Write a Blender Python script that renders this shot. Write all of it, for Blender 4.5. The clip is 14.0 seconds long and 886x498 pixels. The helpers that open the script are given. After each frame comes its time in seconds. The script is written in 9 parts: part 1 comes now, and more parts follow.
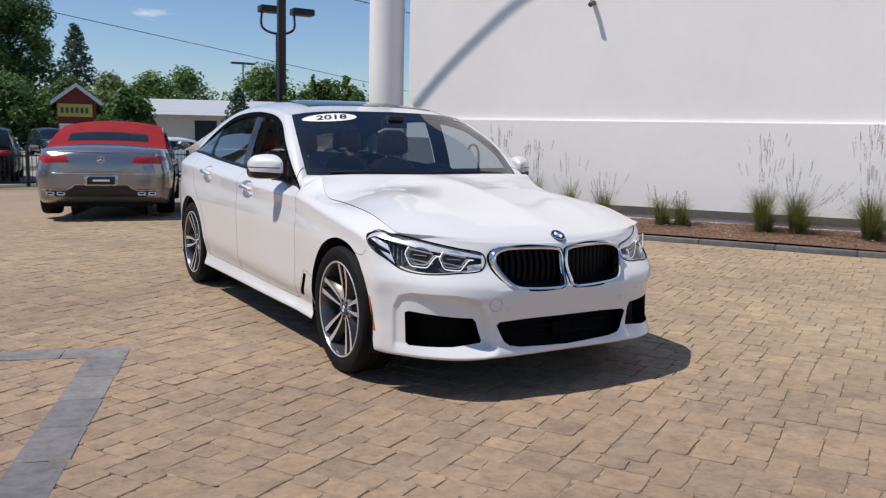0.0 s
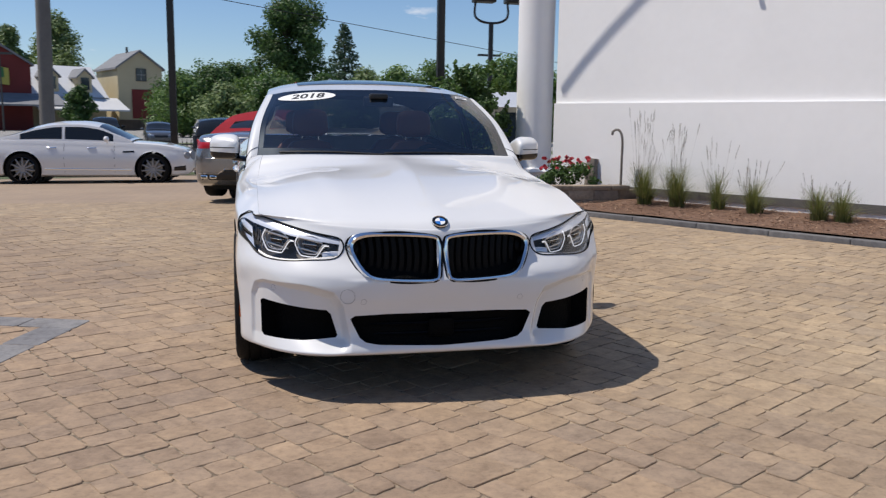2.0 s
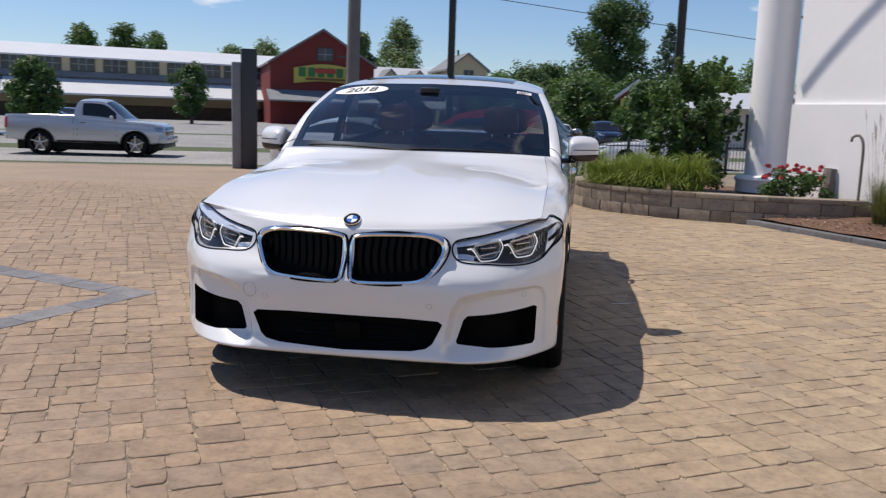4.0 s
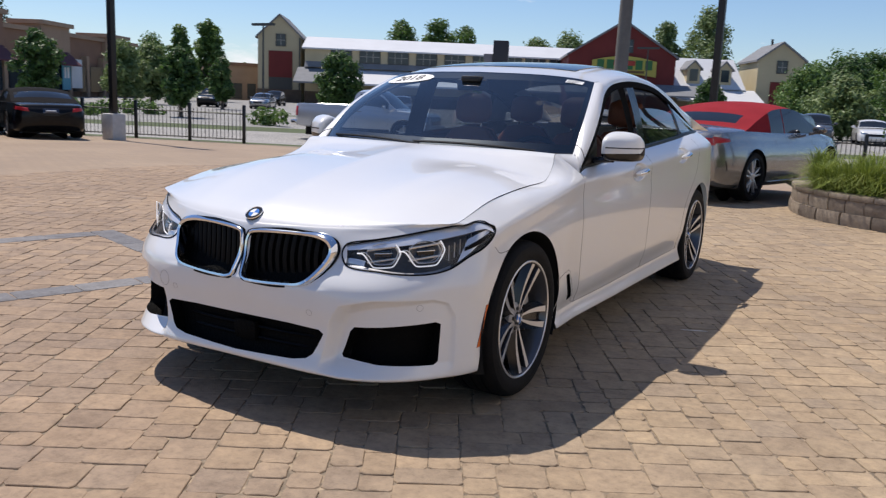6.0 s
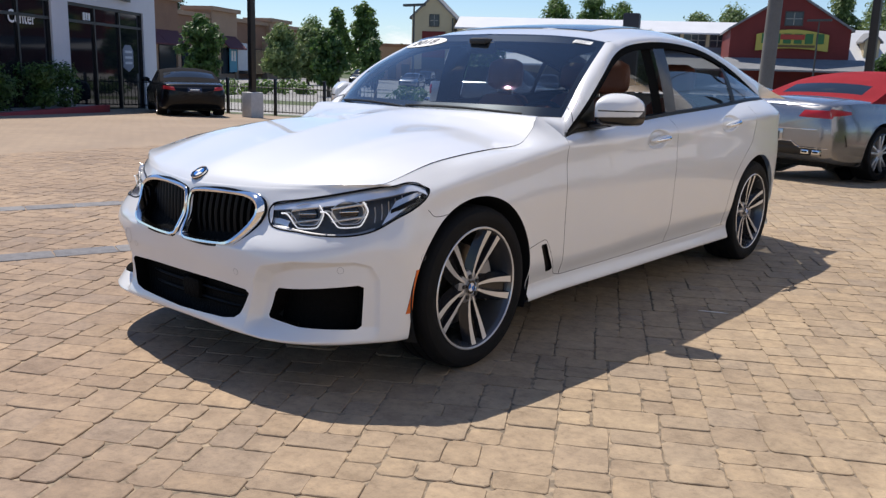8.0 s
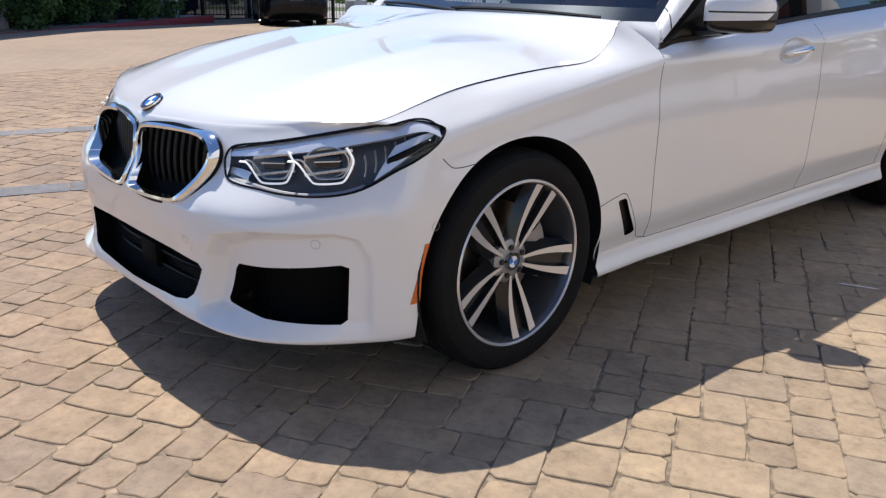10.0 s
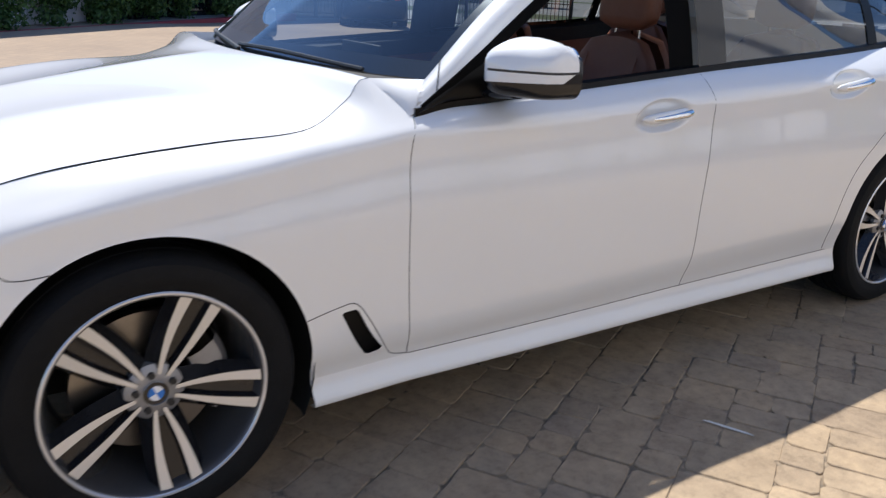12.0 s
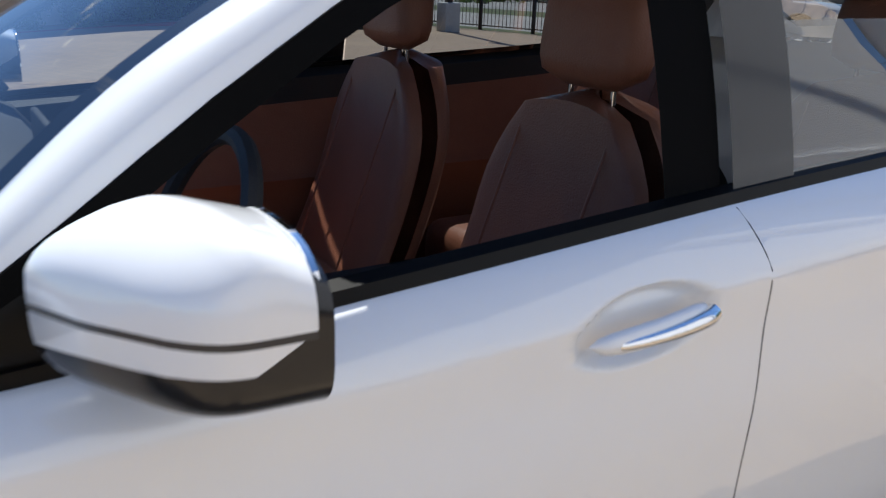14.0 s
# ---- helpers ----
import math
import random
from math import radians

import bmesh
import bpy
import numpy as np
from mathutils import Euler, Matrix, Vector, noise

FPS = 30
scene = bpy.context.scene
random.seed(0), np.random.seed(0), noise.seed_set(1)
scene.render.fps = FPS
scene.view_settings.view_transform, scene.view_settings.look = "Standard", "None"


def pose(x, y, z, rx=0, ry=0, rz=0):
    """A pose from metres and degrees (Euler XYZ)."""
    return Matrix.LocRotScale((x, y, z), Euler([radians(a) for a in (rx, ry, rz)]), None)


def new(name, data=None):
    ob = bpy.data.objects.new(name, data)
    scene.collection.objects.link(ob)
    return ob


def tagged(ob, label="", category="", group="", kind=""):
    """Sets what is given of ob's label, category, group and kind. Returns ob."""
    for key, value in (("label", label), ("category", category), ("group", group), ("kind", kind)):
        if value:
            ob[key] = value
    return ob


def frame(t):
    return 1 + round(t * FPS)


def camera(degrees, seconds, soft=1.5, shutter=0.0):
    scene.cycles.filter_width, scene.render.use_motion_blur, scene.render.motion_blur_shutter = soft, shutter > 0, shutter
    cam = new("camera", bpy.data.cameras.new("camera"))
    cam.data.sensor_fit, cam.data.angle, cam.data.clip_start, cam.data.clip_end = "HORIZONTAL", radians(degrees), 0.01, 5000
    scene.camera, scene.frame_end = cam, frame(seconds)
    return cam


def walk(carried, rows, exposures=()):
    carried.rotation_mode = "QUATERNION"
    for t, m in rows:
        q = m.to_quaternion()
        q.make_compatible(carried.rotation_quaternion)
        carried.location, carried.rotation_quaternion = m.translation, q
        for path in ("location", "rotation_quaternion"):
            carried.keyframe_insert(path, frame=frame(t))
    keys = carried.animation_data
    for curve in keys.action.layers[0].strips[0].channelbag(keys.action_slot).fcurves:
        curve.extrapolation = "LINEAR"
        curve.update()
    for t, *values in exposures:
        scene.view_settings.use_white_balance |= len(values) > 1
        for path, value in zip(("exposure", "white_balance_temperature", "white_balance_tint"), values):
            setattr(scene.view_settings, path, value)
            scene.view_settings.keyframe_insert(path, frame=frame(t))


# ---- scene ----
EXPOSURES = [(0.0, 0.09, 6650, 12), (2.0, 0.09, 6650, 12), (5.0, 0.18, 6680, 14), (7.0, 0.28, 6700, 13), (8.2, 0.38, 6680, 12), (10.5, 0.55, 6480, 12), (12.0, 0.69, 6370, 10), (14.0, 0.84, 6260, 8)]
cam = camera(56.13, 14.0, soft=1.25, shutter=0.3)
ROWS = [
    (0.0, -2.691, -4.0746, 1.2856, -30.631, -7.721, -1.263),
    (0.5, -2.2495, -4.1718, 1.2855, -26.298, -8.18, -1.424),
    (1.0, -1.7866, -4.275, 1.2633, -21.564, -8.36, -1.054),
    (1.5, -1.3119, -4.3493, 1.2328, -17.589, -8.575, -0.892),
    (2.0, -0.843, -4.3698, 1.2395, -13.102, -8.664, -0.777),
    (4.5, 1.3636, -4.0156, 1.2455, 15.177, -9.43, -2.478),
    (5.0, 1.7647, -3.7984, 1.2717, 21.171, -9.93, -3.088),
    (5.5, 2.0235, -3.4802, 1.284, 25.568, -10.334, -2.879),
    (6.0, 2.317, -3.262, 1.2884, 29.712, -10.339, -2.341),
    (6.5, 2.6282, -3.1573, 1.3139, 33.812, -10.109, -2.236),
    (7.0, 2.8664, -3.104, 1.3269, 36.012, -9.834, -2.291),
    (7.5, 3.0325, -2.9122, 1.3032, 38.284, -10.127, -2.061),
    (8.0, 2.9585, -2.6752, 1.2289, 40.289, -12.054, -1.739),
    (10.5, 2.4939, -1.5026, 1.1763, 50.75, -19.22, -1.116),
    (11.0, 2.6587, -1.1974, 1.1946, 53.551, -19.47, -2.098),
    (11.5, 2.6908, -0.8167, 1.262, 54.937, -19.966, -2.339),
    (12.0, 2.675, -0.4261, 1.305, 56.509, -18.514, -2.108),
    (12.5, 2.4408, -0.0764, 1.3275, 56.638, -18.028, -1.722),
    (13.0, 2.1789, 0.2719, 1.3421, 57.013, -18.009, -1.847),
    (13.5, 1.9069, 0.5786, 1.3421, 58.209, -18.208, -2.315),
    (14.0, 1.5984, 0.836, 1.3301, 58.428, -18.752, -1.967),
]
walk(cam, [(t, pose(x, y, z, 90 + pitch, roll, yaw)) for t, x, y, z, yaw, pitch, roll in ROWS], EXPOSURES)

# ---- light: high summer sun behind the car's right side, clear sky ----
SUN_DIR = Vector((-0.446, 0.115, 0.88)).normalized()
world = bpy.data.worlds.new("World")
scene.world = world
world.use_nodes = True
_w = world.node_tree
_bg = _w.nodes["Background"]
_sky = _w.nodes.new("ShaderNodeTexSky")
_sky.sky_type = "NISHITA"
_sky.sun_disc = False
_sky.sun_elevation = math.asin(SUN_DIR.z)
_sky.sun_rotation = math.atan2(SUN_DIR.x, SUN_DIR.y)
_sky.air_density, _sky.dust_density, _sky.ozone_density = 1.0, 0.05, 7.0
# a few small fair-weather clouds
_tc, _mp, _cn, _cr, _cm = (_w.nodes.new(n) for n in ("ShaderNodeTexCoord", "ShaderNodeMapping", "ShaderNodeTexNoise", "ShaderNodeValToRGB", "ShaderNodeMix"))
_mp.inputs["Scale"].default_value, _mp.inputs["Location"].default_value = (6.0, 6.0, 19.0), (2.3, 1.1, 0.4)
_cn.inputs["Scale"].default_value, _cn.inputs["Detail"].default_value, _cn.inputs["Roughness"].default_value = 1.0, 7.0, 0.55
_cr.color_ramp.elements[0].position, _cr.color_ramp.elements[1].position = 0.64, 0.74
_cm.data_type = "RGBA"
_w.links.new(_tc.outputs["Generated"], _mp.inputs["Vector"])
_w.links.new(_mp.outputs[0], _cn.inputs["Vector"])
_w.links.new(_cn.outputs["Fac"], _cr.inputs[0])
_w.links.new(_cr.outputs[0], _cm.inputs[0])
_ct = _w.nodes.new("ShaderNodeMix")
_ct.data_type, _ct.blend_type = "RGBA", "MULTIPLY"
_ct.inputs[0].default_value, _ct.inputs[7].default_value = 1.0, (0.97, 0.99, 1.035, 1)
_w.links.new(_sky.outputs[0], _ct.inputs[6])
_w.links.new(_ct.outputs[2], _cm.inputs[6])
_cm.inputs[7].default_value = (8.2, 8.5, 9.0, 1)
_w.links.new(_cm.outputs[2], _bg.inputs[0])
_bg.inputs[1].default_value = 0.098
_sun = bpy.data.lights.new("sun", "SUN")
_sun.energy, _sun.angle, _sun.color = 4.08, radians(0.53), (1.0, 0.955, 0.88)
sun = new("sun", _sun)
sun.matrix_world = Matrix.Translation((0, 0, 30)) @ SUN_DIR.to_track_quat("Z", "Y").to_matrix().to_4x4()

# ---- materials ----
def _nodes(name):
    m = bpy.data.materials.new(name)
    m.use_nodes = True
    t = m.node_tree
    return m, t, t.nodes["Principled BSDF"]


def _set(b, **k):
    names = {"color": "Base Color", "rough": "Roughness", "metal": "Metallic", "coat": "Coat Weight", "coat_rough": "Coat Roughness",
             "ior": "IOR", "trans": "Transmission Weight", "emit": "Emission Strength", "emit_color": "Emission Color", "spec": "Specular IOR Level"}
    for key, v in k.items():
        if key in ("color", "emit_color"):
            v = (*v, 1.0)
        b.inputs[names[key]].default_value = v


def plain(name, color, rough=0.5, metal=0.0, vary=0.12, scale=8.0, bump=0.0, bump_scale=60.0, **k):
    """A surface with colour drift at two scales and, if asked, a fine relief."""
    m, t, b = _nodes(name)
    _set(b, color=color, rough=rough, metal=metal, **k)
    if vary > 0:
        tc = t.nodes.new("ShaderNodeTexCoord")
        n1, n2 = t.nodes.new("ShaderNodeTexNoise"), t.nodes.new("ShaderNodeTexNoise")
        n1.inputs["Scale"].default_value, n2.inputs["Scale"].default_value = scale, scale * 9
        n1.inputs["Detail"].default_value = n2.inputs["Detail"].default_value = 4
        mx = t.nodes.new("ShaderNodeMath")
        mx.operation = "MULTIPLY_ADD"
        t.links.new(tc.outputs["Object"], n1.inputs["Vector"])
        t.links.new(tc.outputs["Object"], n2.inputs["Vector"])
        mx.inputs[1].default_value = 0.4
        t.links.new(n2.outputs["Fac"], mx.inputs[0])
        t.links.new(n1.outputs["Fac"], mx.inputs[2])
        hv = t.nodes.new("ShaderNodeHueSaturation")
        mr = t.nodes.new("ShaderNodeMapRange")
        mr.inputs["From Min"].default_value, mr.inputs["From Max"].default_value = 0.4, 1.0
        mr.inputs["To Min"].default_value, mr.inputs["To Max"].default_value = 1 - vary, 1 + vary
        t.links.new(mx.outputs[0], mr.inputs["Value"])
        t.links.new(mr.outputs[0], hv.inputs["Value"])
        hv.inputs["Color"].default_value = (*color, 1)
        t.links.new(hv.outputs[0], b.inputs["Base Color"])
    if bump > 0:
        tc = t.nodes.new("ShaderNodeTexCoord")
        n = t.nodes.new("ShaderNodeTexNoise")
        n.inputs["Scale"].default_value, n.inputs["Detail"].default_value = bump_scale, 5
        bp = t.nodes.new("ShaderNodeBump")
        bp.inputs["Strength"].default_value, bp.inputs["Distance"].default_value = bump, 0.01
        t.links.new(tc.outputs["Object"], n.inputs["Vector"])
        t.links.new(n.outputs["Fac"], bp.inputs["Height"])
        t.links.new(bp.outputs[0], b.inputs["Normal"])
    return m


def glass(name, tint=(0.8, 0.85, 0.85), rough=0.0, base=0.055):
    """Thin pane: part clear tinted glass, with real reflection."""
    m, t, b = _nodes(name)
    out = t.nodes["Material Output"]
    tr, gl, ms, lw, pw, ma = (t.nodes.new(n) for n in ("ShaderNodeBsdfTransparent", "ShaderNodeBsdfGlossy", "ShaderNodeMixShader", "ShaderNodeLayerWeight", "ShaderNodeMath", "ShaderNodeMath"))
    tr.inputs[0].default_value = (*tint, 1)
    gl.inputs["Roughness"].default_value = rough
    gl.inputs["Color"].default_value = (1, 1, 1, 1)
    lw.inputs["Blend"].default_value = 0.5
    pw.operation, ma.operation = "POWER", "MULTIPLY_ADD"
    pw.inputs[1].default_value = 4.2
    ma.inputs[1].default_value, ma.inputs[2].default_value = 0.93 - base, base
    t.links.new(lw.outputs["Facing"], pw.inputs[0])
    t.links.new(pw.outputs[0], ma.inputs[0])
    t.links.new(ma.outputs[0], ms.inputs[0])
    t.links.new(tr.outputs[0], ms.inputs[1])
    t.links.new(gl.outputs[0], ms.inputs[2])
    t.links.new(ms.outputs[0], out.inputs[0])
    return m


WHITE_PAINT = plain("white_car_paint", (0.735, 0.735, 0.73), 0.32, vary=0.012, scale=3, coat=1.0, coat_rough=0.015)
WHITE_PAINT.node_tree.nodes["Principled BSDF"].inputs["Coat IOR"].default_value = 1.6
BLACK_GLOSS = plain("black_gloss_trim", (0.012, 0.012, 0.013), 0.12, vary=0)
TRIM_BLACK = plain("black_trim", (0.003, 0.003, 0.0033), 0.35, vary=0, spec=0.15)
SLAT_BLACK = plain("grille_black", (0.003, 0.003, 0.0035), 0.45, vary=0, spec=0.12)
BLACK_PLASTIC = plain("black_plastic", (0.014, 0.014, 0.015), 0.5, vary=0.2, bump=0.15, bump_scale=300)
MATT_RUBBER = plain("window_rubber", (0.004, 0.004, 0.0042), 0.8, vary=0, spec=0.04)
GAP = plain("panel_gap", (0.02, 0.02, 0.02), 0.8, vary=0)
CHROME = plain("chrome", (0.82, 0.83, 0.84), 0.08, 1.0, vary=0)
RUBBER = plain("tyre_rubber", (0.006, 0.006, 0.0064), 0.75, vary=0.25, scale=12, bump=0.25, bump_scale=150, spec=0.2)
RIM_DARK = plain("rim_gloss_black", (0.014, 0.014, 0.016), 0.14, 0.0, vary=0.06)
RIM_BARREL = plain("rim_barrel_black", (0.11, 0.11, 0.115), 0.2, 0.6, vary=0.06)
RIM_BRIGHT = plain("rim_machined", (0.68, 0.685, 0.70), 0.24, 0.6, vary=0.03)
STEEL = plain("brake_steel", (0.24, 0.22, 0.20), 0.35, 1.0, vary=0.1, scale=20)
CAST = plain("cast_grey", (0.30, 0.30, 0.31), 0.5, 0.7, vary=0.1)
LEATHER = plain("cognac_leather", (0.27, 0.105, 0.062), 0.45, vary=0.12, scale=6, bump=0.25, bump_scale=260)
DASH = plain("dash_black", (0.02, 0.02, 0.022), 0.6, vary=0.15, bump=0.2, bump_scale=300)
GLASS_CLEAR = glass("windscreen_glass", (0.46, 0.53, 0.58), base=0.11)
GLASS_TINT = glass("tinted_glass", (0.34, 0.36, 0.37), base=0.12)
LENS = glass("headlight_lens", (0.95, 0.95, 0.95), base=0.03)
ORANGE = plain("amber_reflector", (0.62, 0.13, 0.02), 0.25, vary=0.1, scale=40)
BLUE = plain("badge_blue", (0.02, 0.16, 0.52), 0.2, vary=0)
BADGE_WHITE = plain("badge_white", (0.8, 0.8, 0.8), 0.2, vary=0)
LABEL_WHITE = plain("label_white", (0.82, 0.82, 0.80), 0.5, vary=0.02)
INK = plain("ink_black", (0.015, 0.015, 0.015), 0.5, vary=0)
DRL = plain("daylight_ring", (0.85, 0.86, 0.88), 0.25, vary=0, emit=0.34, emit_color=(0.95, 0.97, 1.0))

# ---- mesh kit ----
def mesh_of(bm, name, mat, smooth=True, angle=0.7):
    bmesh.ops.recalc_face_normals(bm, faces=bm.faces[:]) if smooth == "fix" else None
    me = bpy.data.meshes.new(name)
    bm.to_mesh(me)
    bm.free()
    for m in (mat if isinstance(mat, (list, tuple)) else [mat]):
        me.materials.append(m)
    if smooth:
        me.shade_smooth()
        if angle < 3:
            me.set_sharp_from_angle(angle=angle)
    return me


def thing(name, label, category, m=None, group="", kind=""):
    ob = new(name)
    ob.empty_display_size = 0.1
    if m is not None:
        ob.matrix_world = m
    return tagged(ob, label, category, group, kind)


def part(name, bm, mat, parent, label="", smooth=True, angle=0.7, m=None):
    ob = new(name, mesh_of(bm, name, mat, smooth, angle))
    ob.parent = parent
    if m is not None:
        ob.matrix_basis = m
    return tagged(ob, label) if label else ob


def solo(name, bm, mat, label, category, m=None, kind="", group="", smooth=True, angle=0.7):
    ob = new(name, mesh_of(bm, name, mat, smooth, angle))
    if m is not None:
        ob.matrix_world = m
    return tagged(ob, label, category, group, kind)


def join(bm, other, m=None, mat=None):
    """Adds the bmesh other to bm."""
    me = bpy.data.meshes.new("tmp")
    if mat is not None:
        for f in other.faces:
            f.material_index = mat
    other.to_mesh(me)
    other.free()
    if m is not None:
        me.transform(m)
    bm.from_mesh(me)
    bpy.data.meshes.remove(me)
    return bm


def box(x0, x1, y0, y1, z0, z1, bevel=0.0, seg=2, bm=None):
    b = bmesh.new()
    bmesh.ops.create_cube(b, size=1.0, matrix=Matrix.LocRotScale(((x0 + x1) / 2, (y0 + y1) / 2, (z0 + z1) / 2), None, (x1 - x0, y1 - y0, z1 - z0)))
    if bevel > 0:
        bmesh.ops.bevel(b, geom=b.edges[:], offset=bevel, segments=seg, affect="EDGES", profile=0.5)
    return b if bm is None else join(bm, b)


def cyl(r0, r1, z0, z1, n=24, caps=True, bm=None, m=None):
    b = bmesh.new()
    bmesh.ops.create_cone(b, cap_ends=caps, segments=n, radius1=r0, radius2=r1, depth=z1 - z0, matrix=Matrix.Translation((0, 0, (z0 + z1) / 2)))
    if m is not None:
        bmesh.ops.transform(b, matrix=m, verts=b.verts)
    return b if bm is None else join(bm, b)


def ball(r, m, u=16, v=10, bm=None):
    b = bmesh.new()
    bmesh.ops.create_uvsphere(b, u_segments=u, v_segments=v, radius=r, matrix=m)
    return b if bm is None else join(bm, b)


def lathe(profile, n=64, axis="x", bm=None, closed=False):
    """Turns a profile of (radius, offset) round the x or z axis."""
    b = bmesh.new()
    rings = []
    for k in range(n):
        a = 2 * math.pi * k / n
        c, s = math.cos(a), math.sin(a)
        rings.append([b.verts.new((o, r * c, r * s) if axis == "x" else (r * c, r * s, o)) for r, o in profile])
    m = len(profile)
    for k in range(n):
        p, q = rings[k], rings[(k + 1) % n]
        for i in range(m if closed else m - 1):
            j = (i + 1) % m
            b.faces.new((p[i], q[i], q[j], p[j]))
    bmesh.ops.remove_doubles(b, verts=b.verts[:], dist=1e-6)
    bmesh.ops.recalc_face_normals(b, faces=b.faces[:])
    return b if bm is None else join(bm, b)


def tube(pts, r, n=8, closed=False, bm=None, taper=None, squash=1.0):
    """A round bar along points."""
    b = bmesh.new()
    pts = [Vector(p) for p in pts]
    rings, up = [], Vector((0, 0, 1))
    N = len(pts)
    side = None
    for i, p in enumerate(pts):
        a = pts[i - 1] if (i > 0 or closed) else p
        c = pts[(i + 1) % N] if (i < N - 1 or closed) else p
        d = (c - a).normalized()
        if side is None:
            side = d.cross(up if abs(d.z) < 0.9 else Vector((1, 0, 0))).normalized()
        side = (side - d * side.dot(d)).normalized()
        o = d.cross(side)
        rr = r if taper is None else r * taper[i]
        rings.append([b.verts.new(p + side * (rr * math.cos(2 * math.pi * k / n)) + o * (rr * squash * math.sin(2 * math.pi * k / n))) for k in range(n)])
    for i in range(N if closed else N - 1):
        p, q = rings[i], rings[(i + 1) % N]
        for k in range(n):
            b.faces.new((p[k], p[(k + 1) % n], q[(k + 1) % n], q[k]))
    if not closed:
        b.faces.new(rings[0][::-1])
        b.faces.new(rings[-1])
    bmesh.ops.recalc_face_normals(b, faces=b.faces[:])
    return b if bm is None else join(bm, b)


def prism(poly, h0, h1, axis="z", bevel=0.0, bm=None):
    """A polygon of 2D points, raised from h0 to h1 along an axis (x: points are y, z; y: x, z; z: x, y)."""
    b = bmesh.new()
    put = {"x": lambda p, h: (h, p[0], p[1]), "y": lambda p, h: (p[0], h, p[1]), "z": lambda p, h: (p[0], p[1], h)}[axis]
    lo, hi = [b.verts.new(put(p, h0)) for p in poly], [b.verts.new(put(p, h1)) for p in poly]
    n = len(poly)
    b.faces.new(lo[::-1])
    b.faces.new(hi)
    for i in range(n):
        b.faces.new((lo[i], lo[(i + 1) % n], hi[(i + 1) % n], hi[i]))
    bmesh.ops.recalc_face_normals(b, faces=b.faces[:])
    if bevel > 0:
        bmesh.ops.bevel(b, geom=b.edges[:], offset=bevel, segments=2, affect="EDGES", profile=0.5)
    return b if bm is None else join(bm, b)


def sheet(P, bm=None, flip=False):
    """A grid of points (rows x columns x 3) as faces."""
    b = bmesh.new()
    P = np.asarray(P)
    V = [[b.verts.new(tuple(p)) for p in row] for row in P]
    for i in range(len(V) - 1):
        for j in range(len(V[0]) - 1):
            q = (V[i][j], V[i + 1][j], V[i + 1][j + 1], V[i][j + 1])
            b.faces.new(q[::-1] if flip else q)
    return b if bm is None else join(bm, b)


def slopes(Y, t=None):
    """Shape-keeping cubic slopes along axis 0 (even steps)."""
    d = np.diff(Y, axis=0)
    m = np.zeros_like(Y)
    a, c = d[:-1], d[1:]
    s = a * c
    with np.errstate(divide="ignore", invalid="ignore"):
        h = np.where(s > 0, 2 * s / (a + c), 0.0)
    soft = 0.5 * (a + c)
    m[1:-1] = np.where(s > 0, np.where(np.abs(soft) < 1.6 * np.abs(h), soft, 1.6 * h), 0.0)
    m[0], m[-1] = d[0], d[-1]
    return m


def cubic(Y, m, t):
    """Value at t (in steps) of the cubic through Y with slopes m."""
    i = np.clip(np.floor(t).astype(int), 0, len(Y) - 2)
    f = (t - i).reshape((-1,) + (1,) * (Y.ndim - 1))
    a, b, p, q = Y[i], Y[i + 1], m[i], m[i + 1]
    return (2 * f**3 - 3 * f**2 + 1) * a + (f**3 - 2 * f**2 + f) * p + (-2 * f**3 + 3 * f**2) * b + (f**3 - f**2) * q


def smooth_line(pts, n, closed=False):
    """n points along a smooth line through pts, evenly spaced."""
    Y = np.array(pts, float)
    if closed:
        Y = np.vstack([Y, Y[:1]])
    c = np.concatenate([[0], np.cumsum(np.linalg.norm(np.diff(Y, axis=0), axis=1))])
    m = np.zeros_like(Y)
    for i in range(len(Y)):
        if closed:
            a, b = (i - 1) % (len(Y) - 1), (i + 1) % (len(Y) - 1)
            da, db = c[i] - c[i - 1] if i > 0 else c[-1] - c[-2], c[i + 1] - c[i] if i < len(Y) - 1 else c[1] - c[0]
            m[i] = (Y[b] - Y[a]) / (da + db)
        elif i in (0, len(Y) - 1):
            j = 0 if i == 0 else i - 1
            m[i] = (Y[j + 1] - Y[j]) / (c[j + 1] - c[j])
        else:
            m[i] = (Y[i + 1] - Y[i - 1]) / (c[i + 1] - c[i - 1])
    s = np.linspace(0, c[-1], n + 1 if closed else n)[: n]
    i = np.clip(np.searchsorted(c, s, side="right") - 1, 0, len(Y) - 2)
    h = (c[i + 1] - c[i])[:, None]
    f = (s - c[i])[:, None] / h
    return (2 * f**3 - 3 * f**2 + 1) * Y[i] + (f**3 - 2 * f**2 + f) * h * m[i] + (-2 * f**3 + 3 * f**2) * Y[i + 1] + (f**3 - f**2) * h * m[i + 1]

# ---- ground: one sheet, level at the car and falling towards the street ----
def ground_z(x, y):
    d = max(0.0, -0.25 * x + 0.97 * y - 7.5)
    return -0.03 * min(d, 14.0) * min(1.0, d / 2.0)


def node(t, kind, **k):
    n = t.nodes.new(kind)
    for a, v in k.items():
        if a in n.inputs:
            n.inputs[a].default_value = v
    return n


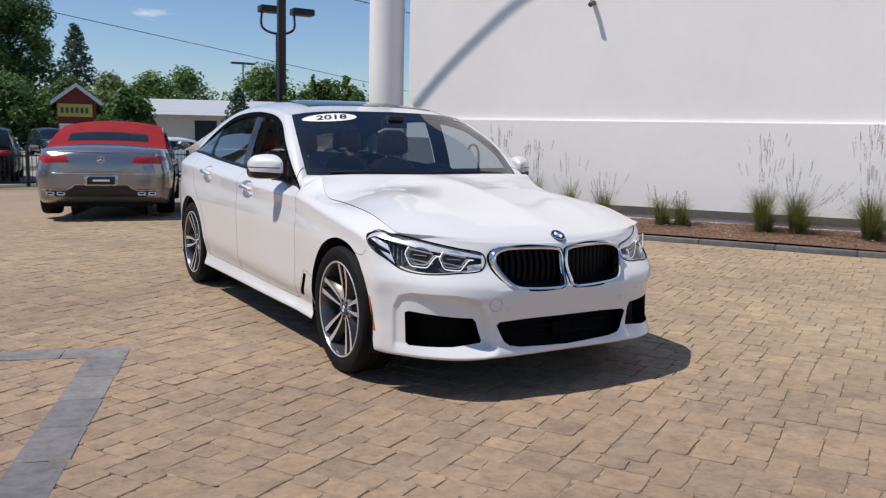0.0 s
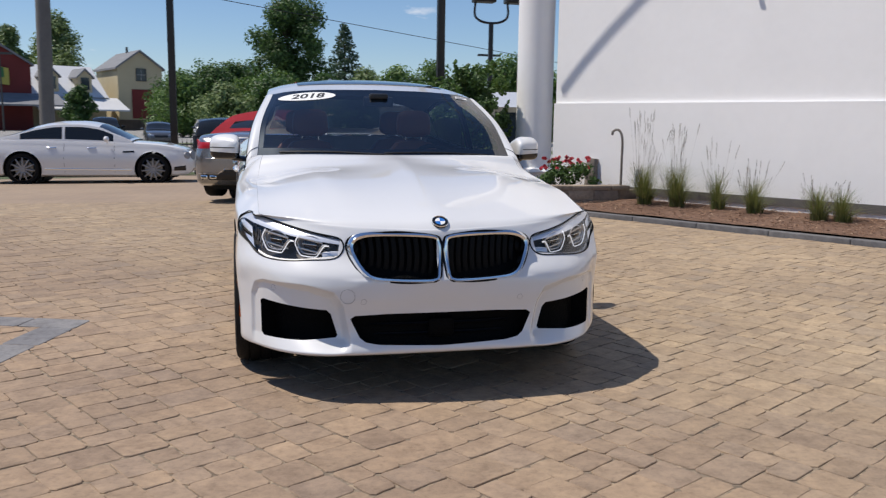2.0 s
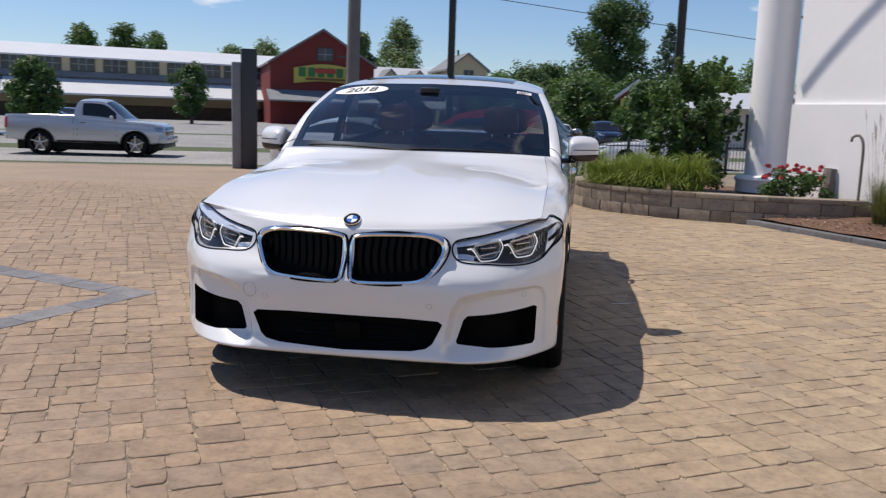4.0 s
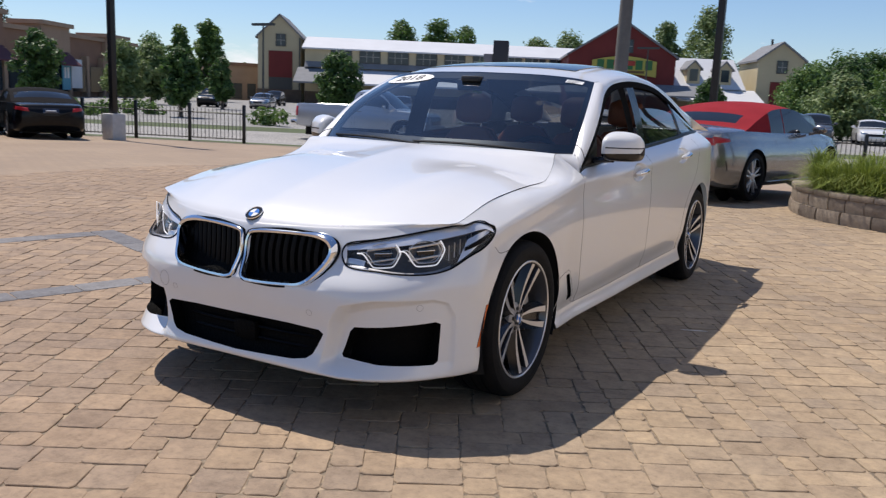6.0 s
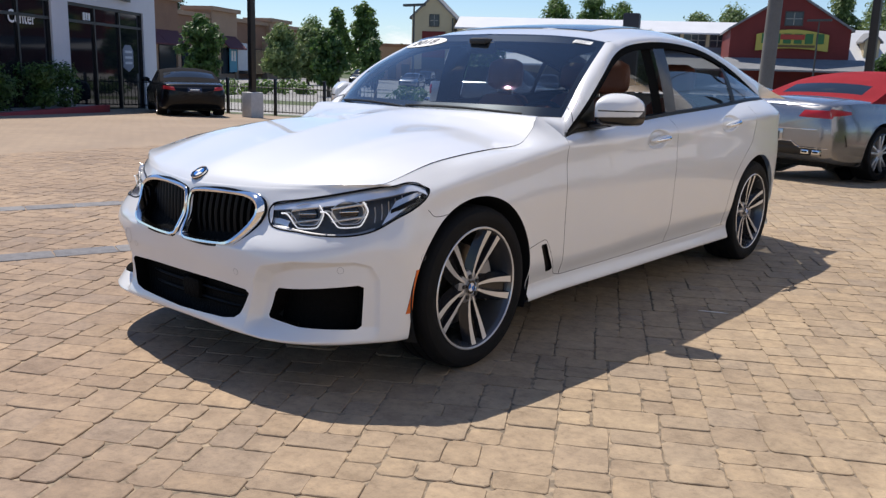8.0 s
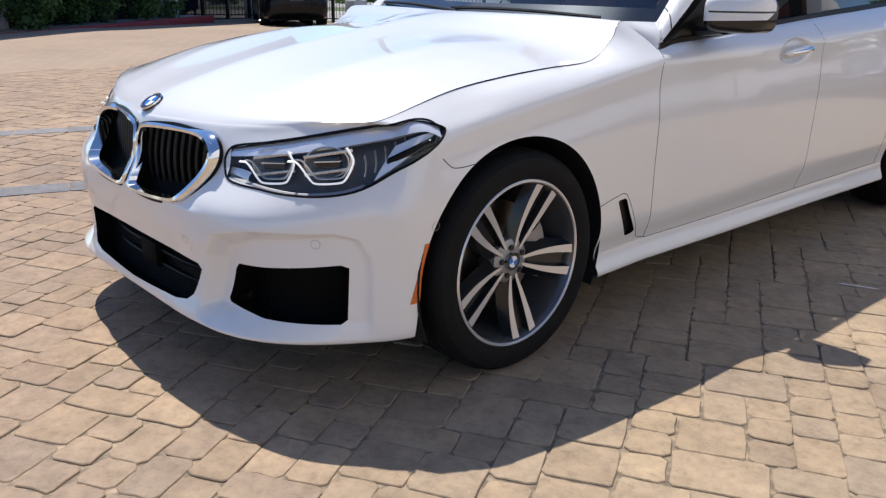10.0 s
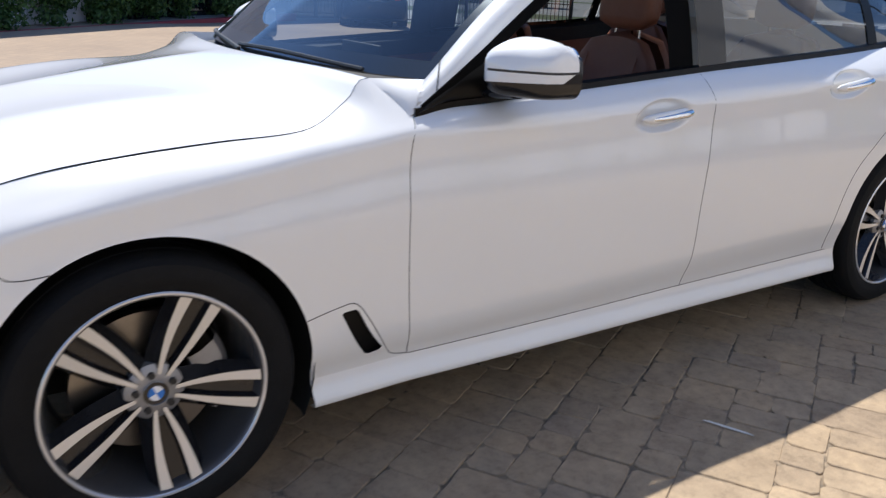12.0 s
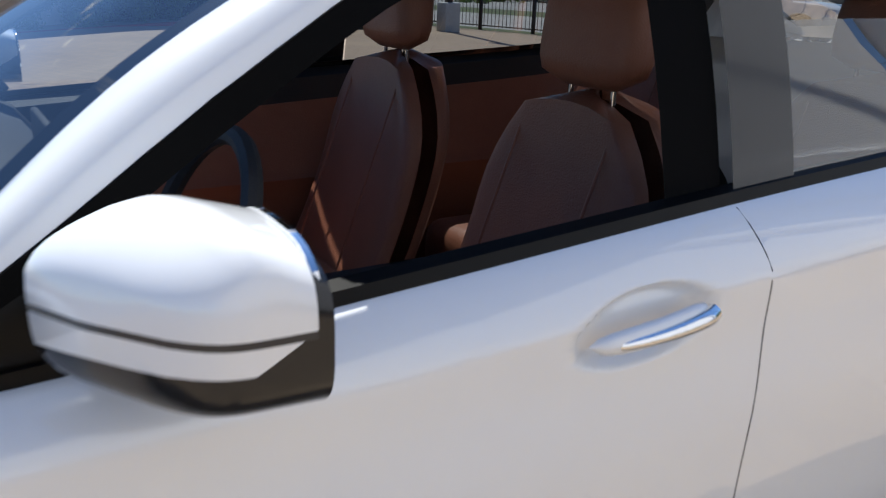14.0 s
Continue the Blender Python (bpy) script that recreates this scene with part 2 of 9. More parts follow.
def math_node(t, op, a, b=None, c=None):
    n = t.nodes.new("ShaderNodeMath")
    n.operation = op
    for i, v in enumerate((a, b, c)):
        if v is None:
            continue
        if isinstance(v, (int, float)):
            n.inputs[i].default_value = v
        else:
            t.links.new(v, n.inputs[i])
    return n.outputs[0]


def ramp(t, fac, stops):
    n = t.nodes.new("ShaderNodeValToRGB")
    e = n.color_ramp.elements
    while len(e) < len(stops):
        e.new(0.5)
    for el, (p, c) in zip(e, stops):
        el.position, el.color = p, (*c, 1)
    t.links.new(fac, n.inputs[0])
    return n.outputs[0]


def mix_color(t, fac, a, b, blend="MIX"):
    n = t.nodes.new("ShaderNodeMix")
    n.data_type, n.blend_type = "RGBA", blend
    for i, v in ((0, fac), (6, a), (7, b)):
        if isinstance(v, tuple):
            n.inputs[i].default_value = (*v, 1) if len(v) == 3 else v
        elif isinstance(v, (int, float)):
            n.inputs[i].default_value = v
        else:
            t.links.new(v, n.inputs[i])
    return n.outputs[2]


PAVER_ANGLE = radians(29.5)
PAVER_STOPS = [(0.0, (0.257, 0.198, 0.141)), (0.25, (0.296, 0.228, 0.156)), (0.5, (0.321, 0.245, 0.166)), (0.68, (0.274, 0.216, 0.157)), (0.85, (0.338, 0.260, 0.177)), (1.0, (0.260, 0.207, 0.155))]


def paver_material(name, source, stops, grey=False):
    m, t, b = _nodes(name)
    if source == "island":
        r = t.nodes.new("ShaderNodeNewGeometry").outputs["Random Per Island"]
    else:
        r = t.nodes.new("ShaderNodeObjectInfo").outputs["Random"]
    tc = t.nodes.new("ShaderNodeNewGeometry")
    n1, n2, n3 = node(t, "ShaderNodeTexNoise", Scale=0.55, Detail=3.0), node(t, "ShaderNodeTexNoise", Scale=30.0, Detail=6.0, Roughness=0.7), node(t, "ShaderNodeTexNoise", Scale=160.0, Detail=3.0)
    for n in (n1, n2, n3):
        t.links.new(tc.outputs["Position"], n.inputs["Vector"])
    base = ramp(t, r, stops)
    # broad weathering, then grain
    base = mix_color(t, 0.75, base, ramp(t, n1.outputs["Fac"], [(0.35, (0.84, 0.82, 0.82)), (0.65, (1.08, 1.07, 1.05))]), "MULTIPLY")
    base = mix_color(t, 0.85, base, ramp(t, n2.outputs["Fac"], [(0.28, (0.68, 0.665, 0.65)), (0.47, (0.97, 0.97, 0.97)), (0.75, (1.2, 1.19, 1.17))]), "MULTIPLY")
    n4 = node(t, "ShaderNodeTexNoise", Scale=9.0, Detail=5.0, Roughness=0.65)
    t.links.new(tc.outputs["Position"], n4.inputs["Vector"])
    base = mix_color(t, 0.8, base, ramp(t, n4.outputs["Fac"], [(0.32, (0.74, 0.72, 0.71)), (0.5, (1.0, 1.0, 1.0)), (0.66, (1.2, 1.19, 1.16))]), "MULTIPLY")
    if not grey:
        # broad tone change: browner towards the drive, lighter and yellower by the wall
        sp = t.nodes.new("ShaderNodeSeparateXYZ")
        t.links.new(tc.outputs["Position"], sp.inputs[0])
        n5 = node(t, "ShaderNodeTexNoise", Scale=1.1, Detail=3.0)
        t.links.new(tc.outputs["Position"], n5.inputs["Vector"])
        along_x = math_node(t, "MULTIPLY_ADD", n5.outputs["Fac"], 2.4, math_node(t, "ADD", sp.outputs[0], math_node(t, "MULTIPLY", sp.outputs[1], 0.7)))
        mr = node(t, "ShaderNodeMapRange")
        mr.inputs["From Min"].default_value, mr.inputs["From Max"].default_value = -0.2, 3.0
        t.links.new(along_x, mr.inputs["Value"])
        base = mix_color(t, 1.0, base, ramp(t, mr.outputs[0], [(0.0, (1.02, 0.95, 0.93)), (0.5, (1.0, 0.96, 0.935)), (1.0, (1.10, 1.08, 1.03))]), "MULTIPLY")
    t.links.new(base, b.inputs["Base Color"])
    b.inputs["Roughness"].default_value = 0.88
    h = math_node(t, "ADD", math_node(t, "MULTIPLY", n2.outputs["Fac"], 0.7), math_node(t, "MULTIPLY", n3.outputs["Fac"], 0.3))
    bp = node(t, "ShaderNodeBump", Strength=0.6, Distance=0.008)
    t.links.new(h, bp.inputs["Height"])
    t.links.new(bp.outputs[0], b.inputs["Normal"])
    return m


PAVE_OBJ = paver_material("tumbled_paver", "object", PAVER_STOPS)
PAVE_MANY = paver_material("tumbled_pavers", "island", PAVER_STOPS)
GREY_STOPS = [(0.0, (0.15, 0.15, 0.16)), (0.5, (0.18, 0.178, 0.185)), (1.0, (0.21, 0.205, 0.205))]
PAVE_GREY = paver_material("grey_band_paver", "island", GREY_STOPS, True)
KERB_MAT = paver_material("grey_kerb", "object", [(0.0, (0.115, 0.115, 0.122)), (0.5, (0.13, 0.13, 0.136)), (1.0, (0.145, 0.143, 0.146))], True)


def ground_material():
    """Sand joints near the car, street, verge and far lots by their place."""
    m, t, b = _nodes("ground")
    g = t.nodes.new("ShaderNodeNewGeometry")
    sp = t.nodes.new("ShaderNodeSeparateXYZ")
    t.links.new(g.outputs["Position"], sp.inputs[0])
    X, Y = sp.outputs[0], sp.outputs[1]
    S = math_node(t, "ADD", math_node(t, "MULTIPLY", X, -0.39), math_node(t, "MULTIPLY", Y, 0.92))
    n1, n2 = node(t, "ShaderNodeTexNoise", Scale=0.4, Detail=4.0), node(t, "ShaderNodeTexNoise", Scale=25.0, Detail=6.0)
    for n in (n1, n2):
        t.links.new(g.outputs["Position"], n.inputs["Vector"])
    grain = ramp(t, n2.outputs["Fac"], [(0.35, (0.55, 0.55, 0.55)), (0.5, (1.0, 1.0, 1.0)), (0.68, (2.0, 1.95, 1.85))])
    patch = ramp(t, n1.outputs["Fac"], [(0.3, (0.8, 0.8, 0.8)), (0.7, (1.12, 1.12, 1.12))])
    sand, street, grass, lot = (0.215, 0.168, 0.118), (0.28, 0.27, 0.255), (0.065, 0.085, 0.03), (0.25, 0.245, 0.235)
    def after(v):
        return math_node(t, "GREATER_THAN", S, v)
    c = mix_color(t, after(21.0), sand, grass)
    c = mix_color(t, after(22.3), c, street)
    c = mix_color(t, after(30.1), c, grass)
    c = mix_color(t, after(34.0), c, lot)
    c = mix_color(t, after(52.0), c, grass)
    c = mix_color(t, after(54.5), c, lot)
    c = mix_color(t, after(130.0), c, grass)
    c = mix_color(t, 0.8, c, grain, "MULTIPLY")
    c = mix_color(t, 0.8, c, patch, "MULTIPLY")
    t.links.new(c, b.inputs["Base Color"])
    b.inputs["Roughness"].default_value = 0.92
    bp = node(t, "ShaderNodeBump", Strength=0.5, Distance=0.01)
    t.links.new(n2.outputs["Fac"], bp.inputs["Height"])
    t.links.new(bp.outputs[0], b.inputs["Normal"])
    return m


xs = sorted(set([-900, -400, -200, -120] + [v * 0.5 for v in range(-80, 41)] + list(range(-80, -40, 4)) + list(range(20, 60, 5)) + [80, 200, 500, 900]))
ys = sorted(set([-300, -100, -40, -20, -10] + [v * 0.5 for v in range(-16, 61)] + list(range(30, 80, 5)) + [120, 200, 400, 900]))
ground = solo("ground", sheet([[(x, y, ground_z(x, y) - 0.0048) for y in ys] for x in xs]), ground_material(), "sandy ground, street and car parks, weathered", "ground", kind="structure")

# ---- showroom wall, its ledge and flashing ----
STUCCO = plain("white_stucco", (0.87, 0.86, 0.845), 0.9, vary=0.035, scale=0.9, bump=0.25, bump_scale=120)
FLASH = plain("grey_flashing", (0.115, 0.105, 0.10), 0.6, vary=0.15, scale=3)
WALL_A, WALL_D, WALL_N = Vector((3.93, 8.25, 0)), Vector((0.53, -0.848, 0)), Vector((0.848, 0.53, 0))


def on_wall(s, out=0.0, z=0.0):
    return WALL_A + WALL_D * s - WALL_N * out + Vector((0, 0, z))


def wall_prism(s0, s1, o0, o1, z0, z1, bm=None, bevel=0.0):
    p = [on_wall(s0, o0), on_wall(s1, o0), on_wall(s1, o1), on_wall(s0, o1)]
    return prism([(q.x, q.y) for q in p], z0, z1, bm=bm, bevel=bevel)


b = wall_prism(0, 24, 0.0, -6, -0.3, 8.0)
wall_prism(0, 24, 0.045, 0.0, -0.3, 1.56, bm=b)
wall = solo("wall_east", b, STUCCO, "tall plain white stucco showroom wall with a ledge", "wall", kind="structure", smooth=False)
part("flashing", wall_prism(0.9, 24, 0.062, 0.046, 0.222, 0.332), FLASH, wall, "dark grey metal flashing near the wall's foot", smooth=False)
solo("column", cyl(0.29, 0.29, 0.3, 8.0, 48, m=Matrix.Translation((3.70, 8.62, 0))), STUCCO, "round white column at the end of the wall", "column")
col_base = solo("column_base", lathe([(0.0, 0.44), (0.34, 0.44), (0.40, 0.42), (0.43, 0.38), (0.40, 0.34), (0.40, 0.2)], 48, axis="z"), STUCCO, "rounded white base of the column", "column base", m=Matrix.Translation((3.70, 8.62, 0.1)))
# stub lamp on the wall; unseen rod added to cast the curved shadow
stub = on_wall(3.10, 0.0, 3.27)
solo("wall_lamp", tube([stub, stub - WALL_N * 0.10, stub - WALL_N * 0.17 + Vector((0, 0, -0.05))], 0.035, 12), FLASH, "small dark spotlight on the white wall", "wall lamp")
rod = [on_wall(s, 0.0, z) + SUN_DIR * 4.2 for s, z in ((0.12, 1.74), (0.4, 2.05), (0.69, 2.34), (1.09, 2.70), (1.88, 3.32), (3.0, 3.9), (4.4, 4.25))]
solo("arched_rod", tube(smooth_line(rod, 30), 0.03, 10), FLASH, "bent grey metal rod high in front of the wall", "rod")
# white goose-neck pipe by the wall
g0 = on_wall(1.42, 0.25, 0.25)
solo("vent_pipe", tube(smooth_line([g0, g0 + Vector((0, 0, 0.5)), g0 + Vector((-0.01, 0, 0.82)), g0 + Vector((-0.05, 0.05, 0.92)), g0 + Vector((-0.11, 0.09, 0.90)), g0 + Vector((-0.12, 0.10, 0.84))], 24), 0.018, 12), plain("pale_pipe", (0.16, 0.14, 0.12), 0.5, vary=0.1), "dark bent vent pipe in the planting bed", "pipe")

# ---- planting bed: kerb, mulch ----
KERB_OUT = 1.31
bed_rows = []
for s in np.linspace(0.2, 16, 60):
    row = []
    for o in np.linspace(0.03, KERB_OUT - 0.04, 14):
        p = on_wall(s, o)
        q = o / KERB_OUT
        z = 0.165 - 0.085 * q**1.3 + 0.02 * noise.noise(p * 3.0)
        row.append((p.x, p.y, z))
    bed_rows.append(row)
MULCH = plain("bark_mulch_soil", (0.15, 0.085, 0.055), 0.95, vary=0.4, scale=20, bump=1.0, bump_scale=60)
bed = solo("mulch_bed", sheet(bed_rows), MULCH, "red-brown bark mulch bed along the white wall", "mulch", kind="structure")
rng = np.random.default_rng(5)
V, F = [], []
for k in range(9500):
    s, o = rng.uniform(0.6, 9.5), rng.uniform(0.05, KERB_OUT - 0.05)
    p = on_wall(s, o)
    z = 0.165 - 0.085 * (o / KERB_OUT) ** 1.3 + rng.uniform(-0.005, 0.03)
    a, tl, L, w = rng.uniform(0, 6.28), rng.uniform(-0.5, 0.5), rng.uniform(0.007, 0.026), rng.uniform(0.0025, 0.007)
    d, e = Vector((math.cos(a), math.sin(a), tl)), Vector((-math.sin(a), math.cos(a), rng.uniform(-0.4, 0.4)))
    c = Vector((p.x, p.y, z))
    i = len(V)
    V += [tuple(c - d * L - e * w), tuple(c + d * L - e * w * 0.6), tuple(c + d * L + e * w), tuple(c - d * L + e * w * 0.5)]
    F.append((i, i + 1, i + 2, i + 3))
me = bpy.data.meshes.new("bark_chips")
me.from_pydata(V, [], F)


def island_material(name, stops, rough=0.9):
    m, t, b = _nodes(name)
    t.links.new(ramp(t, t.nodes.new("ShaderNodeNewGeometry").outputs["Random Per Island"], stops), b.inputs["Base Color"])
    b.inputs["Roughness"].default_value = rough
    return m


me.materials.append(island_material("bark_chip", [(0, (0.09, 0.045, 0.028)), (0.5, (0.19, 0.10, 0.06)), (0.85, (0.30, 0.18, 0.11)), (1, (0.45, 0.33, 0.23))]))
tagged(new("bark_chips", me), "loose red-brown bark chips on the bed", "mulch", kind="stuff")
kerb = thing("kerb", "grey concrete kerb stones edging the mulch bed", "kerb", kind="structure")
K = 0.9
s = 0.55
first = prism([(0, 0), (K - 0.004, 0), (K - 0.004, 0.14), (0, 0.14)], -0.1, 0.06, bevel=0.012)
kme = mesh_of(first, "kerb_stone", KERB_MAT)
while s < 15:
    p = on_wall(s, KERB_OUT + 0.07)
    o = new("kerb_stone", kme)
    o.parent = kerb
    o.matrix_basis = Matrix.Translation(p) @ Matrix.Rotation(math.atan2(WALL_D.y, WALL_D.x), 4, "Z") @ Matrix.Translation((0, 0, rng.uniform(-0.0015, 0.0015)))
    s += K

# ---- curved block planter ----
PL = smooth_line([(0.98, 11.2, 0), (0.90, 10.0, 0), (0.98, 8.95, 0), (1.18, 8.2, 0), (1.62, 7.62, 0), (2.25, 7.24, 0), (3.0, 7.03, 0), (3.7, 6.94, 0), (4.35, 6.93, 0), (4.72, 6.98, 0)], 400)
PLC = np.concatenate([[0], np.cumsum(np.linalg.norm(np.diff(PL, axis=0), axis=1))])
STONE = paver_material("split_face_block", "object", [(0, (0.20, 0.165, 0.13)), (0.4, (0.27, 0.22, 0.17)), (0.75, (0.33, 0.275, 0.21)), (1, (0.24, 0.205, 0.17))], True)
planter = thing("planter", "curved low planter wall of tan split-face blocks with a cap", "planter")


def along(s):
    p = np.array([np.interp(s, PLC, PL[:, k]) for k in range(3)])
    q = np.array([np.interp(s + 0.05, PLC, PL[:, k]) for k in range(3)]) - np.array([np.interp(s - 0.05, PLC, PL[:, k]) for k in range(3)])
    return Vector(p), math.atan2(q[1], q[0])


def block_mesh(L, D, Hh, rough, seed):
    r = np.random.default_rng(seed)
    b = bmesh.new()
    bmesh.ops.create_cube(b, size=1.0, matrix=Matrix.LocRotScale((0, 0, Hh / 2), None, (L, D, Hh)))
    bmesh.ops.subdivide_edges(b, edges=b.edges[:], cuts=2, use_grid_fill=True)
    for v in b.verts:
        e = (abs(v.co.x) > L * 0.45) + (abs(v.co.z - Hh / 2) > Hh * 0.45)
        if v.co.y < 0:
            v.co.y += (0.006 * e - r.uniform(0, rough)) if e < 2 else 0.009
    return mesh_of(b, "block", STONE, True, 0.5)


blocks = [block_mesh(0.385, 0.2, 0.147, 0.014, k) for k in range(5)]
halves = [block_mesh(0.245, 0.2, 0.147, 0.014, 20 + k) for k in range(3)]
caps = [block_mesh(0.294, 0.27, 0.058, 0.004, 40 + k) for k in range(3)]
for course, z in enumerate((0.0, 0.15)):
    s = 0.1 + 0.17 * course
    while s < PLC[-1] - 0.2:
        half = rng.random() < 0.3
        L = 0.249 if half else 0.389
        p, a = along(s + L / 2)
        o = new("block", (halves if half else blocks)[rng.integers(3)])
        o.parent = planter
        # the blocks' rough face looks out of the bed
        o.matrix_basis = Matrix.Translation((p.x, p.y, min(0, ground_z(p.x, p.y)) + z)) @ Matrix.Rotation(a, 4, "Z") @ Matrix.Translation((0, 0.02 * course + rng.uniform(-0.004, 0.004), 0))
        s += L
s = 0.1
while s < PLC[-1] - 0.2:
    p, a = along(s + 0.145)
    o = new("cap_stone", caps[rng.integers(3)])
    o.parent = planter
    o.matrix_basis = Matrix.Translation((p.x, p.y, min(0, ground_z(p.x, p.y)) + 0.302)) @ Matrix.Rotation(a, 4, "Z") @ Matrix.Translation((0, 0.04, 0))
    s += 0.295
soil = []
for k in range(0, 400, 8):
    p = PL[k]
    q = np.array([4.6, 9.6, 0])
    soil.append([(p[0] + (q[0] - p[0]) * t, p[1] + (q[1] - p[1]) * t, 0.22 + 0.05 * t) for t in np.linspace(0.03, 1, 8)])
solo("planter_soil", sheet(soil), MULCH, "dark mulch filling the planter", "soil", kind="structure")

# ---- plants ----
def leaf_material(name, dark, mid, light):
    m, t, b = _nodes(name)
    r = t.nodes.new("ShaderNodeNewGeometry").outputs["Random Per Island"]
    t.links.new(ramp(t, r, [(0.0, dark), (0.5, mid), (1.0, light)]), b.inputs["Base Color"])
    b.inputs["Roughness"].default_value = 0.55
    b.inputs["Subsurface Weight"].default_value = 0.0
    out = t.nodes["Material Output"]
    tr = t.nodes.new("ShaderNodeBsdfTranslucent")
    ms = t.nodes.new("ShaderNodeMixShader")
    t.links.new(ramp(t, r, [(0.0, tuple(1.3 * c for c in mid)), (1.0, tuple(1.4 * c for c in light))]), tr.inputs[0])
    ms.inputs[0].default_value = 0.25
    t.links.new(b.outputs[0], ms.inputs[1])
    t.links.new(tr.outputs[0], ms.inputs[2])
    t.links.new(ms.outputs[0], out.inputs[0])
    return m


LEAF_DARK = leaf_material("leaf_dark", (0.027, 0.060, 0.015), (0.053, 0.112, 0.024), (0.090, 0.173, 0.038))
LEAF_MID = leaf_material("leaf_mid", (0.045, 0.093, 0.021), (0.083, 0.158, 0.033), (0.150, 0.240, 0.053))
LEAF_PALE = leaf_material("leaf_pale", (0.090, 0.143, 0.045), (0.150, 0.217, 0.075), (0.225, 0.285, 0.105))
LEAF_LIME = leaf_material("leaf_lime", (0.09, 0.14, 0.018), (0.18, 0.24, 0.035), (0.29, 0.34, 0.07))
LEAF_SPRUCE = leaf_material("leaf_spruce", (0.022, 0.051, 0.027), (0.045, 0.087, 0.045), (0.075, 0.128, 0.068))
BARK = plain("bark", (0.11, 0.085, 0.065), 0.95, vary=0.3, scale=4, bump=0.8, bump_scale=25)


def leaves(centres, n, size, rng, up=0.35, shell=0.55):
    """n folded leaves spread through clumps (x, y, z, radius)."""
    V, F = np.empty((n * 4, 3)), []
    C = np.array(centres)
    w = C[:, 3] ** 2
    idx = rng.choice(len(C), n, p=w / w.sum())
    d = rng.normal(size=(n, 3))
    d /= np.linalg.norm(d, axis=1)[:, None]
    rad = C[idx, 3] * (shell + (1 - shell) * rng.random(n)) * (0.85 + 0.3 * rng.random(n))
    P = C[idx, :3] + d * rad[:, None] * np.array([1, 1, 0.85])
    nrm = d + rng.normal(size=(n, 3)) * 0.55 + np.array([0, 0, up])
    nrm /= np.linalg.norm(nrm, axis=1)[:, None]
    a = np.cross(nrm, rng.normal(size=(n, 3)))
    a /= np.linalg.norm(a, axis=1)[:, None]
    b = np.cross(nrm, a)
    s = size * (0.6 + 0.8 * rng.random(n))[:, None]
    V[0::4], V[1::4] = P - a * s, P - b * s * 0.55 + nrm * s * 0.18
    V[2::4], V[3::4] = P + a * s, P + b * s * 0.55 + nrm * s * 0.18
    F = np.arange(n * 4).reshape(n, 4)
    return V.tolist(), F.tolist()


def leaf_mesh(name, V, F, mat):
    me = bpy.data.meshes.new(name)
    me.from_pydata(V, [], F)
    me.materials.append(mat)
    return me


def tree(x, y, z0, h, r, mat, seed, leaf=0.22, n=2600, trunk=0.3, label="leafy green tree beyond the street", low=0.2, name="tree"):
    rng = np.random.default_rng(seed)
    t = thing(name, label, "tree", Matrix.Translation((x, y, z0)))
    b = bmesh.new()
    tr = 0.028 * h
    lean = rng.uniform(-0.04, 0.04, 2)
    pts = [(lean[0] * h * q, lean[1] * h * q, h * q * 0.8 - 0.1) for q in np.linspace(0, 1, 7)]
    tube(pts, tr, 8, bm=b, taper=[1.3, 1, 0.85, 0.7, 0.5, 0.32, 0.15])
    cl = []
    k = int(30 + 44 * r / max(h, 1))
    for i in range(k):
        q = low + (1 - low) * (i + 0.5) / k
        a = i * 2.4 + rng.uniform(-0.5, 0.5)
        wide = r * (math.sin(math.pi * min(1, (q - low) / (1 - low) * 0.82 + 0.16)) ** 0.7)
        d = wide * rng.uniform(0.12, 0.88)
        c = (d * math.cos(a), d * math.sin(a), h * q * (0.93 + rng.uniform(-0.06, 0.05)))
        cl.append((*c, r * rng.uniform(0.16, 0.40)))
        j = (0, 0, max(0.15 * h, c[2] - 0.5 * d - 0.1 * h))
        if i % 3 == 0:
            tube([j, (c[0] * 0.5, c[1] * 0.5, (j[2] + c[2]) / 2 + 0.04 * h), c], tr * 0.35, 5, bm=b, taper=[1, 0.7, 0.3])
    cl.append((0, 0, h * 0.9, r * 0.33))
    part("trunk", b, BARK, t, "grey-brown trunk and limbs")
    V, F = leaves(cl, int(n * 2.8), leaf * 0.60, rng, shell=0.35)
    o = new("crown", leaf_mesh("crown", V, F, mat))
    o.parent = t
    return t


def spruce(x, y, z0, h, r, seed, n=1800, leaf=0.2):
    rng = np.random.default_rng(seed)
    t = thing("spruce", "dark conifer with layered branches", "tree", Matrix.Translation((x, y, z0)))
    part("trunk", tube([(0, 0, 0), (0, 0, h)], 0.02 * h, 7, taper=[1, 0.1]), BARK, t)
    cl = []
    for i in range(60):
        q = (i + 1) / 62
        a = i * 2.4
        L = r * (1 - q) ** 0.8
        for e in (0.45, 0.85):
            cl.append((L * e * math.cos(a), L * e * math.sin(a), h * (0.12 + 0.88 * q) - 0.12 * L * e, 0.10 * r + 0.10 * L))
    V, F = leaves(cl, int(n * 2), leaf * 0.65, rng, up=0.1)
    o = new("crown", leaf_mesh("crown", V, F, LEAF_SPRUCE))
    o.parent = t
    return t


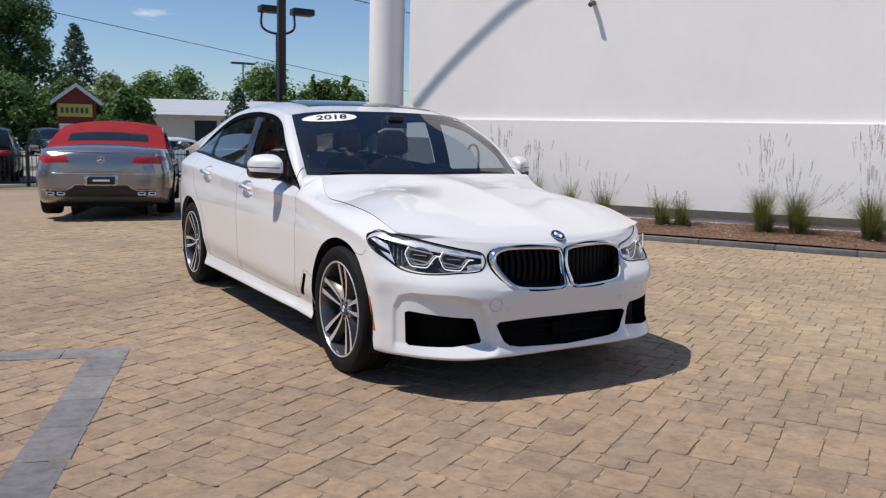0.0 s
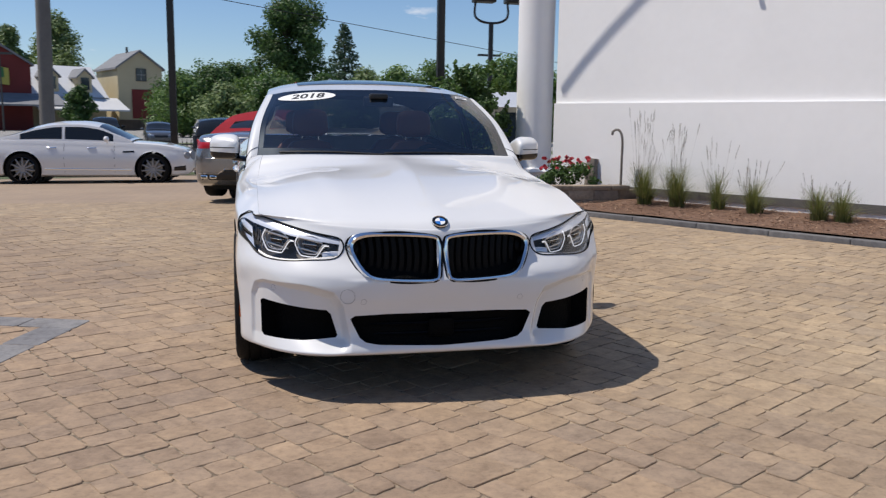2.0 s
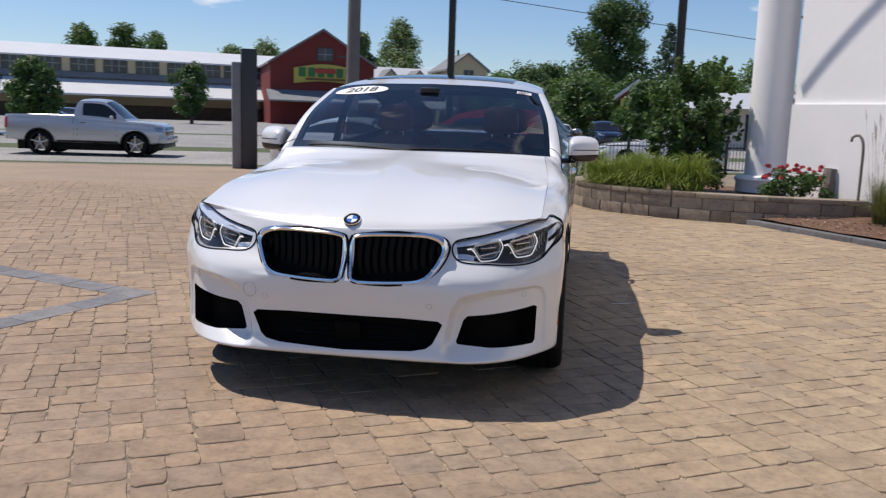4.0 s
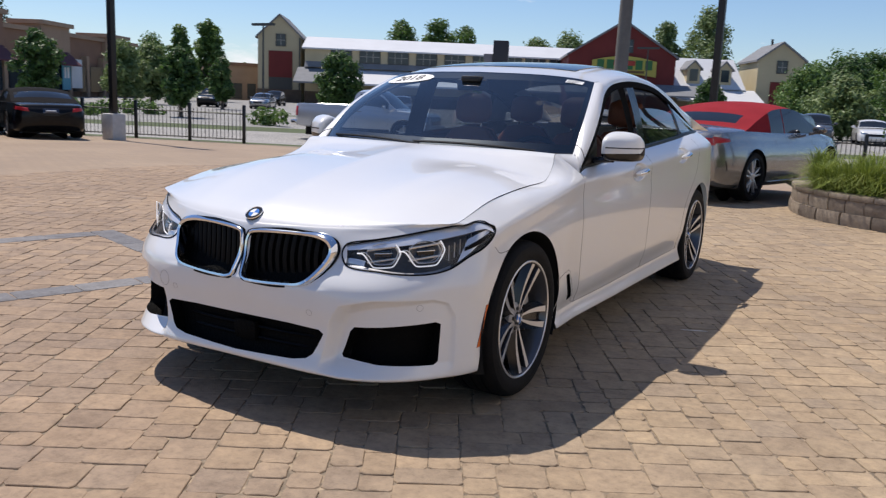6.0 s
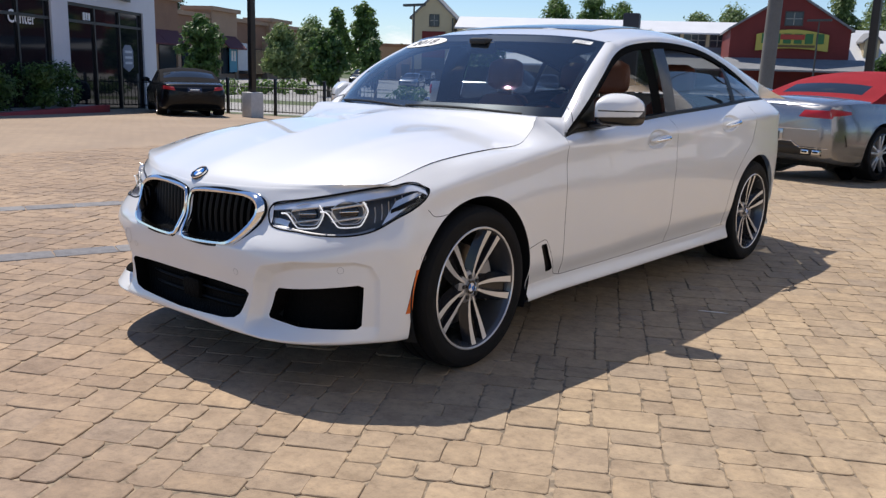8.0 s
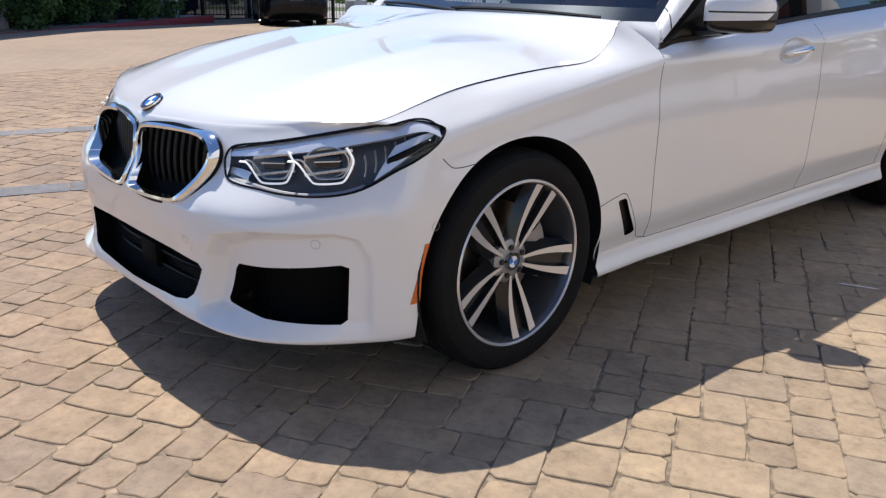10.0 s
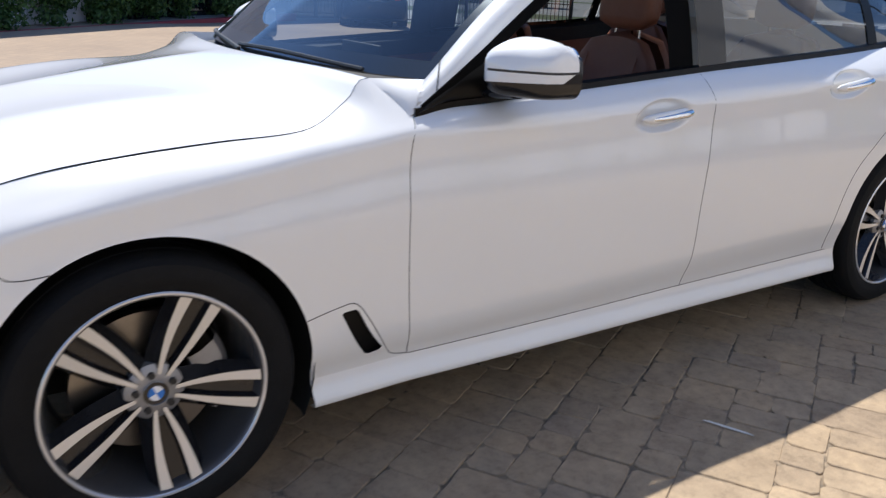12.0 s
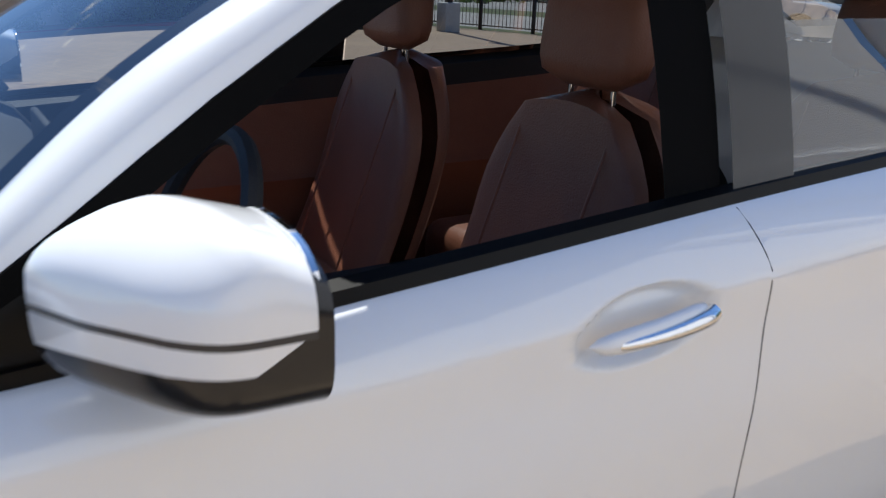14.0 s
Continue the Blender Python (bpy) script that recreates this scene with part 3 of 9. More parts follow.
def blades(cx, cy, cz, n, h, spread, rng, w=0.006, bend=0.5, V=None, F=None):
    """Arching grass blades from one root."""
    V, F = ([], []) if V is None else (V, F)
    for _ in range(n):
        a = rng.uniform(0, 6.283)
        out = spread * rng.uniform(0.15, 1.0)
        L = h * rng.uniform(0.55, 1.05)
        d, sd = np.array([math.cos(a), math.sin(a)]), np.array([-math.sin(a), math.cos(a)])
        r0 = rng.uniform(0, 0.07)
        i = len(V)
        for q in (0, 0.35, 0.7, 1.0):
            o = r0 + out * q ** (1.4 + bend)
            z = L * (q - bend * 0.35 * q**3)
            ww = w * (1 - 0.85 * q)
            for sgn in (-1, 1):
                V.append((cx + d[0] * o + sd[0] * ww * sgn, cy + d[1] * o + sd[1] * ww * sgn, cz + z))
        F += [(i + 2 * k, i + 2 * k + 1, i + 2 * k + 3, i + 2 * k + 2) for k in range(3)]
    return V, F


STRAW = leaf_material("seed_head", (0.07, 0.05, 0.04), (0.12, 0.09, 0.07), (0.22, 0.175, 0.125))
GRASS_TALL = leaf_material("tall_grass", (0.06, 0.09, 0.02), (0.11, 0.145, 0.035), (0.26, 0.25, 0.09))
# tufts of feather grass along the wall: distance along, distance out, height, fullness
TUFTS = ((1.95, 0.5, 1.2, 1.0), (2.42, 0.45, 1.0, 1.0), (3.0, 0.4, 0.85, 0.4), (3.52, 0.45, 0.62, 0.6), (4.36, 0.55, 0.5, 0.6), (4.62, 0.5, 0.45, 0.5), (5.68, 0.55, 1.15, 1.1), (6.10, 0.5, 0.95, 1.1), (6.95, 0.6, 1.3, 1.5), (8.0, 0.6, 1.3, 1.2), (9.3, 0.6, 1.2, 1.0))
for k, (s, o, h, full) in enumerate(TUFTS):
    rg = np.random.default_rng(60 + k)
    p = on_wall(s, o, 0.165 - 0.085 * (o / KERB_OUT) ** 1.3 - 0.01)
    t = thing("grass_tuft", "green and straw-coloured ornamental grass tuft in the mulch bed", "grass", Matrix.Translation(p), group="grass tufts by the wall")
    V, F = blades(0, 0, 0, int(460 * full), 0.32 + 0.40 * min(h, 1), 0.34 * (0.6 + 0.4 * full), rg, 0.0032, 0.55)
    V, F = blades(0.05, -0.04, 0, int(320 * full), 0.20 + 0.26 * min(h, 1), 0.58 * (0.6 + 0.4 * full), rg, 0.003, 0.8, V, F)
    g = tagged(new("foliage", leaf_mesh("foliage", V, F, GRASS_TALL)), kind="stuff")
    g.parent = t
    V, F = [], []
    for _ in range(int(34 * full)):
        a, out, L = rg.uniform(0, 6.28), abs(rg.normal(0, 0.11)), h * rg.uniform(0.42, 1.12)
        turn, wave = rg.uniform(0, 6.28), rg.uniform(0.0, 0.03)
        # a bundle of dry stalks leans over at one tuft
        tip = (0.38, -0.62) if k == 7 and rg.random() < 0.35 else (0, 0)
        L *= 0.72 if tip[0] else 1.0
        def at(q):
            o = 0.05 + out * (0.4 + q**1.5)
            return np.array([o * math.cos(a) + wave * math.sin(5 * q) * math.cos(turn) + tip[0] * q * L, o * math.sin(a) + wave * math.sin(5 * q) * math.sin(turn) + tip[1] * q * L, L * q])
        V0 = len(V)
        for q in (0, 0.3, 0.6, 0.85, 1.0):
            c, ww = at(q), 0.0019 * (1 - 0.45 * q)
            for sg in (-1, 1):
                V.append(tuple(c + np.array([0.8, 0.6, 0]) * ww * sg))
        F += [(V0 + 2 * i, V0 + 2 * i + 1, V0 + 2 * i + 3, V0 + 2 * i + 2) for i in range(4)]
        # small spikelets make the feathery head
        head = rg.uniform(0.10, 0.19) / L
        for e in np.linspace(1.0 - head, 1.0, 15):
            b2, c = rg.uniform(0, 6.28), at(e)
            d = np.array([math.cos(b2), math.sin(b2), 0]) * 0.010 + np.array([0, 0, 0.024])
            w2 = np.array([-math.sin(b2), math.cos(b2), 0]) * 0.0034
            V0 = len(V)
            V += [tuple(c), tuple(c + d * 0.5 + w2), tuple(c + d), tuple(c + d * 0.5 - w2)]
            F.append((V0, V0 + 1, V0 + 2, V0 + 3))
    g = tagged(new("straw", leaf_mesh("straw", V, F, STRAW)), kind="stuff")
    g.parent = t

# planter: shrub, day lilies, roses, stumps
rg = np.random.default_rng(77)
t = thing("shrub", "dense green shrub with lighter shoots in the planter", "shrub", Matrix.Translation((2.62, 8.75, 0.29)))
b = bmesh.new()
cl = []
for i in range(64):
    a, q = i * 2.4, (i + 0.5) / 64
    d = 0.60 * math.sin(math.pi * (0.20 + 0.72 * q)) ** 0.55 * rg.uniform(0.35, 0.98)
    c = (d * math.cos(a), d * math.sin(a), 0.12 + 1.62 * q)
    cl.append((*c, rg.uniform(0.11, 0.20)))
    if i % 2 == 0:
        tube([(0.05 * math.cos(a), 0.05 * math.sin(a), 0), (c[0] * 0.5, c[1] * 0.5, c[2] * 0.6), c], 0.010, 5, bm=b, taper=[1, 0.7, 0.3])
part("stems", b, BARK, t, "thin brown stems")
V, F = leaves(cl, 15000, 0.036, rg, shell=0.25)
g = new("foliage", leaf_mesh("foliage", V, F, LEAF_DARK))
g.parent = t
sh = []
for i in range(44):
    a, q = rg.uniform(0, 6.28), rg.uniform(0.35, 1.0)
    d = 0.66 * math.sin(math.pi * (0.20 + 0.72 * q)) ** 0.55
    for e in (0, 0.5, 1.0):
        sh.append((d * math.cos(a) * (1 + 0.10 * e), d * math.sin(a) * (1 + 0.10 * e), 0.18 + 1.66 * q + 0.13 * e, 0.055 - 0.02 * e))
V, F = leaves(sh, 2600, 0.034, rg, shell=0.2)
g = new("foliage", leaf_mesh("shoots", V, F, LEAF_MID))
g.parent = tagged(t)
for k, (x, y) in enumerate(((1.28, 8.45), (1.40, 8.08), (1.66, 7.86), (1.92, 8.2), (1.98, 7.66), (2.32, 7.52), (1.36, 8.85), (1.72, 8.45), (2.62, 7.55), (1.62, 8.15), (2.15, 7.9), (1.22, 8.72), (1.30, 8.25), (1.52, 7.98), (1.82, 7.76), (2.14, 7.6), (2.48, 7.5))):
    rg = np.random.default_rng(90 + k)
    tall = rg.uniform(0.62, 1.0)
    V, F = blades(0, 0, 0, 150, tall, 0.42, rg, 0.010, 1.1)
    V, F = blades(0, 0, 0, 110, 0.85 * tall, 0.62, rg, 0.010, 1.9, V, F)
    me = leaf_mesh("day_lily", V, F, LEAF_LIME)
    ob = tagged(new("day_lily", me), "clump of arching lime-green day lily leaves", "plant", group="day lilies in the planter")
    ob.location = (x, y, 0.245)
rg = np.random.default_rng(120)
ROSE_RED = island_material("rose_red", [(0, (0.32, 0.01, 0.02)), (0.6, (0.55, 0.03, 0.05)), (1, (0.7, 0.12, 0.12))], 0.6)
for k, (x, y, r) in enumerate(((3.62, 7.42, 0.26), (4.0, 7.35, 0.24))):
    t = thing("rose_bush", "small rose bush with red flowers by the white column", "rose bush", Matrix.Translation((x, y, 0.28)), group="rose bushes")
    cl = [(rg.uniform(-r, r) * 0.7, rg.uniform(-r, r) * 0.7, rg.uniform(0.08, 0.36), 0.12) for _ in range(10)]
    V, F = leaves(cl, 900, 0.028, rg, shell=0.3)
    g = new("foliage", leaf_mesh("foliage", V, F, LEAF_DARK))
    g.parent = t
    for _ in range(15):
        fl = [(rg.uniform(-r, r) * 0.85, rg.uniform(-r, r) * 0.85, rg.uniform(0.3, 0.47), 0.03)]
        V, F = leaves(fl, 28, 0.022, rg, shell=0.3)
        g = new("bloom", leaf_mesh("bloom", V, F, ROSE_RED))
        g.parent = t
for x, y, h, r in ((4.28, 7.55, 0.42, 0.10), (4.55, 7.35, 0.30, 0.09)):
    b = tube([(0, 0, -0.05), (0.01, 0, h * 0.5), (0.03, 0.01, h)], r, 9, taper=[1.15, 1, 0.9])
    for v in b.verts:
        v.co += Vector((noise.noise(v.co * 9), noise.noise(v.co * 9 + Vector((5, 0, 0))), 0)) * 0.03
    solo("stump", b, plain("weathered_stump", (0.22, 0.19, 0.16), 0.95, vary=0.3, bump=0.8, bump_scale=30), "weathered grey wooden stump in the planter", "stump", m=Matrix.Translation((x, y, 0.30)), angle=0.5)

# ---- street, fence, buildings and trees beyond ----
EYE_A = Vector((2.3, -3.3, 1.29))
EYE_B = Vector((-1.6, -4.3, 1.26))


def far(bearing, dist, el=None, eye=EYE_A):
    """A place by bearing (degrees from +y towards +x), distance and, if given, elevation."""
    a = radians(bearing)
    z = -0.42 if el is None else eye.z + dist * math.tan(radians(el))
    return Vector((eye.x + dist * math.sin(a), eye.y + dist * math.cos(a), z))


CREAM = plain("cream_siding", (0.52, 0.44, 0.28), 0.8, vary=0.06, scale=0.5)
BARN_RED = plain("barn_red_siding", (0.17, 0.022, 0.018), 0.75, vary=0.12, scale=0.6)
METAL_ROOF = plain("pale_metal_roof", (0.62, 0.63, 0.64), 0.45, vary=0.06, scale=0.4)
SHINGLE = plain("grey_shingle", (0.20, 0.205, 0.215), 0.9, vary=0.15, scale=1.0)
TRIM_DARK = plain("dark_trim", (0.06, 0.06, 0.055), 0.6, vary=0.1)
STONE_BASE = plain("brown_stone_base", (0.12, 0.085, 0.06), 0.9, vary=0.3, scale=2)
BRICK = plain("brown_brick", (0.25, 0.145, 0.095), 0.9, vary=0.12, scale=0.6)
BRICK_PALE = plain("tan_brick", (0.36, 0.25, 0.17), 0.9, vary=0.12, scale=0.6)
PANE = plain("window_dark", (0.03, 0.04, 0.05), 0.08, vary=0)
MULLION = plain("window_bar", (0.30, 0.29, 0.26), 0.6, vary=0)
STEEL_BLACK = plain("black_paint_steel", (0.012, 0.012, 0.013), 0.4, vary=0.1)


class Frame:
    """A wall's own frame: origin at its left foot as seen from the car, a along it, out towards the viewer."""

    def __init__(self, p, q):
        self.o = Vector((p.x, p.y, 0))
        d = Vector((q.x - p.x, q.y - p.y, 0))
        self.len = d.length
        self.a = d.normalized()
        self.n = Vector((self.a.y, -self.a.x, 0))

    def m(self):
        return Matrix.Translation(self.o) @ Matrix((self.a, -self.n, Vector((0, 0, 1)))).transposed().to_4x4()


def gable(name, label, p, q, eave, peak, depth, wall, roof, over=0.35, z0=-0.5):
    """A gable-fronted block: its front from p to q, ridge running back."""
    f = Frame(p, q)
    t = thing(name, label, "building", f.m())
    L = f.len
    part("wall", prism([(0, z0), (L, z0), (L, eave), (L / 2, peak), (0, eave)], 0, depth, "y"), wall, t, smooth=False)
    k = (peak - eave) / (L / 2)
    for s in (0, 1):
        e0 = -over if s == 0 else L + over
        poly = [(e0, eave - k * over), (L / 2, peak), (L / 2, peak + 0.28), (e0, eave - k * over + 0.28)]
        part("roof", prism(poly, -over, depth + over, "y"), roof, t, smooth=False)
    return t, f


def window(t, x, z, w, h, out=0.06, bars=2, name="window", glass_mat=None):
    """A framed window on a wall front (y = 0 of its thing)."""
    fr = bmesh.new()
    for a0, a1, b0, b1 in ((x - w / 2 - 0.12, x + w / 2 + 0.12, z - h / 2 - 0.12, z - h / 2), (x - w / 2 - 0.12, x + w / 2 + 0.12, z + h / 2, z + h / 2 + 0.12), (x - w / 2 - 0.12, x - w / 2, z - h / 2, z + h / 2), (x + w / 2, x + w / 2 + 0.12, z - h / 2, z + h / 2)):
        box(a0, a1, -out - 0.04, 0.02, b0, b1, bm=fr)
    wn = part(name, fr, TRIM_DARK, t, "dark framed window", smooth=False)
    part("pane", box(x - w / 2, x + w / 2, -out + 0.03, 0.0, z - h / 2, z + h / 2), glass_mat or PANE, wn, smooth=False)
    mb = bmesh.new()
    for k in range(1, bars):
        xx = x - w / 2 + w * k / bars
        box(xx - 0.05, xx + 0.05, -out - 0.02, -out + 0.04, z - h / 2, z + h / 2, bm=mb)
    box(x - w / 2, x + w / 2, -out - 0.02, -out + 0.04, z - 0.05, z + 0.05, bm=mb)
    part("glazing_bar", mb, MULLION, wn, smooth=False)
    return wn


# cream tower at the far left end
p, q = far(-42.05, 132), far(-39.25, 131)
t, f = gable("barn_tower", "cream gabled tower with a red door panel", p, q, 9.3, 12.4, 9, CREAM, SHINGLE)
L = f.len
window(t, L * 0.53, 8.8, 1.3, 1.6)
part("door_panel", box(L * 0.25, L * 0.80, -0.12, 0, 3.3, 7.2), BARN_RED, t, "dark red door panel", smooth=False)
part("recess_panel", box(L * 0.25, L * 0.80, -0.08, 0, 1.5, 3.3), TRIM_DARK, t, "dark panel under the red one", smooth=False)
part("stone_base", box(-0.1, L + 0.1, -0.2, 0.0, -0.6, 1.5), STONE_BASE, t, smooth=False)
part("gutter_pipe", box(L - 0.3, L - 0.1, -0.25, -0.02, 1.5, 9.2), TRIM_DARK, t, smooth=False)
# low tan shops beside it
p, q = far(-44.9, 138), far(-41.9, 140)
f = Frame(p, q)
t = thing("low_shops", "low tan brick shops beyond the car park", "building", f.m())
part("wall", box(0, f.len, 0, 8, -0.6, 5.2), BRICK_PALE, t, smooth=False)
part("cornice", box(-0.1, f.len + 0.1, -0.3, 0.1, 4.9, 5.4), BRICK, t, smooth=False)
for k in range(3):
    part("shop_window", box(f.len * (0.12 + 0.3 * k), f.len * (0.12 + 0.3 * k) + 1.4, -0.06, 0.02, -0.2, 2.2), PANE, t, "dark shop window", smooth=False)
# long building with an upper row of windows and a metal porch roof
p, q = far(-39.0, 128), far(-20.6, 130)
f = Frame(p, q)
t = thing("long_barn", "long cream market building with white metal roofs", "building", f.m())
L = f.len


def on_front(f, bearing):
    """How far along a front a bearing meets it."""
    d = far(bearing, 1.0) - Vector((EYE_A.x, EYE_A.y, 0))
    w = f.o - Vector((EYE_A.x, EYE_A.y, 0))
    return (w.x * d.y - w.y * d.x) / (d.x * f.a.y - d.y * f.a.x)


part("wall", box(0, L, 0, 10, -0.6, 7.9), CREAM, t, smooth=False)
part("roof", prism([(-0.6, 7.75), (6, 9.7), (12, 7.75), (12, 7.65), (-0.6, 7.55)], -0.4, L + 0.4, "x"), METAL_ROOF, t, smooth=False)
part("porch_roof", prism([(-6.0, 2.75), (-0.02, 4.9), (-0.02, 4.7), (-6.0, 2.5)], 4.0, L - 1, "x"), METAL_ROOF, t, "white metal porch roof", smooth=False)
part("porch_roof", prism([(-6.0, 2.75), (-0.02, 4.9), (-0.02, 4.7), (-6.0, 2.5)], -1.0, 3.98, "x"), SHINGLE, t, "grey porch roof", smooth=False)
part("roof_strip", prism([(-0.7, 4.95), (-0.02, 5.8), (-0.02, 4.95)], 0.0, L - 1, "x"), SHINGLE, t, smooth=False)
for bb in (-36.6, -34.7, -32.8, -30.9, -29.0, -27.1, -25.2, -23.6, -22.0):
    window(t, on_front(f, bb), 6.75, 2.9, 1.7, bars=3)
part("stone_base", box(0.0, L, -0.12, -0.005, -0.6, 1.4), STONE_BASE, t, smooth=False)
# sign pylon at the courtyard's edge: a tall dark slab beside a lower grey one
t = thing("sign_pylon", "tall dark sign pylon with a lower grey slab", "pylon", Matrix.Translation((-8.1, 17.8, ground_z(-8.1, 17.8))) @ Matrix.Rotation(radians(24), 4, "Z"))
part("slab", box(-0.05, 0.36, -0.35, 0.35, -0.2, 3.22, 0.015), plain("pylon_dark", (0.035, 0.036, 0.04), 0.5, vary=0.12), t, "dark grey slab")
part("slab", box(-0.30, -0.06, -0.30, 0.30, -0.2, 2.86, 0.015), plain("pylon_grey", (0.20, 0.20, 0.21), 0.5, vary=0.1), t, "pale grey slab")
# red barn with its sign
p, q = far(-21.4, 114), far(-14.5, 116)
t, f = gable("red_barn", "dark red gabled barn shop with a painted sign", p, q, 7.6, 12.0, 14, BARN_RED, SHINGLE)
L = f.len
window(t, L * 0.52, 8.9, 1.9, 1.5)
part("porch_roof", prism([(-4.0, 2.7), (0, 4.1), (0, 3.9), (-4.0, 2.5)], -0.5, L + 3, "x"), SHINGLE, t, "grey porch roof", smooth=False)
pts = [(L * (0.22 + 0.60 * k / 12), 5.0 + 0.35 * math.sin(math.pi * k / 12)) for k in range(13)]
sg = part("sign", prism(pts + [(x - (0.5 if x < L / 2 else -0.5) * 0.0, z + 2.0 + 0.25 * math.sin(math.pi * i / 12)) for i, (x, z) in reversed(list(enumerate(pts)))], -0.35, -0.05, "y"), plain("sign_yellow", (0.50, 0.42, 0.08), 0.6, vary=0.05), t, "yellow and green curved sign board", smooth=False)
for k in range(6):
    x = L * (0.265 + 0.09 * k)
    part("sign_bar", box(x, x + L * 0.065, -0.42, -0.35, 5.9, 7.1), plain("sign_green", (0.04, 0.16, 0.05), 0.6, vary=0.1), sg, smooth=False)
part("sign_bar", box(L * 0.42, L * 0.62, -0.46, -0.42, 6.4, 7.0), plain("sign_red", (0.42, 0.05, 0.03), 0.6, vary=0.1), sg, smooth=False)
part("sign_bar", box(L * 0.33, L * 0.71, -0.44, -0.40, 5.45, 5.75), plain("sign_brown", (0.16, 0.09, 0.03), 0.6, vary=0.1), sg, smooth=False)
# white-roofed wing with dormers
p, q = far(-14.6, 120), far(-10.2, 123)
f = Frame(p, q)
t = thing("dormer_wing", "wing with a steep white metal roof and two dormers", "building", f.m())
L = f.len
part("wall", box(0, L, 0, 9, -0.6, 4.0), CREAM, t, smooth=False)
part("roof", prism([(-0.5, 3.9), (5.5, 8.2), (11, 3.9)], -0.3, L + 0.2, "x"), METAL_ROOF, t, smooth=False)
part("porch_roof", prism([(-4.2, 2.3), (-0.02, 3.9), (-0.02, 3.7), (-4.2, 2.1)], -0.3, L + 1.5, "x"), METAL_ROOF, t, smooth=False)
for k in (0.30, 0.74):
    x = L * k
    dm = part("dormer", prism([(x - 0.9, 4.4), (x + 0.9, 4.4), (x + 0.9, 6.6), (x, 7.5), (x - 0.9, 6.6)], 0.4, 4.5, "y"), CREAM, t, "small cream dormer", smooth=False)
    part("pane", box(x - 0.55, x + 0.55, 0.33, 0.4, 4.9, 6.5), PANE, dm, smooth=False)
    part("dormer_roof", prism([(x - 1.2, 6.35), (x, 7.5), (x + 1.2, 6.35), (x + 1.2, 6.55), (x, 7.75), (x - 1.2, 6.55)], 0.1, 4.5, "y"), SHINGLE, dm, smooth=False)
# second cream tower
p, q = far(-9.45, 124.0), far(-6.75, 125.6)
t, f = gable("barn_tower", "cream gabled tower with a red shutter panel", p, q, 8.1, 10.35, 11, CREAM, SHINGLE)
L = f.len
window(t, L * 0.52, 7.2, 1.2, 1.5)
part("door_panel", box(L * 0.30, L * 0.74, -0.12, 0, 1.2, 5.2), BARN_RED, t, "dark red door panel", smooth=False)
part("stone_base", box(-0.1, L + 0.1, -0.2, 0.0, -0.6, 1.0), STONE_BASE, t, smooth=False)
part("weather_vane", box(L * 0.45, L * 0.45 + 0.25, 5, 5.3, 10.3, 11.3), TRIM_DARK, t, smooth=False)

# brown brick shops on the left
p, q = far(-64, 80), far(-49.6, 126)
f = Frame(p, q)
t = thing("brick_shops", "brown brick shop row with parapets and awnings", "building", f.m())
L = f.len
part("wall", box(0, L, 0, 12, -0.6, 6.6), BRICK, t, smooth=False)
for k, (a, c, h) in enumerate(((0.18, 0.36, 7.6), (0.50, 0.62, 7.3), (0.80, 0.92, 7.0))):
    pr = part("parapet", box(L * a, L * c, -0.5, 3, -0.6, h), BRICK if k == 0 else BRICK_PALE, t, "raised brick bay", smooth=False)
    part("cornice", box(L * a - 0.3, L * c + 0.3, -0.9, 3.2, h, h + 0.45), BRICK_PALE, pr, smooth=False)
part("cornice", box(-0.3, L, -0.35, 0.2, 6.4, 6.85), BRICK_PALE, t, smooth=False)
for k in range(11):
    x = L * (0.06 + 0.085 * k)
    w = part("shop_window", box(x - 1.6, x + 1.6, -0.62, -0.1, 0.2, 3.2), PANE, t, "dark shop window", smooth=False)
    part("pillar", box(x + 1.75, x + 2.35, -0.75, 0, -0.6, 4.4), BRICK_PALE, t, smooth=False)
    if k in (2, 3, 6):
        part("awning", prism([(-2.0, 3.2), (-0.5, 4.6), (-0.5, 4.4), (-2.0, 3.05)], x - 2.2, x + 2.2, "x"), plain("awning_maroon", (0.10, 0.03, 0.04), 0.8, vary=0.1), t, "maroon awning", smooth=False)
ps = part("poster", box(L * 0.565, L * 0.60, -0.95, -0.85, 0.4, 4.1), plain("poster_blue", (0.06, 0.30, 0.42), 0.5, vary=0.05), t, "blue and white window posters", smooth=False)
part("poster", box(L * 0.605, L * 0.655, -0.95, -0.85, 0.6, 3.9), plain("poster_pale", (0.55, 0.60, 0.64), 0.5, vary=0.1), t, smooth=False)
for k in range(2):
    part("print_bar", box(L * (0.572 + 0.013 * k), L * (0.58 + 0.013 * k), -0.99, -0.95, 1.7, 2.9), BADGE_WHITE, ps, smooth=False)

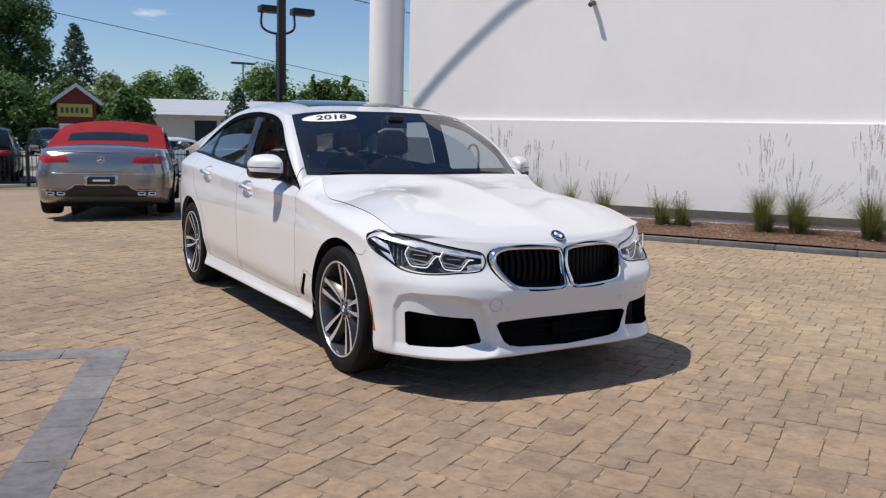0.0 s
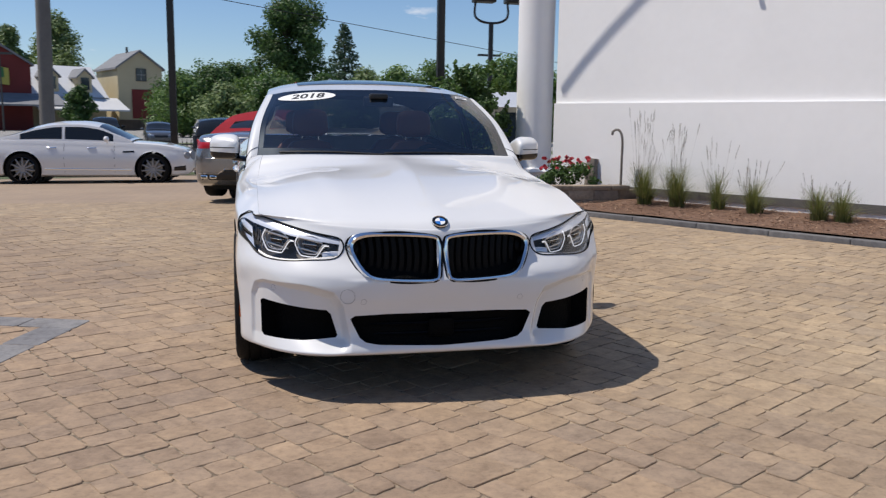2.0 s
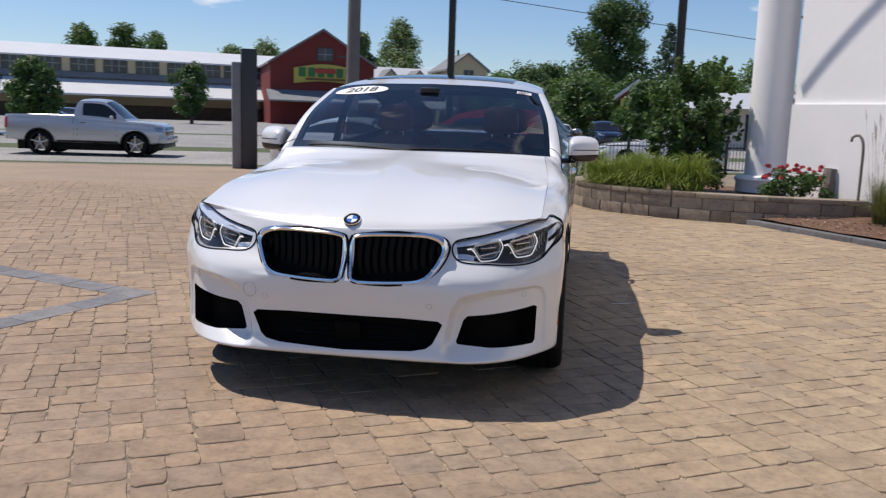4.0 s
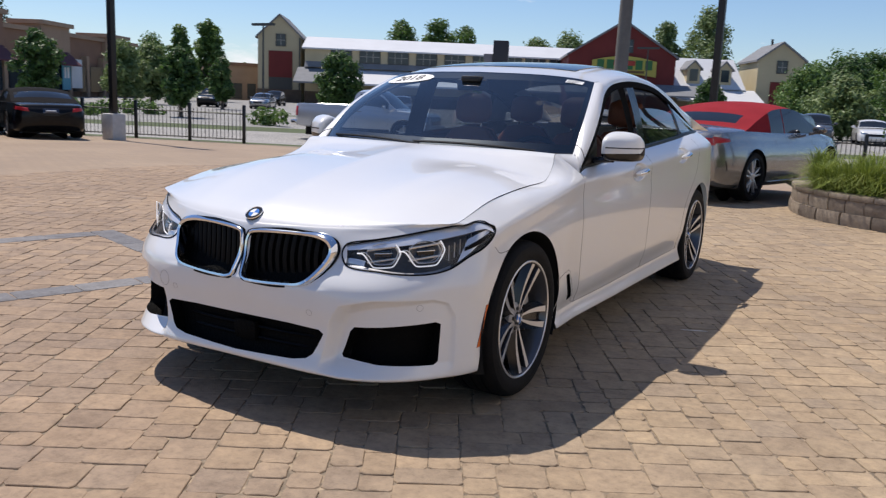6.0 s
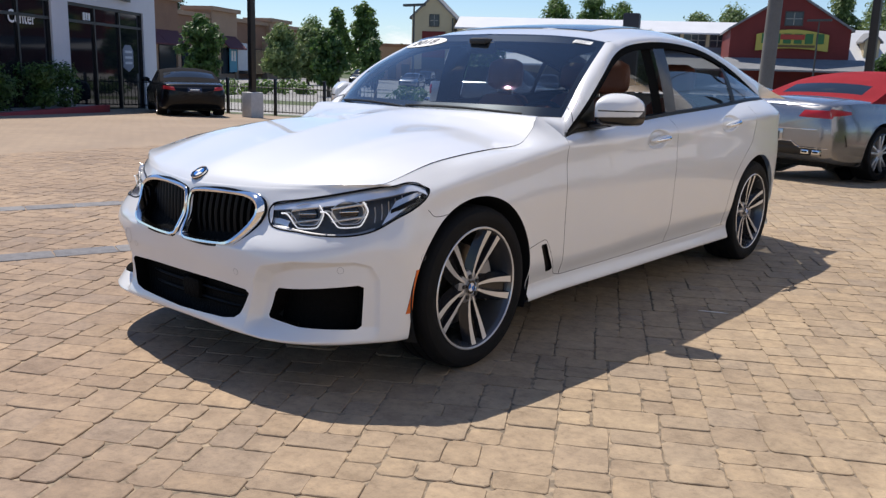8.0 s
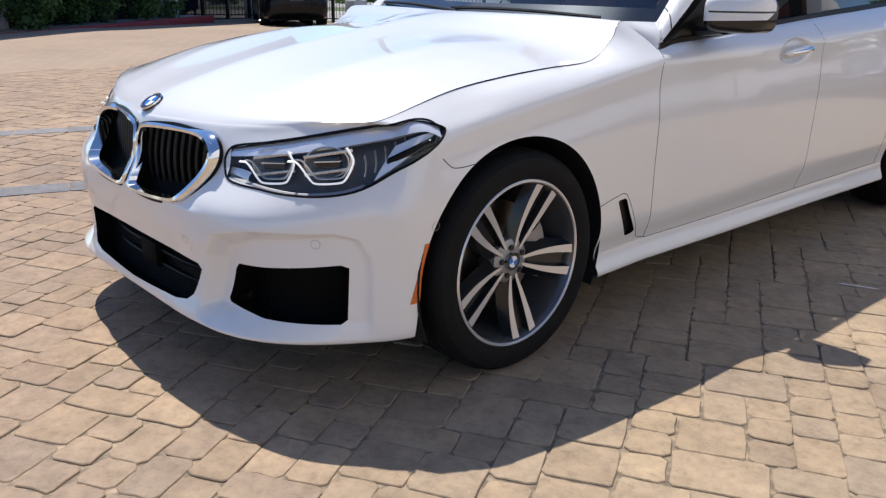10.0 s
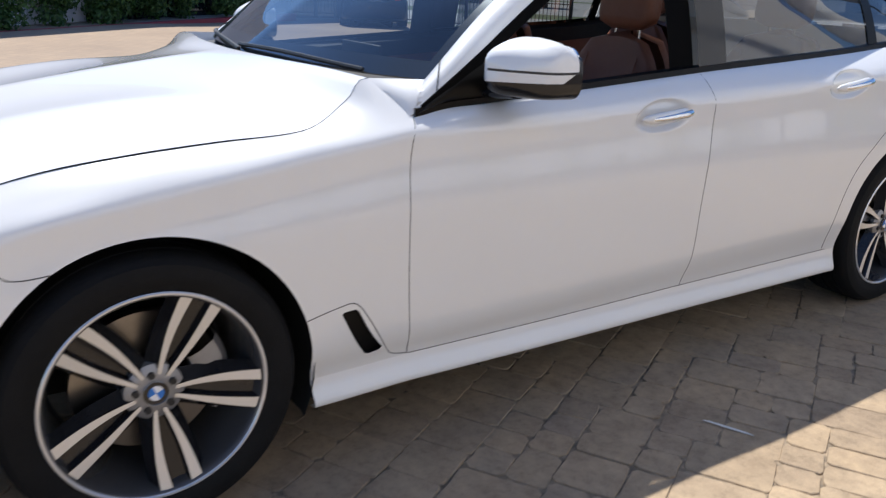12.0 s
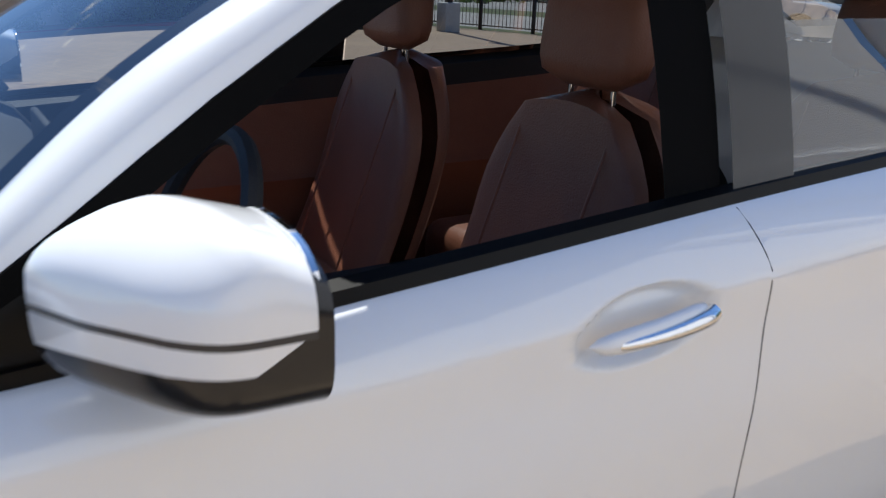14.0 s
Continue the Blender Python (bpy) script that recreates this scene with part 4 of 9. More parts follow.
# low service building and shop hut behind the silver car
p, q = far(9.0, 62, eye=EYE_B), far(19.5, 60, eye=EYE_B)
f = Frame(p, q)
t = thing("service_building", "low cream service building with a pale metal roof", "building", f.m())
L = f.len
part("wall", box(0, L, 0, 9, -0.6, 2.6), plain("pale_render", (0.58, 0.54, 0.46), 0.85, vary=0.08, scale=0.6), t, smooth=False)
part("roof", prism([(-1.2, 2.35), (5, 3.6), (10, 2.4)], -0.3, L, "x"), plain("grey_roof", (0.46, 0.48, 0.51), 0.5, 0.1, vary=0.1), t, smooth=False)
for k in (0.40, 0.80):
    part("doorway", box(L * k, L * k + 1.5, -0.05, 0.1, -0.5, 2.0), PANE, t, "dark open doorway", smooth=False)
p, q = far(5.0, 66, eye=EYE_B), far(7.25, 66, eye=EYE_B)
t, f = gable("shop_hut", "small red hut with a yellow sign", p, q, 3.2, 4.2, 4, BARN_RED, METAL_ROOF, over=0.4)
L = f.len
part("sign", box(L * 0.02, L * 0.9, -0.12, -0.02, 2.1, 3.0), plain("sign_yellow", (0.50, 0.42, 0.08), 0.6, vary=0.05), t, "yellow sign board", smooth=False)
for k in range(6):
    part("sign_bar", box(L * (0.10 + 0.125 * k), L * (0.17 + 0.125 * k), -0.14, -0.12, 2.35, 2.75), TRIM_DARK, t, smooth=False)
part("sign_panel", box(L * 0.05, L * 0.6, -0.12, -0.02, 0.9, 1.6), BADGE_WHITE, t, "white panel", smooth=False)

# ---- showroom on the left: white wall, glazed entrance, red kerb ----
SH = Frame(Vector((-14.4, 0.05, 0)), Vector((-24.5, 13.9, 0)))
t = thing("showroom", "white painted showroom with dark glazed entrance and black script sign", "building", SH.m())
L = SH.len
W_PAINT = plain("white_paint_wall", (0.62, 0.62, 0.66), 0.8, vary=0.05, scale=0.8, bump=0.2, bump_scale=60)
openings = [(L - 6.0, L - 1.0, 2.85), (L - 13.0, L - 6.9, 2.85)]
xs_ = [0] + sorted(v for o in openings for v in o[:2]) + [L]
for k in range(0, len(xs_), 2):
    part("wall", box(xs_[k], xs_[k + 1], 0, 0.35, -0.6, 6.0), W_PAINT, t, smooth=False)
for a, c, h in openings:
    part("lintel", box(a, c, 0, 0.35, h, 6.0), W_PAINT, t, smooth=False)
part("roof", box(0, L, 0.35, 8, 5.6, 6.0), W_PAINT, t, smooth=False)
part("wall", box(L - 0.35, L, 0.35, 8, -0.6, 6.0), W_PAINT, t, smooth=False)
for a, c, h in openings:
    gl = part("storefront", box(a, c, 0.12, 0.16, -0.4, h), plain("storefront_glass", (0.012, 0.014, 0.018), 0.04, vary=0), t, "dark reflecting storefront glazing", smooth=False)
    n = max(2, int((c - a) / 1.5))
    for k in range(n + 1):
        x = a + (c - a) * k / n
        part("mullion", box(x - 0.04, x + 0.04, 0.06, 0.2, -0.4, h), STEEL_BLACK, gl, smooth=False)
    part("mullion", box(a, c, 0.06, 0.2, h - 0.55, h - 0.47), STEEL_BLACK, gl, smooth=False)
    part("mullion", box(a, c, 0.06, 0.2, h - 0.08, h + 0.01), STEEL_BLACK, gl, smooth=False)
for k in range(3):
    part("print_bar", box(L - 4.95 + 0.16 * k, L - 4.84 + 0.16 * k, 0.10, 0.118, 2.40, 2.62), BADGE_WHITE, t, "white printed bar on the glass", smooth=False)
sx, sz = L - 2.05, 1.35
part("shield_sticker", prism([(sx - 0.38, sz + 0.25), (sx - 0.2, sz + 0.42), (sx + 0.2, sz + 0.42), (sx + 0.38, sz + 0.25), (sx + 0.38, sz - 0.3), (sx, sz - 0.45), (sx - 0.38, sz - 0.3)], 0.10, 0.118, "y"), plain("sticker_blue_grey", (0.14, 0.18, 0.26), 0.4, vary=0.1), t, "pale blue-grey sticker on the glass", smooth=False)
for k in range(3):
    part("print_bar", box(sx - 0.26, sx + 0.26, 0.085, 0.10, sz - 0.2 + 0.18 * k, sz - 0.12 + 0.18 * k), plain("print_pale", (0.5, 0.55, 0.62), 0.5, vary=0), t, smooth=False)
# sign above the entrance: plain black strokes in the place of its lettering
for k, (x, z, w, h, lean) in enumerate(((-5.2, 3.75, 0.75, 0.85, 0.3), (-4.35, 3.62, 0.45, 0.42, 0.3), (-3.85, 3.58, 0.35, 0.38, 0.3), (-3.4, 3.56, 0.22, 0.38, 0.3), (-3.1, 3.72, 0.2, 0.78, 0.3), (-2.78, 3.70, 0.2, 0.78, 0.3), (-2.4, 3.50, 0.5, 0.40, 0.3))):
    x0, z0 = L + x, z - h / 2
    part("sign_stroke", prism([(x0, z0), (x0 + w * 0.8, z0), (x0 + w * 0.8 + lean * h, z0 + h), (x0 + lean * h, z0 + h)], -0.16, -0.05, "y", 0.03), STEEL_BLACK, t, "black raised sign stroke")
part("sign_stroke", prism([(L - 5.0, 3.22), (L - 2.2, 3.12), (L - 2.2, 3.2), (L - 5.0, 3.32)], -0.14, -0.05, "y", 0.01), STEEL_BLACK, t, "black raised sign stroke")
cu = bpy.data.curves.new("sign_word", "FONT")
cu.body, cu.size, cu.resolution_u, cu.offset = "Center", 0.46, 3, 0.008
tmp = new("sign_word_text", cu)
tme = bpy.data.meshes.new_from_object(tmp.evaluated_get(bpy.context.evaluated_depsgraph_get()))
bpy.data.objects.remove(tmp)
tb = bmesh.new()
tb.from_mesh(tme)
for v in tb.verts:
    v.co = Vector((L - 8.85 + v.co.x * 0.95, 0.085 - v.co.z, 2.12 + v.co.y))
part("sign_word", tb, BADGE_WHITE, t, "white word Center on the glass", smooth=False)
RK = plain("red_kerb_paint", (0.30, 0.03, 0.035), 0.7, vary=0.2, scale=3)
k0, k1 = Vector((-11.3, -2.5, 0)), Vector((-20.1, 9.7, 0))
kd = (k1 - k0)
kf = Frame(k0, k1)
o = solo("red_kerb", box(0, kf.len, 0, 0.2, -0.3, 0.0, 0.02), RK, "red painted kerb before the showroom", "kerb", m=kf.m(), kind="structure")
apron = box(0, kf.len, 0.2, 2.4, -0.3, -0.02)
solo("apron", apron, plain("apron_concrete", (0.30, 0.28, 0.26), 0.9, vary=0.15, bump=0.2), "concrete apron along the showroom", "pavement", m=kf.m(), kind="structure", smooth=False)
for k in range(10):
    rg = np.random.default_rng(200 + k)
    p = kf.o + kf.a * (1.5 + 1.35 * k) - kf.n * (-0.0) + Vector((-0.81, -0.59, 0)) * 0.85
    cl = [(rg.uniform(-0.65, 0.65), rg.uniform(-0.35, 0.35), rg.uniform(0.15, 1.0), 0.36) for _ in range(11)]
    V, F = leaves(cl, 2400, 0.05, rg, shell=0.4)
    ob = tagged(new("hedge_bush", leaf_mesh("hedge_bush", V, F, LEAF_DARK)), "dark green clipped bush behind the red kerb", "bush", group="hedge before the showroom")
    ob.location = (p.x, p.y, -0.05)

# ---- black iron fence ----
def fence(p, q, name="fence", z=None, h=1.05):
    f = Frame(p, q)
    n = max(1, round(f.len / 1.8))
    t = thing(name, "black iron picket fence along the street", "fence", f.m())
    st = f.len / n
    def gz(s):
        w = f.o + f.a * s
        return ground_z(w.x, w.y)
    for k in range(n + 1):
        s = st * k
        part("post", box(s - 0.045, s + 0.045, -0.045, 0.045, gz(s) - 0.1, gz(s) + h + 0.12, 0.01), STEEL_BLACK, t)
    for k in range(n):
        a, c = st * k, st * (k + 1)
        for zz in (0.12, h - 0.16):
            part("fence_rail", tube([(a, 0, gz(a) + zz), (c, 0, gz(c) + zz)], 0.018, 4), STEEL_BLACK, t, smooth=False)
        pk = bmesh.new()
        for j in range(1, 14):
            s = a + (c - a) * j / 14
            tube([(s, 0, gz(s) + 0.08), (s, 0, gz(s) + h - 0.05), (s, 0, gz(s) + h)], 0.011, 4, bm=pk, taper=[1, 1, 0.3])
        tagged(part("fence_panel", pk, STEEL_BLACK, t, smooth=False), kind="stuff")
    return t


fence(Vector((-25.4, 12.0, 0)), Vector((-15.9, 16.3, 0)))
fence(Vector((-5.8, 20.8, 0)), Vector((9.5, 27.2, 0)))
# lamp on a white concrete foot
lp = Vector((-17.6, 12.85, ground_z(-17.6, 12.85)))
t = thing("street_lamp", "black lamp post on a square white concrete foot", "lamp", Matrix.Translation(lp))
part("foot", box(-0.23, 0.23, -0.23, 0.23, -0.1, 0.74, 0.03), plain("white_concrete", (0.50, 0.50, 0.49), 0.85, vary=0.12, bump=0.3), t, "white concrete foot")
part("pole", box(-0.085, 0.085, -0.085, 0.085, 0.74, 8.5, 0.012), STEEL_BLACK, t)
part("lamp_head", box(-0.6, 0.6, -0.15, 0.15, 8.5, 8.62, 0.02), STEEL_BLACK, t)
# utility pole and lamp posts
WOODPOLE = plain("weathered_pole", (0.17, 0.155, 0.14), 0.9, vary=0.2, scale=1.5, bump=0.4, bump_scale=20)
solo("utility_pole", tube([(-7.68, 27.4, -0.6), (-7.55, 27.3, 6), (-7.4, 27.2, 14)], 0.24, 16, taper=[1.05, 1, 0.85]), WOODPOLE, "thick weathered grey utility pole", "pole")
for x, y, r, h, lean, nm in ((-2.96, 21.64, 0.098, 11, 0.0, "lamp_post"), (2.58, 10.6, 0.066, 10, 0.0, "lamp_post")):
    t = thing(nm, "tall dark brown steel lamp post", "lamp", Matrix.Translation((x, y, ground_z(x, y))))
    part("pole", box(-r, r, -r, r, -0.1, h, 0.01), STEEL_BLACK, t)
    part("lamp_head", box(-0.5, 0.5, -0.2, 0.2, h, h + 0.15, 0.02), TRIM_DARK, t)
t = thing("flood_light", "dark post with two floodlights on a bracket", "lamp", Matrix.Translation((8.09, 26.3, -0.4)))
part("pole", cyl(0.10, 0.09, -0.1, 5.3, 16), STEEL_BLACK, t)
part("bracket", tube(smooth_line([(-0.62, 0, 6.1), (-0.62, 0, 5.55), (-0.3, 0, 5.35), (0.3, 0, 5.35), (0.62, 0, 5.55), (0.62, 0, 6.1)], 24), 0.045, 8), STEEL_BLACK, t)
for s in (-1, 1):
    part("flood_head", box(s * 0.62 - 0.1, s * 0.62 + 0.75, -0.25, 0.25, 6.05, 6.3, 0.05), STEEL_BLACK, t, "floodlight head")
for bx, d, h, eye in ((16.6, 95, 9.0, EYE_B), (-41.7, 83, 7.7, EYE_A), (-16.3, 105, 8.4, EYE_A)):
    p = far(bx, d, eye=eye)
    t = thing("car_park_lamp", "thin dark car park lamp", "lamp", Matrix.Translation(p), group="car park lamps")
    part("pole", cyl(0.11, 0.08, -0.1, h, 8), TRIM_DARK, t)
    part("lamp_head", box(-1.3, 1.3, -0.2, 0.2, h, h + 0.22), TRIM_DARK, t, smooth=False)
# overhead wires
for a, c, sag in ((Vector((-7.45, 27.2, 9.6)), Vector((30, 40, 7.6)), 0.5), (Vector((-7.45, 27.2, 10.6)), Vector((30, 40, 9.8)), 0.4)):
    pts = [a + (c - a) * k / 24 - Vector((0, 0, sag * 4 * (k / 24) * (1 - k / 24))) for k in range(25)]
    solo("overhead_wire", tube(pts, 0.022, 5), STEEL_BLACK, "thin black overhead wire", "wire")

# ---- trees ----
spec = [
    # bearing, distance, height, radius, leaf, eye, seed
    (1.4, 130, 20.8, 8.2, LEAF_DARK, EYE_A, 1, 9500), (5.8, 72, 5.4, 3.2, LEAF_DARK, EYE_B, 33, 2400), (2.2, 70, 5.0, 3.2, LEAF_DARK, EYE_B, 34, 2400), (8.4, 92, 7.4, 3.6, LEAF_PALE, EYE_B, 2, 2200), (-0.6, 62, 4.2, 2.6, LEAF_PALE, EYE_B, 3, 2000),
    (-3.6, 80, 5.2, 3.4, LEAF_MID, EYE_B, 4, 2200), (-1.8, 90, 7.0, 4.5, LEAF_DARK, EYE_B, 5, 2200), (10.5, 70, 6.0, 3.6, LEAF_MID, EYE_B, 6, 2000),
    (13.0, 88, 7.6, 4.0, LEAF_MID, EYE_B, 7, 2000), (17.8, 85, 8.2, 5.0, LEAF_MID, EYE_B, 8, 2400), (21.0, 80, 6.0, 4.0, LEAF_MID, EYE_B, 9, 1800), (23.5, 84, 6.0, 4.0, LEAF_DARK, EYE_B, 10, 1800),
    (-12.6, 150, 18.6, 6.2, LEAF_PALE, EYE_A, 11, 3600), (-15.2, 155, 16.5, 5.0, LEAF_PALE, EYE_A, 12, 3000), (-21.4, 160, 14.3, 6.5, LEAF_PALE, EYE_A, 13, 2600), (-23.6, 165, 13.6, 5.5, LEAF_PALE, EYE_A, 26, 2200),
    (-30.2, 165, 16.8, 6.0, LEAF_MID, EYE_A, 14, 2600), (-32.6, 168, 16.0, 5.6, LEAF_MID, EYE_A, 15, 2600), (-28.3, 160, 15.0, 4.2, LEAF_MID, EYE_A, 16, 1400),
    (-36.8, 52, 4.2, 1.6, LEAF_DARK, EYE_A, 17, 2000), (-26.6, 95, 6.4, 2.6, LEAF_DARK, EYE_A, 18, 1400), (-12.2, 95, 4.8, 2.0, LEAF_DARK, EYE_A, 19, 1400),
    (-46.9, 110, 8.8, 2.5, LEAF_MID, EYE_A, 20, 2200), (-45.2, 112, 10.2, 2.7, LEAF_MID, EYE_A, 21, 2400), (-46.9, 50, 3.95, 1.2, LEAF_DARK, EYE_A, 22, 2600),
    (-50.3, 78, 5.4, 2.3, LEAF_PALE, EYE_A, 23, 2400), (-48.7, 82, 5.2, 2.3, LEAF_PALE, EYE_A, 24, 2400), (-44.3, 72, 4.3, 1.4, LEAF_DARK, EYE_A, 35, 1800), (-4.2, 88, 6.6, 4.2, LEAF_DARK, EYE_A, 36, 2600), (-5.9, 96, 6.4, 4.2, LEAF_MID, EYE_A, 37, 2400), (2.2, 35, 3.3, 1.5, LEAF_DARK, EYE_A, 39, 2600), (-2.6, 92, 7.4, 4.4, LEAF_DARK, EYE_A, 38, 2600),
    (-55.2, 58, 4.7, 1.7, LEAF_DARK, EYE_A, 25, 1900), (-57.6, 125, 12.5, 3.6, LEAF_SPRUCE, EYE_A, 27, 1400), (-58.8, 60, 2.8, 0.9, LEAF_LIME, EYE_A, 28, 700),
    (-48.6, 160, 10.5, 5, LEAF_MID, EYE_A, 29, 1600), (-1.6, 84, 5.6, 3.6, LEAF_MID, EYE_A, 30, 2400), (-0.2, 80, 6.0, 4.2, LEAF_MID, EYE_A, 31, 2400), (-6.0, 110, 7.0, 4.5, LEAF_DARK, EYE_A, 32, 1800),
]
for bx, d, h, r, mat, eye, seed, n in spec:
    p = far(bx, d, eye=eye)
    tree(p.x, p.y, -0.45, h, r, mat, 300 + seed, leaf=0.11 + 0.0022 * d, n=n, label="leafy green tree beyond the street", low=0.12 if r / h > 0.55 else 0.22)
p = far(5.3, 150)
spruce(p.x, p.y, -0.45, 18.8, 5.6, 41, n=3000, leaf=0.4)
p = far(15.7, 50, eye=EYE_B)
spruce(p.x, p.y, -0.45, 4.3, 1.6, 42, n=1500, leaf=0.14)
# low shrubs along verges
rg = np.random.default_rng(500)
for bx, d in ((-41.2, 42), (-51.0, 52), (-53.0, 50), (-49.0, 54)):
    p = far(bx, d)
    cl = [(rg.uniform(-1.2, 1.2), rg.uniform(-0.6, 0.6), rg.uniform(0.1, 0.6), 0.45) for _ in range(8)]
    V, F = leaves(cl, 500, 0.12, rg)
    o = tagged(new("verge_shrub", leaf_mesh("verge_shrub", V, F, LEAF_MID)), "low green shrub on a car park verge", "shrub", group="verge shrubs")
    o.location = (p.x, p.y, -0.42)
# a closing belt of woods on the horizon
V, F = [], []
cl = []
for k in range(260):
    a = radians(-100 + 200 * k / 260)
    d = 240 + rg.uniform(-15, 25)
    cl.append((d * math.sin(a), d * math.cos(a), rg.uniform(0, 6), rg.uniform(5, 8)))
V, F = leaves(cl, 15000, 1.0, rg)
tagged(new("far_woods", leaf_mesh("far_woods", V, F, LEAF_MID)), "distant belt of green trees", "woods", kind="stuff")


# overhead cable along the street
cable = [Vector((-11.92, 23.58, 6.45)) + Vector((0.883, 0.464, -0.066)) * k for k in (-24, -10, 5, 20, 35, 48)]
solo("overhead_cable", tube(smooth_line(cable, 40), 0.014, 5), STEEL_BLACK, "thin dark overhead cable along the street", "cable")
# ---- the white five-door car: nose towards -y, front axle at y = 0 ----
from mathutils.bvhtree import BVHTree

FRAC = np.array([0, 0.25, 0.48, 0.68, 0.82, 0.93, 1.0])
SIDE_Y = np.array([-0.20, 0.0, 0.20, 0.42, 0.56, 0.684, 0.80, 1.25, 1.815, 2.30, 2.70, 3.07, 3.45])
HALF_W = np.interp(SIDE_Y, [-0.36, 0.0, 0.42, 0.684, 1.25, 1.815, 2.4, 3.07, 3.45], [0.905, 0.925, 0.922, 0.912, 0.922, 0.926, 0.935, 0.948, 0.93])
# front: height at the nose, nose y, half width, depth of the corner, height at its end, roundness
NOSE = [(0.195, -0.76, 0.85, 0.37, 0.20, 5), (0.228, -0.832, 0.893, 0.44, 0.222, 5), (0.30, -0.804, 0.896, 0.42, 0.288, 5.5),
        (0.38, -0.796, 0.90, 0.42, 0.39, 5.5), (0.47, -0.810, 0.905, 0.43, 0.49, 5), (0.545, -0.817, 0.907, 0.42, 0.57, 4.6),
        (0.635, -0.778, 0.90, 0.41, 0.68, 4.0), (0.70, -0.766, 0.888, 0.40, 0.745, 3.6), (0.752, -0.752, 0.856, 0.39, 0.795, 3.3),
        (0.764, -0.742, 0.80, 0.30, 0.812, 3.0)]
# flank: how far inside the half width, and the height along y
FLANK = [(-0.055, lambda y: 0.20 + 0 * y), (-0.012, lambda y: 0.218 + 0 * y), (-0.034, lambda y: 0.286 + 0.008 * np.clip(y - 0.7, 0, 3)),
         (-0.008, lambda y: np.interp(y, [0.3, 0.8, 2.7, 3.1], [0.385, 0.375, 0.43, 0.42])), (-0.003, lambda y: 0.55 + 0 * y), (0.0, lambda y: np.interp(y, [-0.3, 0.0, 0.45, 3.5], [0.60, 0.668, 0.704, 0.735])),
         (-0.012, lambda y: np.interp(y, [-0.3, 0, 0.684, 1.8, 3.07, 3.5], [0.715, 0.755, 0.84, 0.868, 0.91, 0.92])),
         (-0.012, lambda y: np.interp(y, [-0.3, 0, 0.42, 0.684, 1.25, 1.815, 2.7, 3.07, 3.5], [0.765, 0.812, 0.872, 0.903, 0.912, 0.93, 0.975, 0.99, 1.0])),
         (-0.058, lambda y: np.interp(y, [-0.3, 0, 0.42, 0.684, 1.25, 1.815, 2.3, 2.7, 3.07, 3.5], [0.808, 0.866, 0.912, 0.948, 0.978, 1.012, 1.036, 1.058, 1.085, 1.10]))]
# tail: height, y at the middle, roundness
TAIL = [(0.26, 4.08, 4), (0.30, 4.14, 4), (0.38, 4.18, 4), (0.48, 4.20, 4), (0.60, 4.21, 4), (0.74, 4.20, 4), (0.92, 4.20, 3.6), (1.0, 4.17, 3.4), (1.085, 4.12, 3.2), (1.095, 4.06, 3.0)]


def rail(k):
    zf, y0, xw, d, zs, p = NOSE[k]
    # the nose sweeps back towards the lamps at the height of the grille
    sweep = (0, 0, 0, 0, 0, 0.010, 0.034, 0.040, 0.040, 0.036)[k]
    pts = [(xw * f, y0 + d * f**p + sweep * 4 * f * (1 - f), zf + (zs - zf) * f**2) for f in FRAC]
    if k < 9:
        dx, zfun = FLANK[k]
        extra = np.interp(SIDE_Y, [-0.36, 0.2, 0.684, 0.8, 1.8, 3.5], [0.0, 0.0, 0.008, 0.0, -0.023, -0.07]) if k == 8 else 0 * SIDE_Y
        pts += [(w + dx + e, y, z) for w, y, z, e in zip(HALF_W, SIDE_Y, zfun(SIDE_Y), extra)]
    else:
        x9 = np.interp(SIDE_Y, [-0.445, -0.2, 0, 0.2, 0.42, 0.54, 0.684], [0.80, 0.801, 0.801, 0.80, 0.793, 0.779, 0.762])
        z9 = np.interp(SIDE_Y, [-0.445, -0.2, 0, 0.2, 0.42, 0.54, 0.684], [0.818, 0.868, 0.892, 0.906, 0.917, 0.975, 1.036])
        a = np.array(rail(8))[len(FRAC):len(FRAC) + len(SIDE_Y)]
        for i, y in enumerate(SIDE_Y):
            pts.append((x9[i], y - (0.066 if 0.6 < y < 0.7 else 0.012 if 0.5 < y < 0.6 else 0), z9[i]) if y < 0.7 else (a[i][0] - 0.016, y + (0.02 if y < 0.9 else 0), a[i][2] + 0.008))
    zt, yt, q = TAIL[k]
    xe, ye, ze = pts[-1]
    for f in (0.97, 0.88, 0.74, 0.52, 0.27, 0.0):
        pts.append((xe * f * (0.97 if f < 0.9 else 0.985), yt - (yt - ye) * f**q, zt + (ze - zt) * f**2))
    return pts


CAGE = np.array([rail(k) for k in range(10)]).transpose(1, 0, 2)      # stations x rails x 3
_ghost = lambda row: row * np.array([-1, 1, 1])
_ext = np.concatenate([_ghost(CAGE[1:2]), CAGE, _ghost(CAGE[-2:-1])])
_SL = slopes(_ext)[1:-1]
NU, NV = len(CAGE) - 1, 9


# ridge of the sunk panel round each side intake, as x and z
RIDGE = np.array([(0.843, 0.16), (0.843, 0.455), (0.826, 0.512), (0.79, 0.53), (0.61, 0.525), (0.485, 0.495), (0.447, 0.43), (0.418, 0.29), (0.412, 0.16)])


def step(t):
    t = np.clip(t, 0, 1)
    return t * t * (3 - 2 * t)


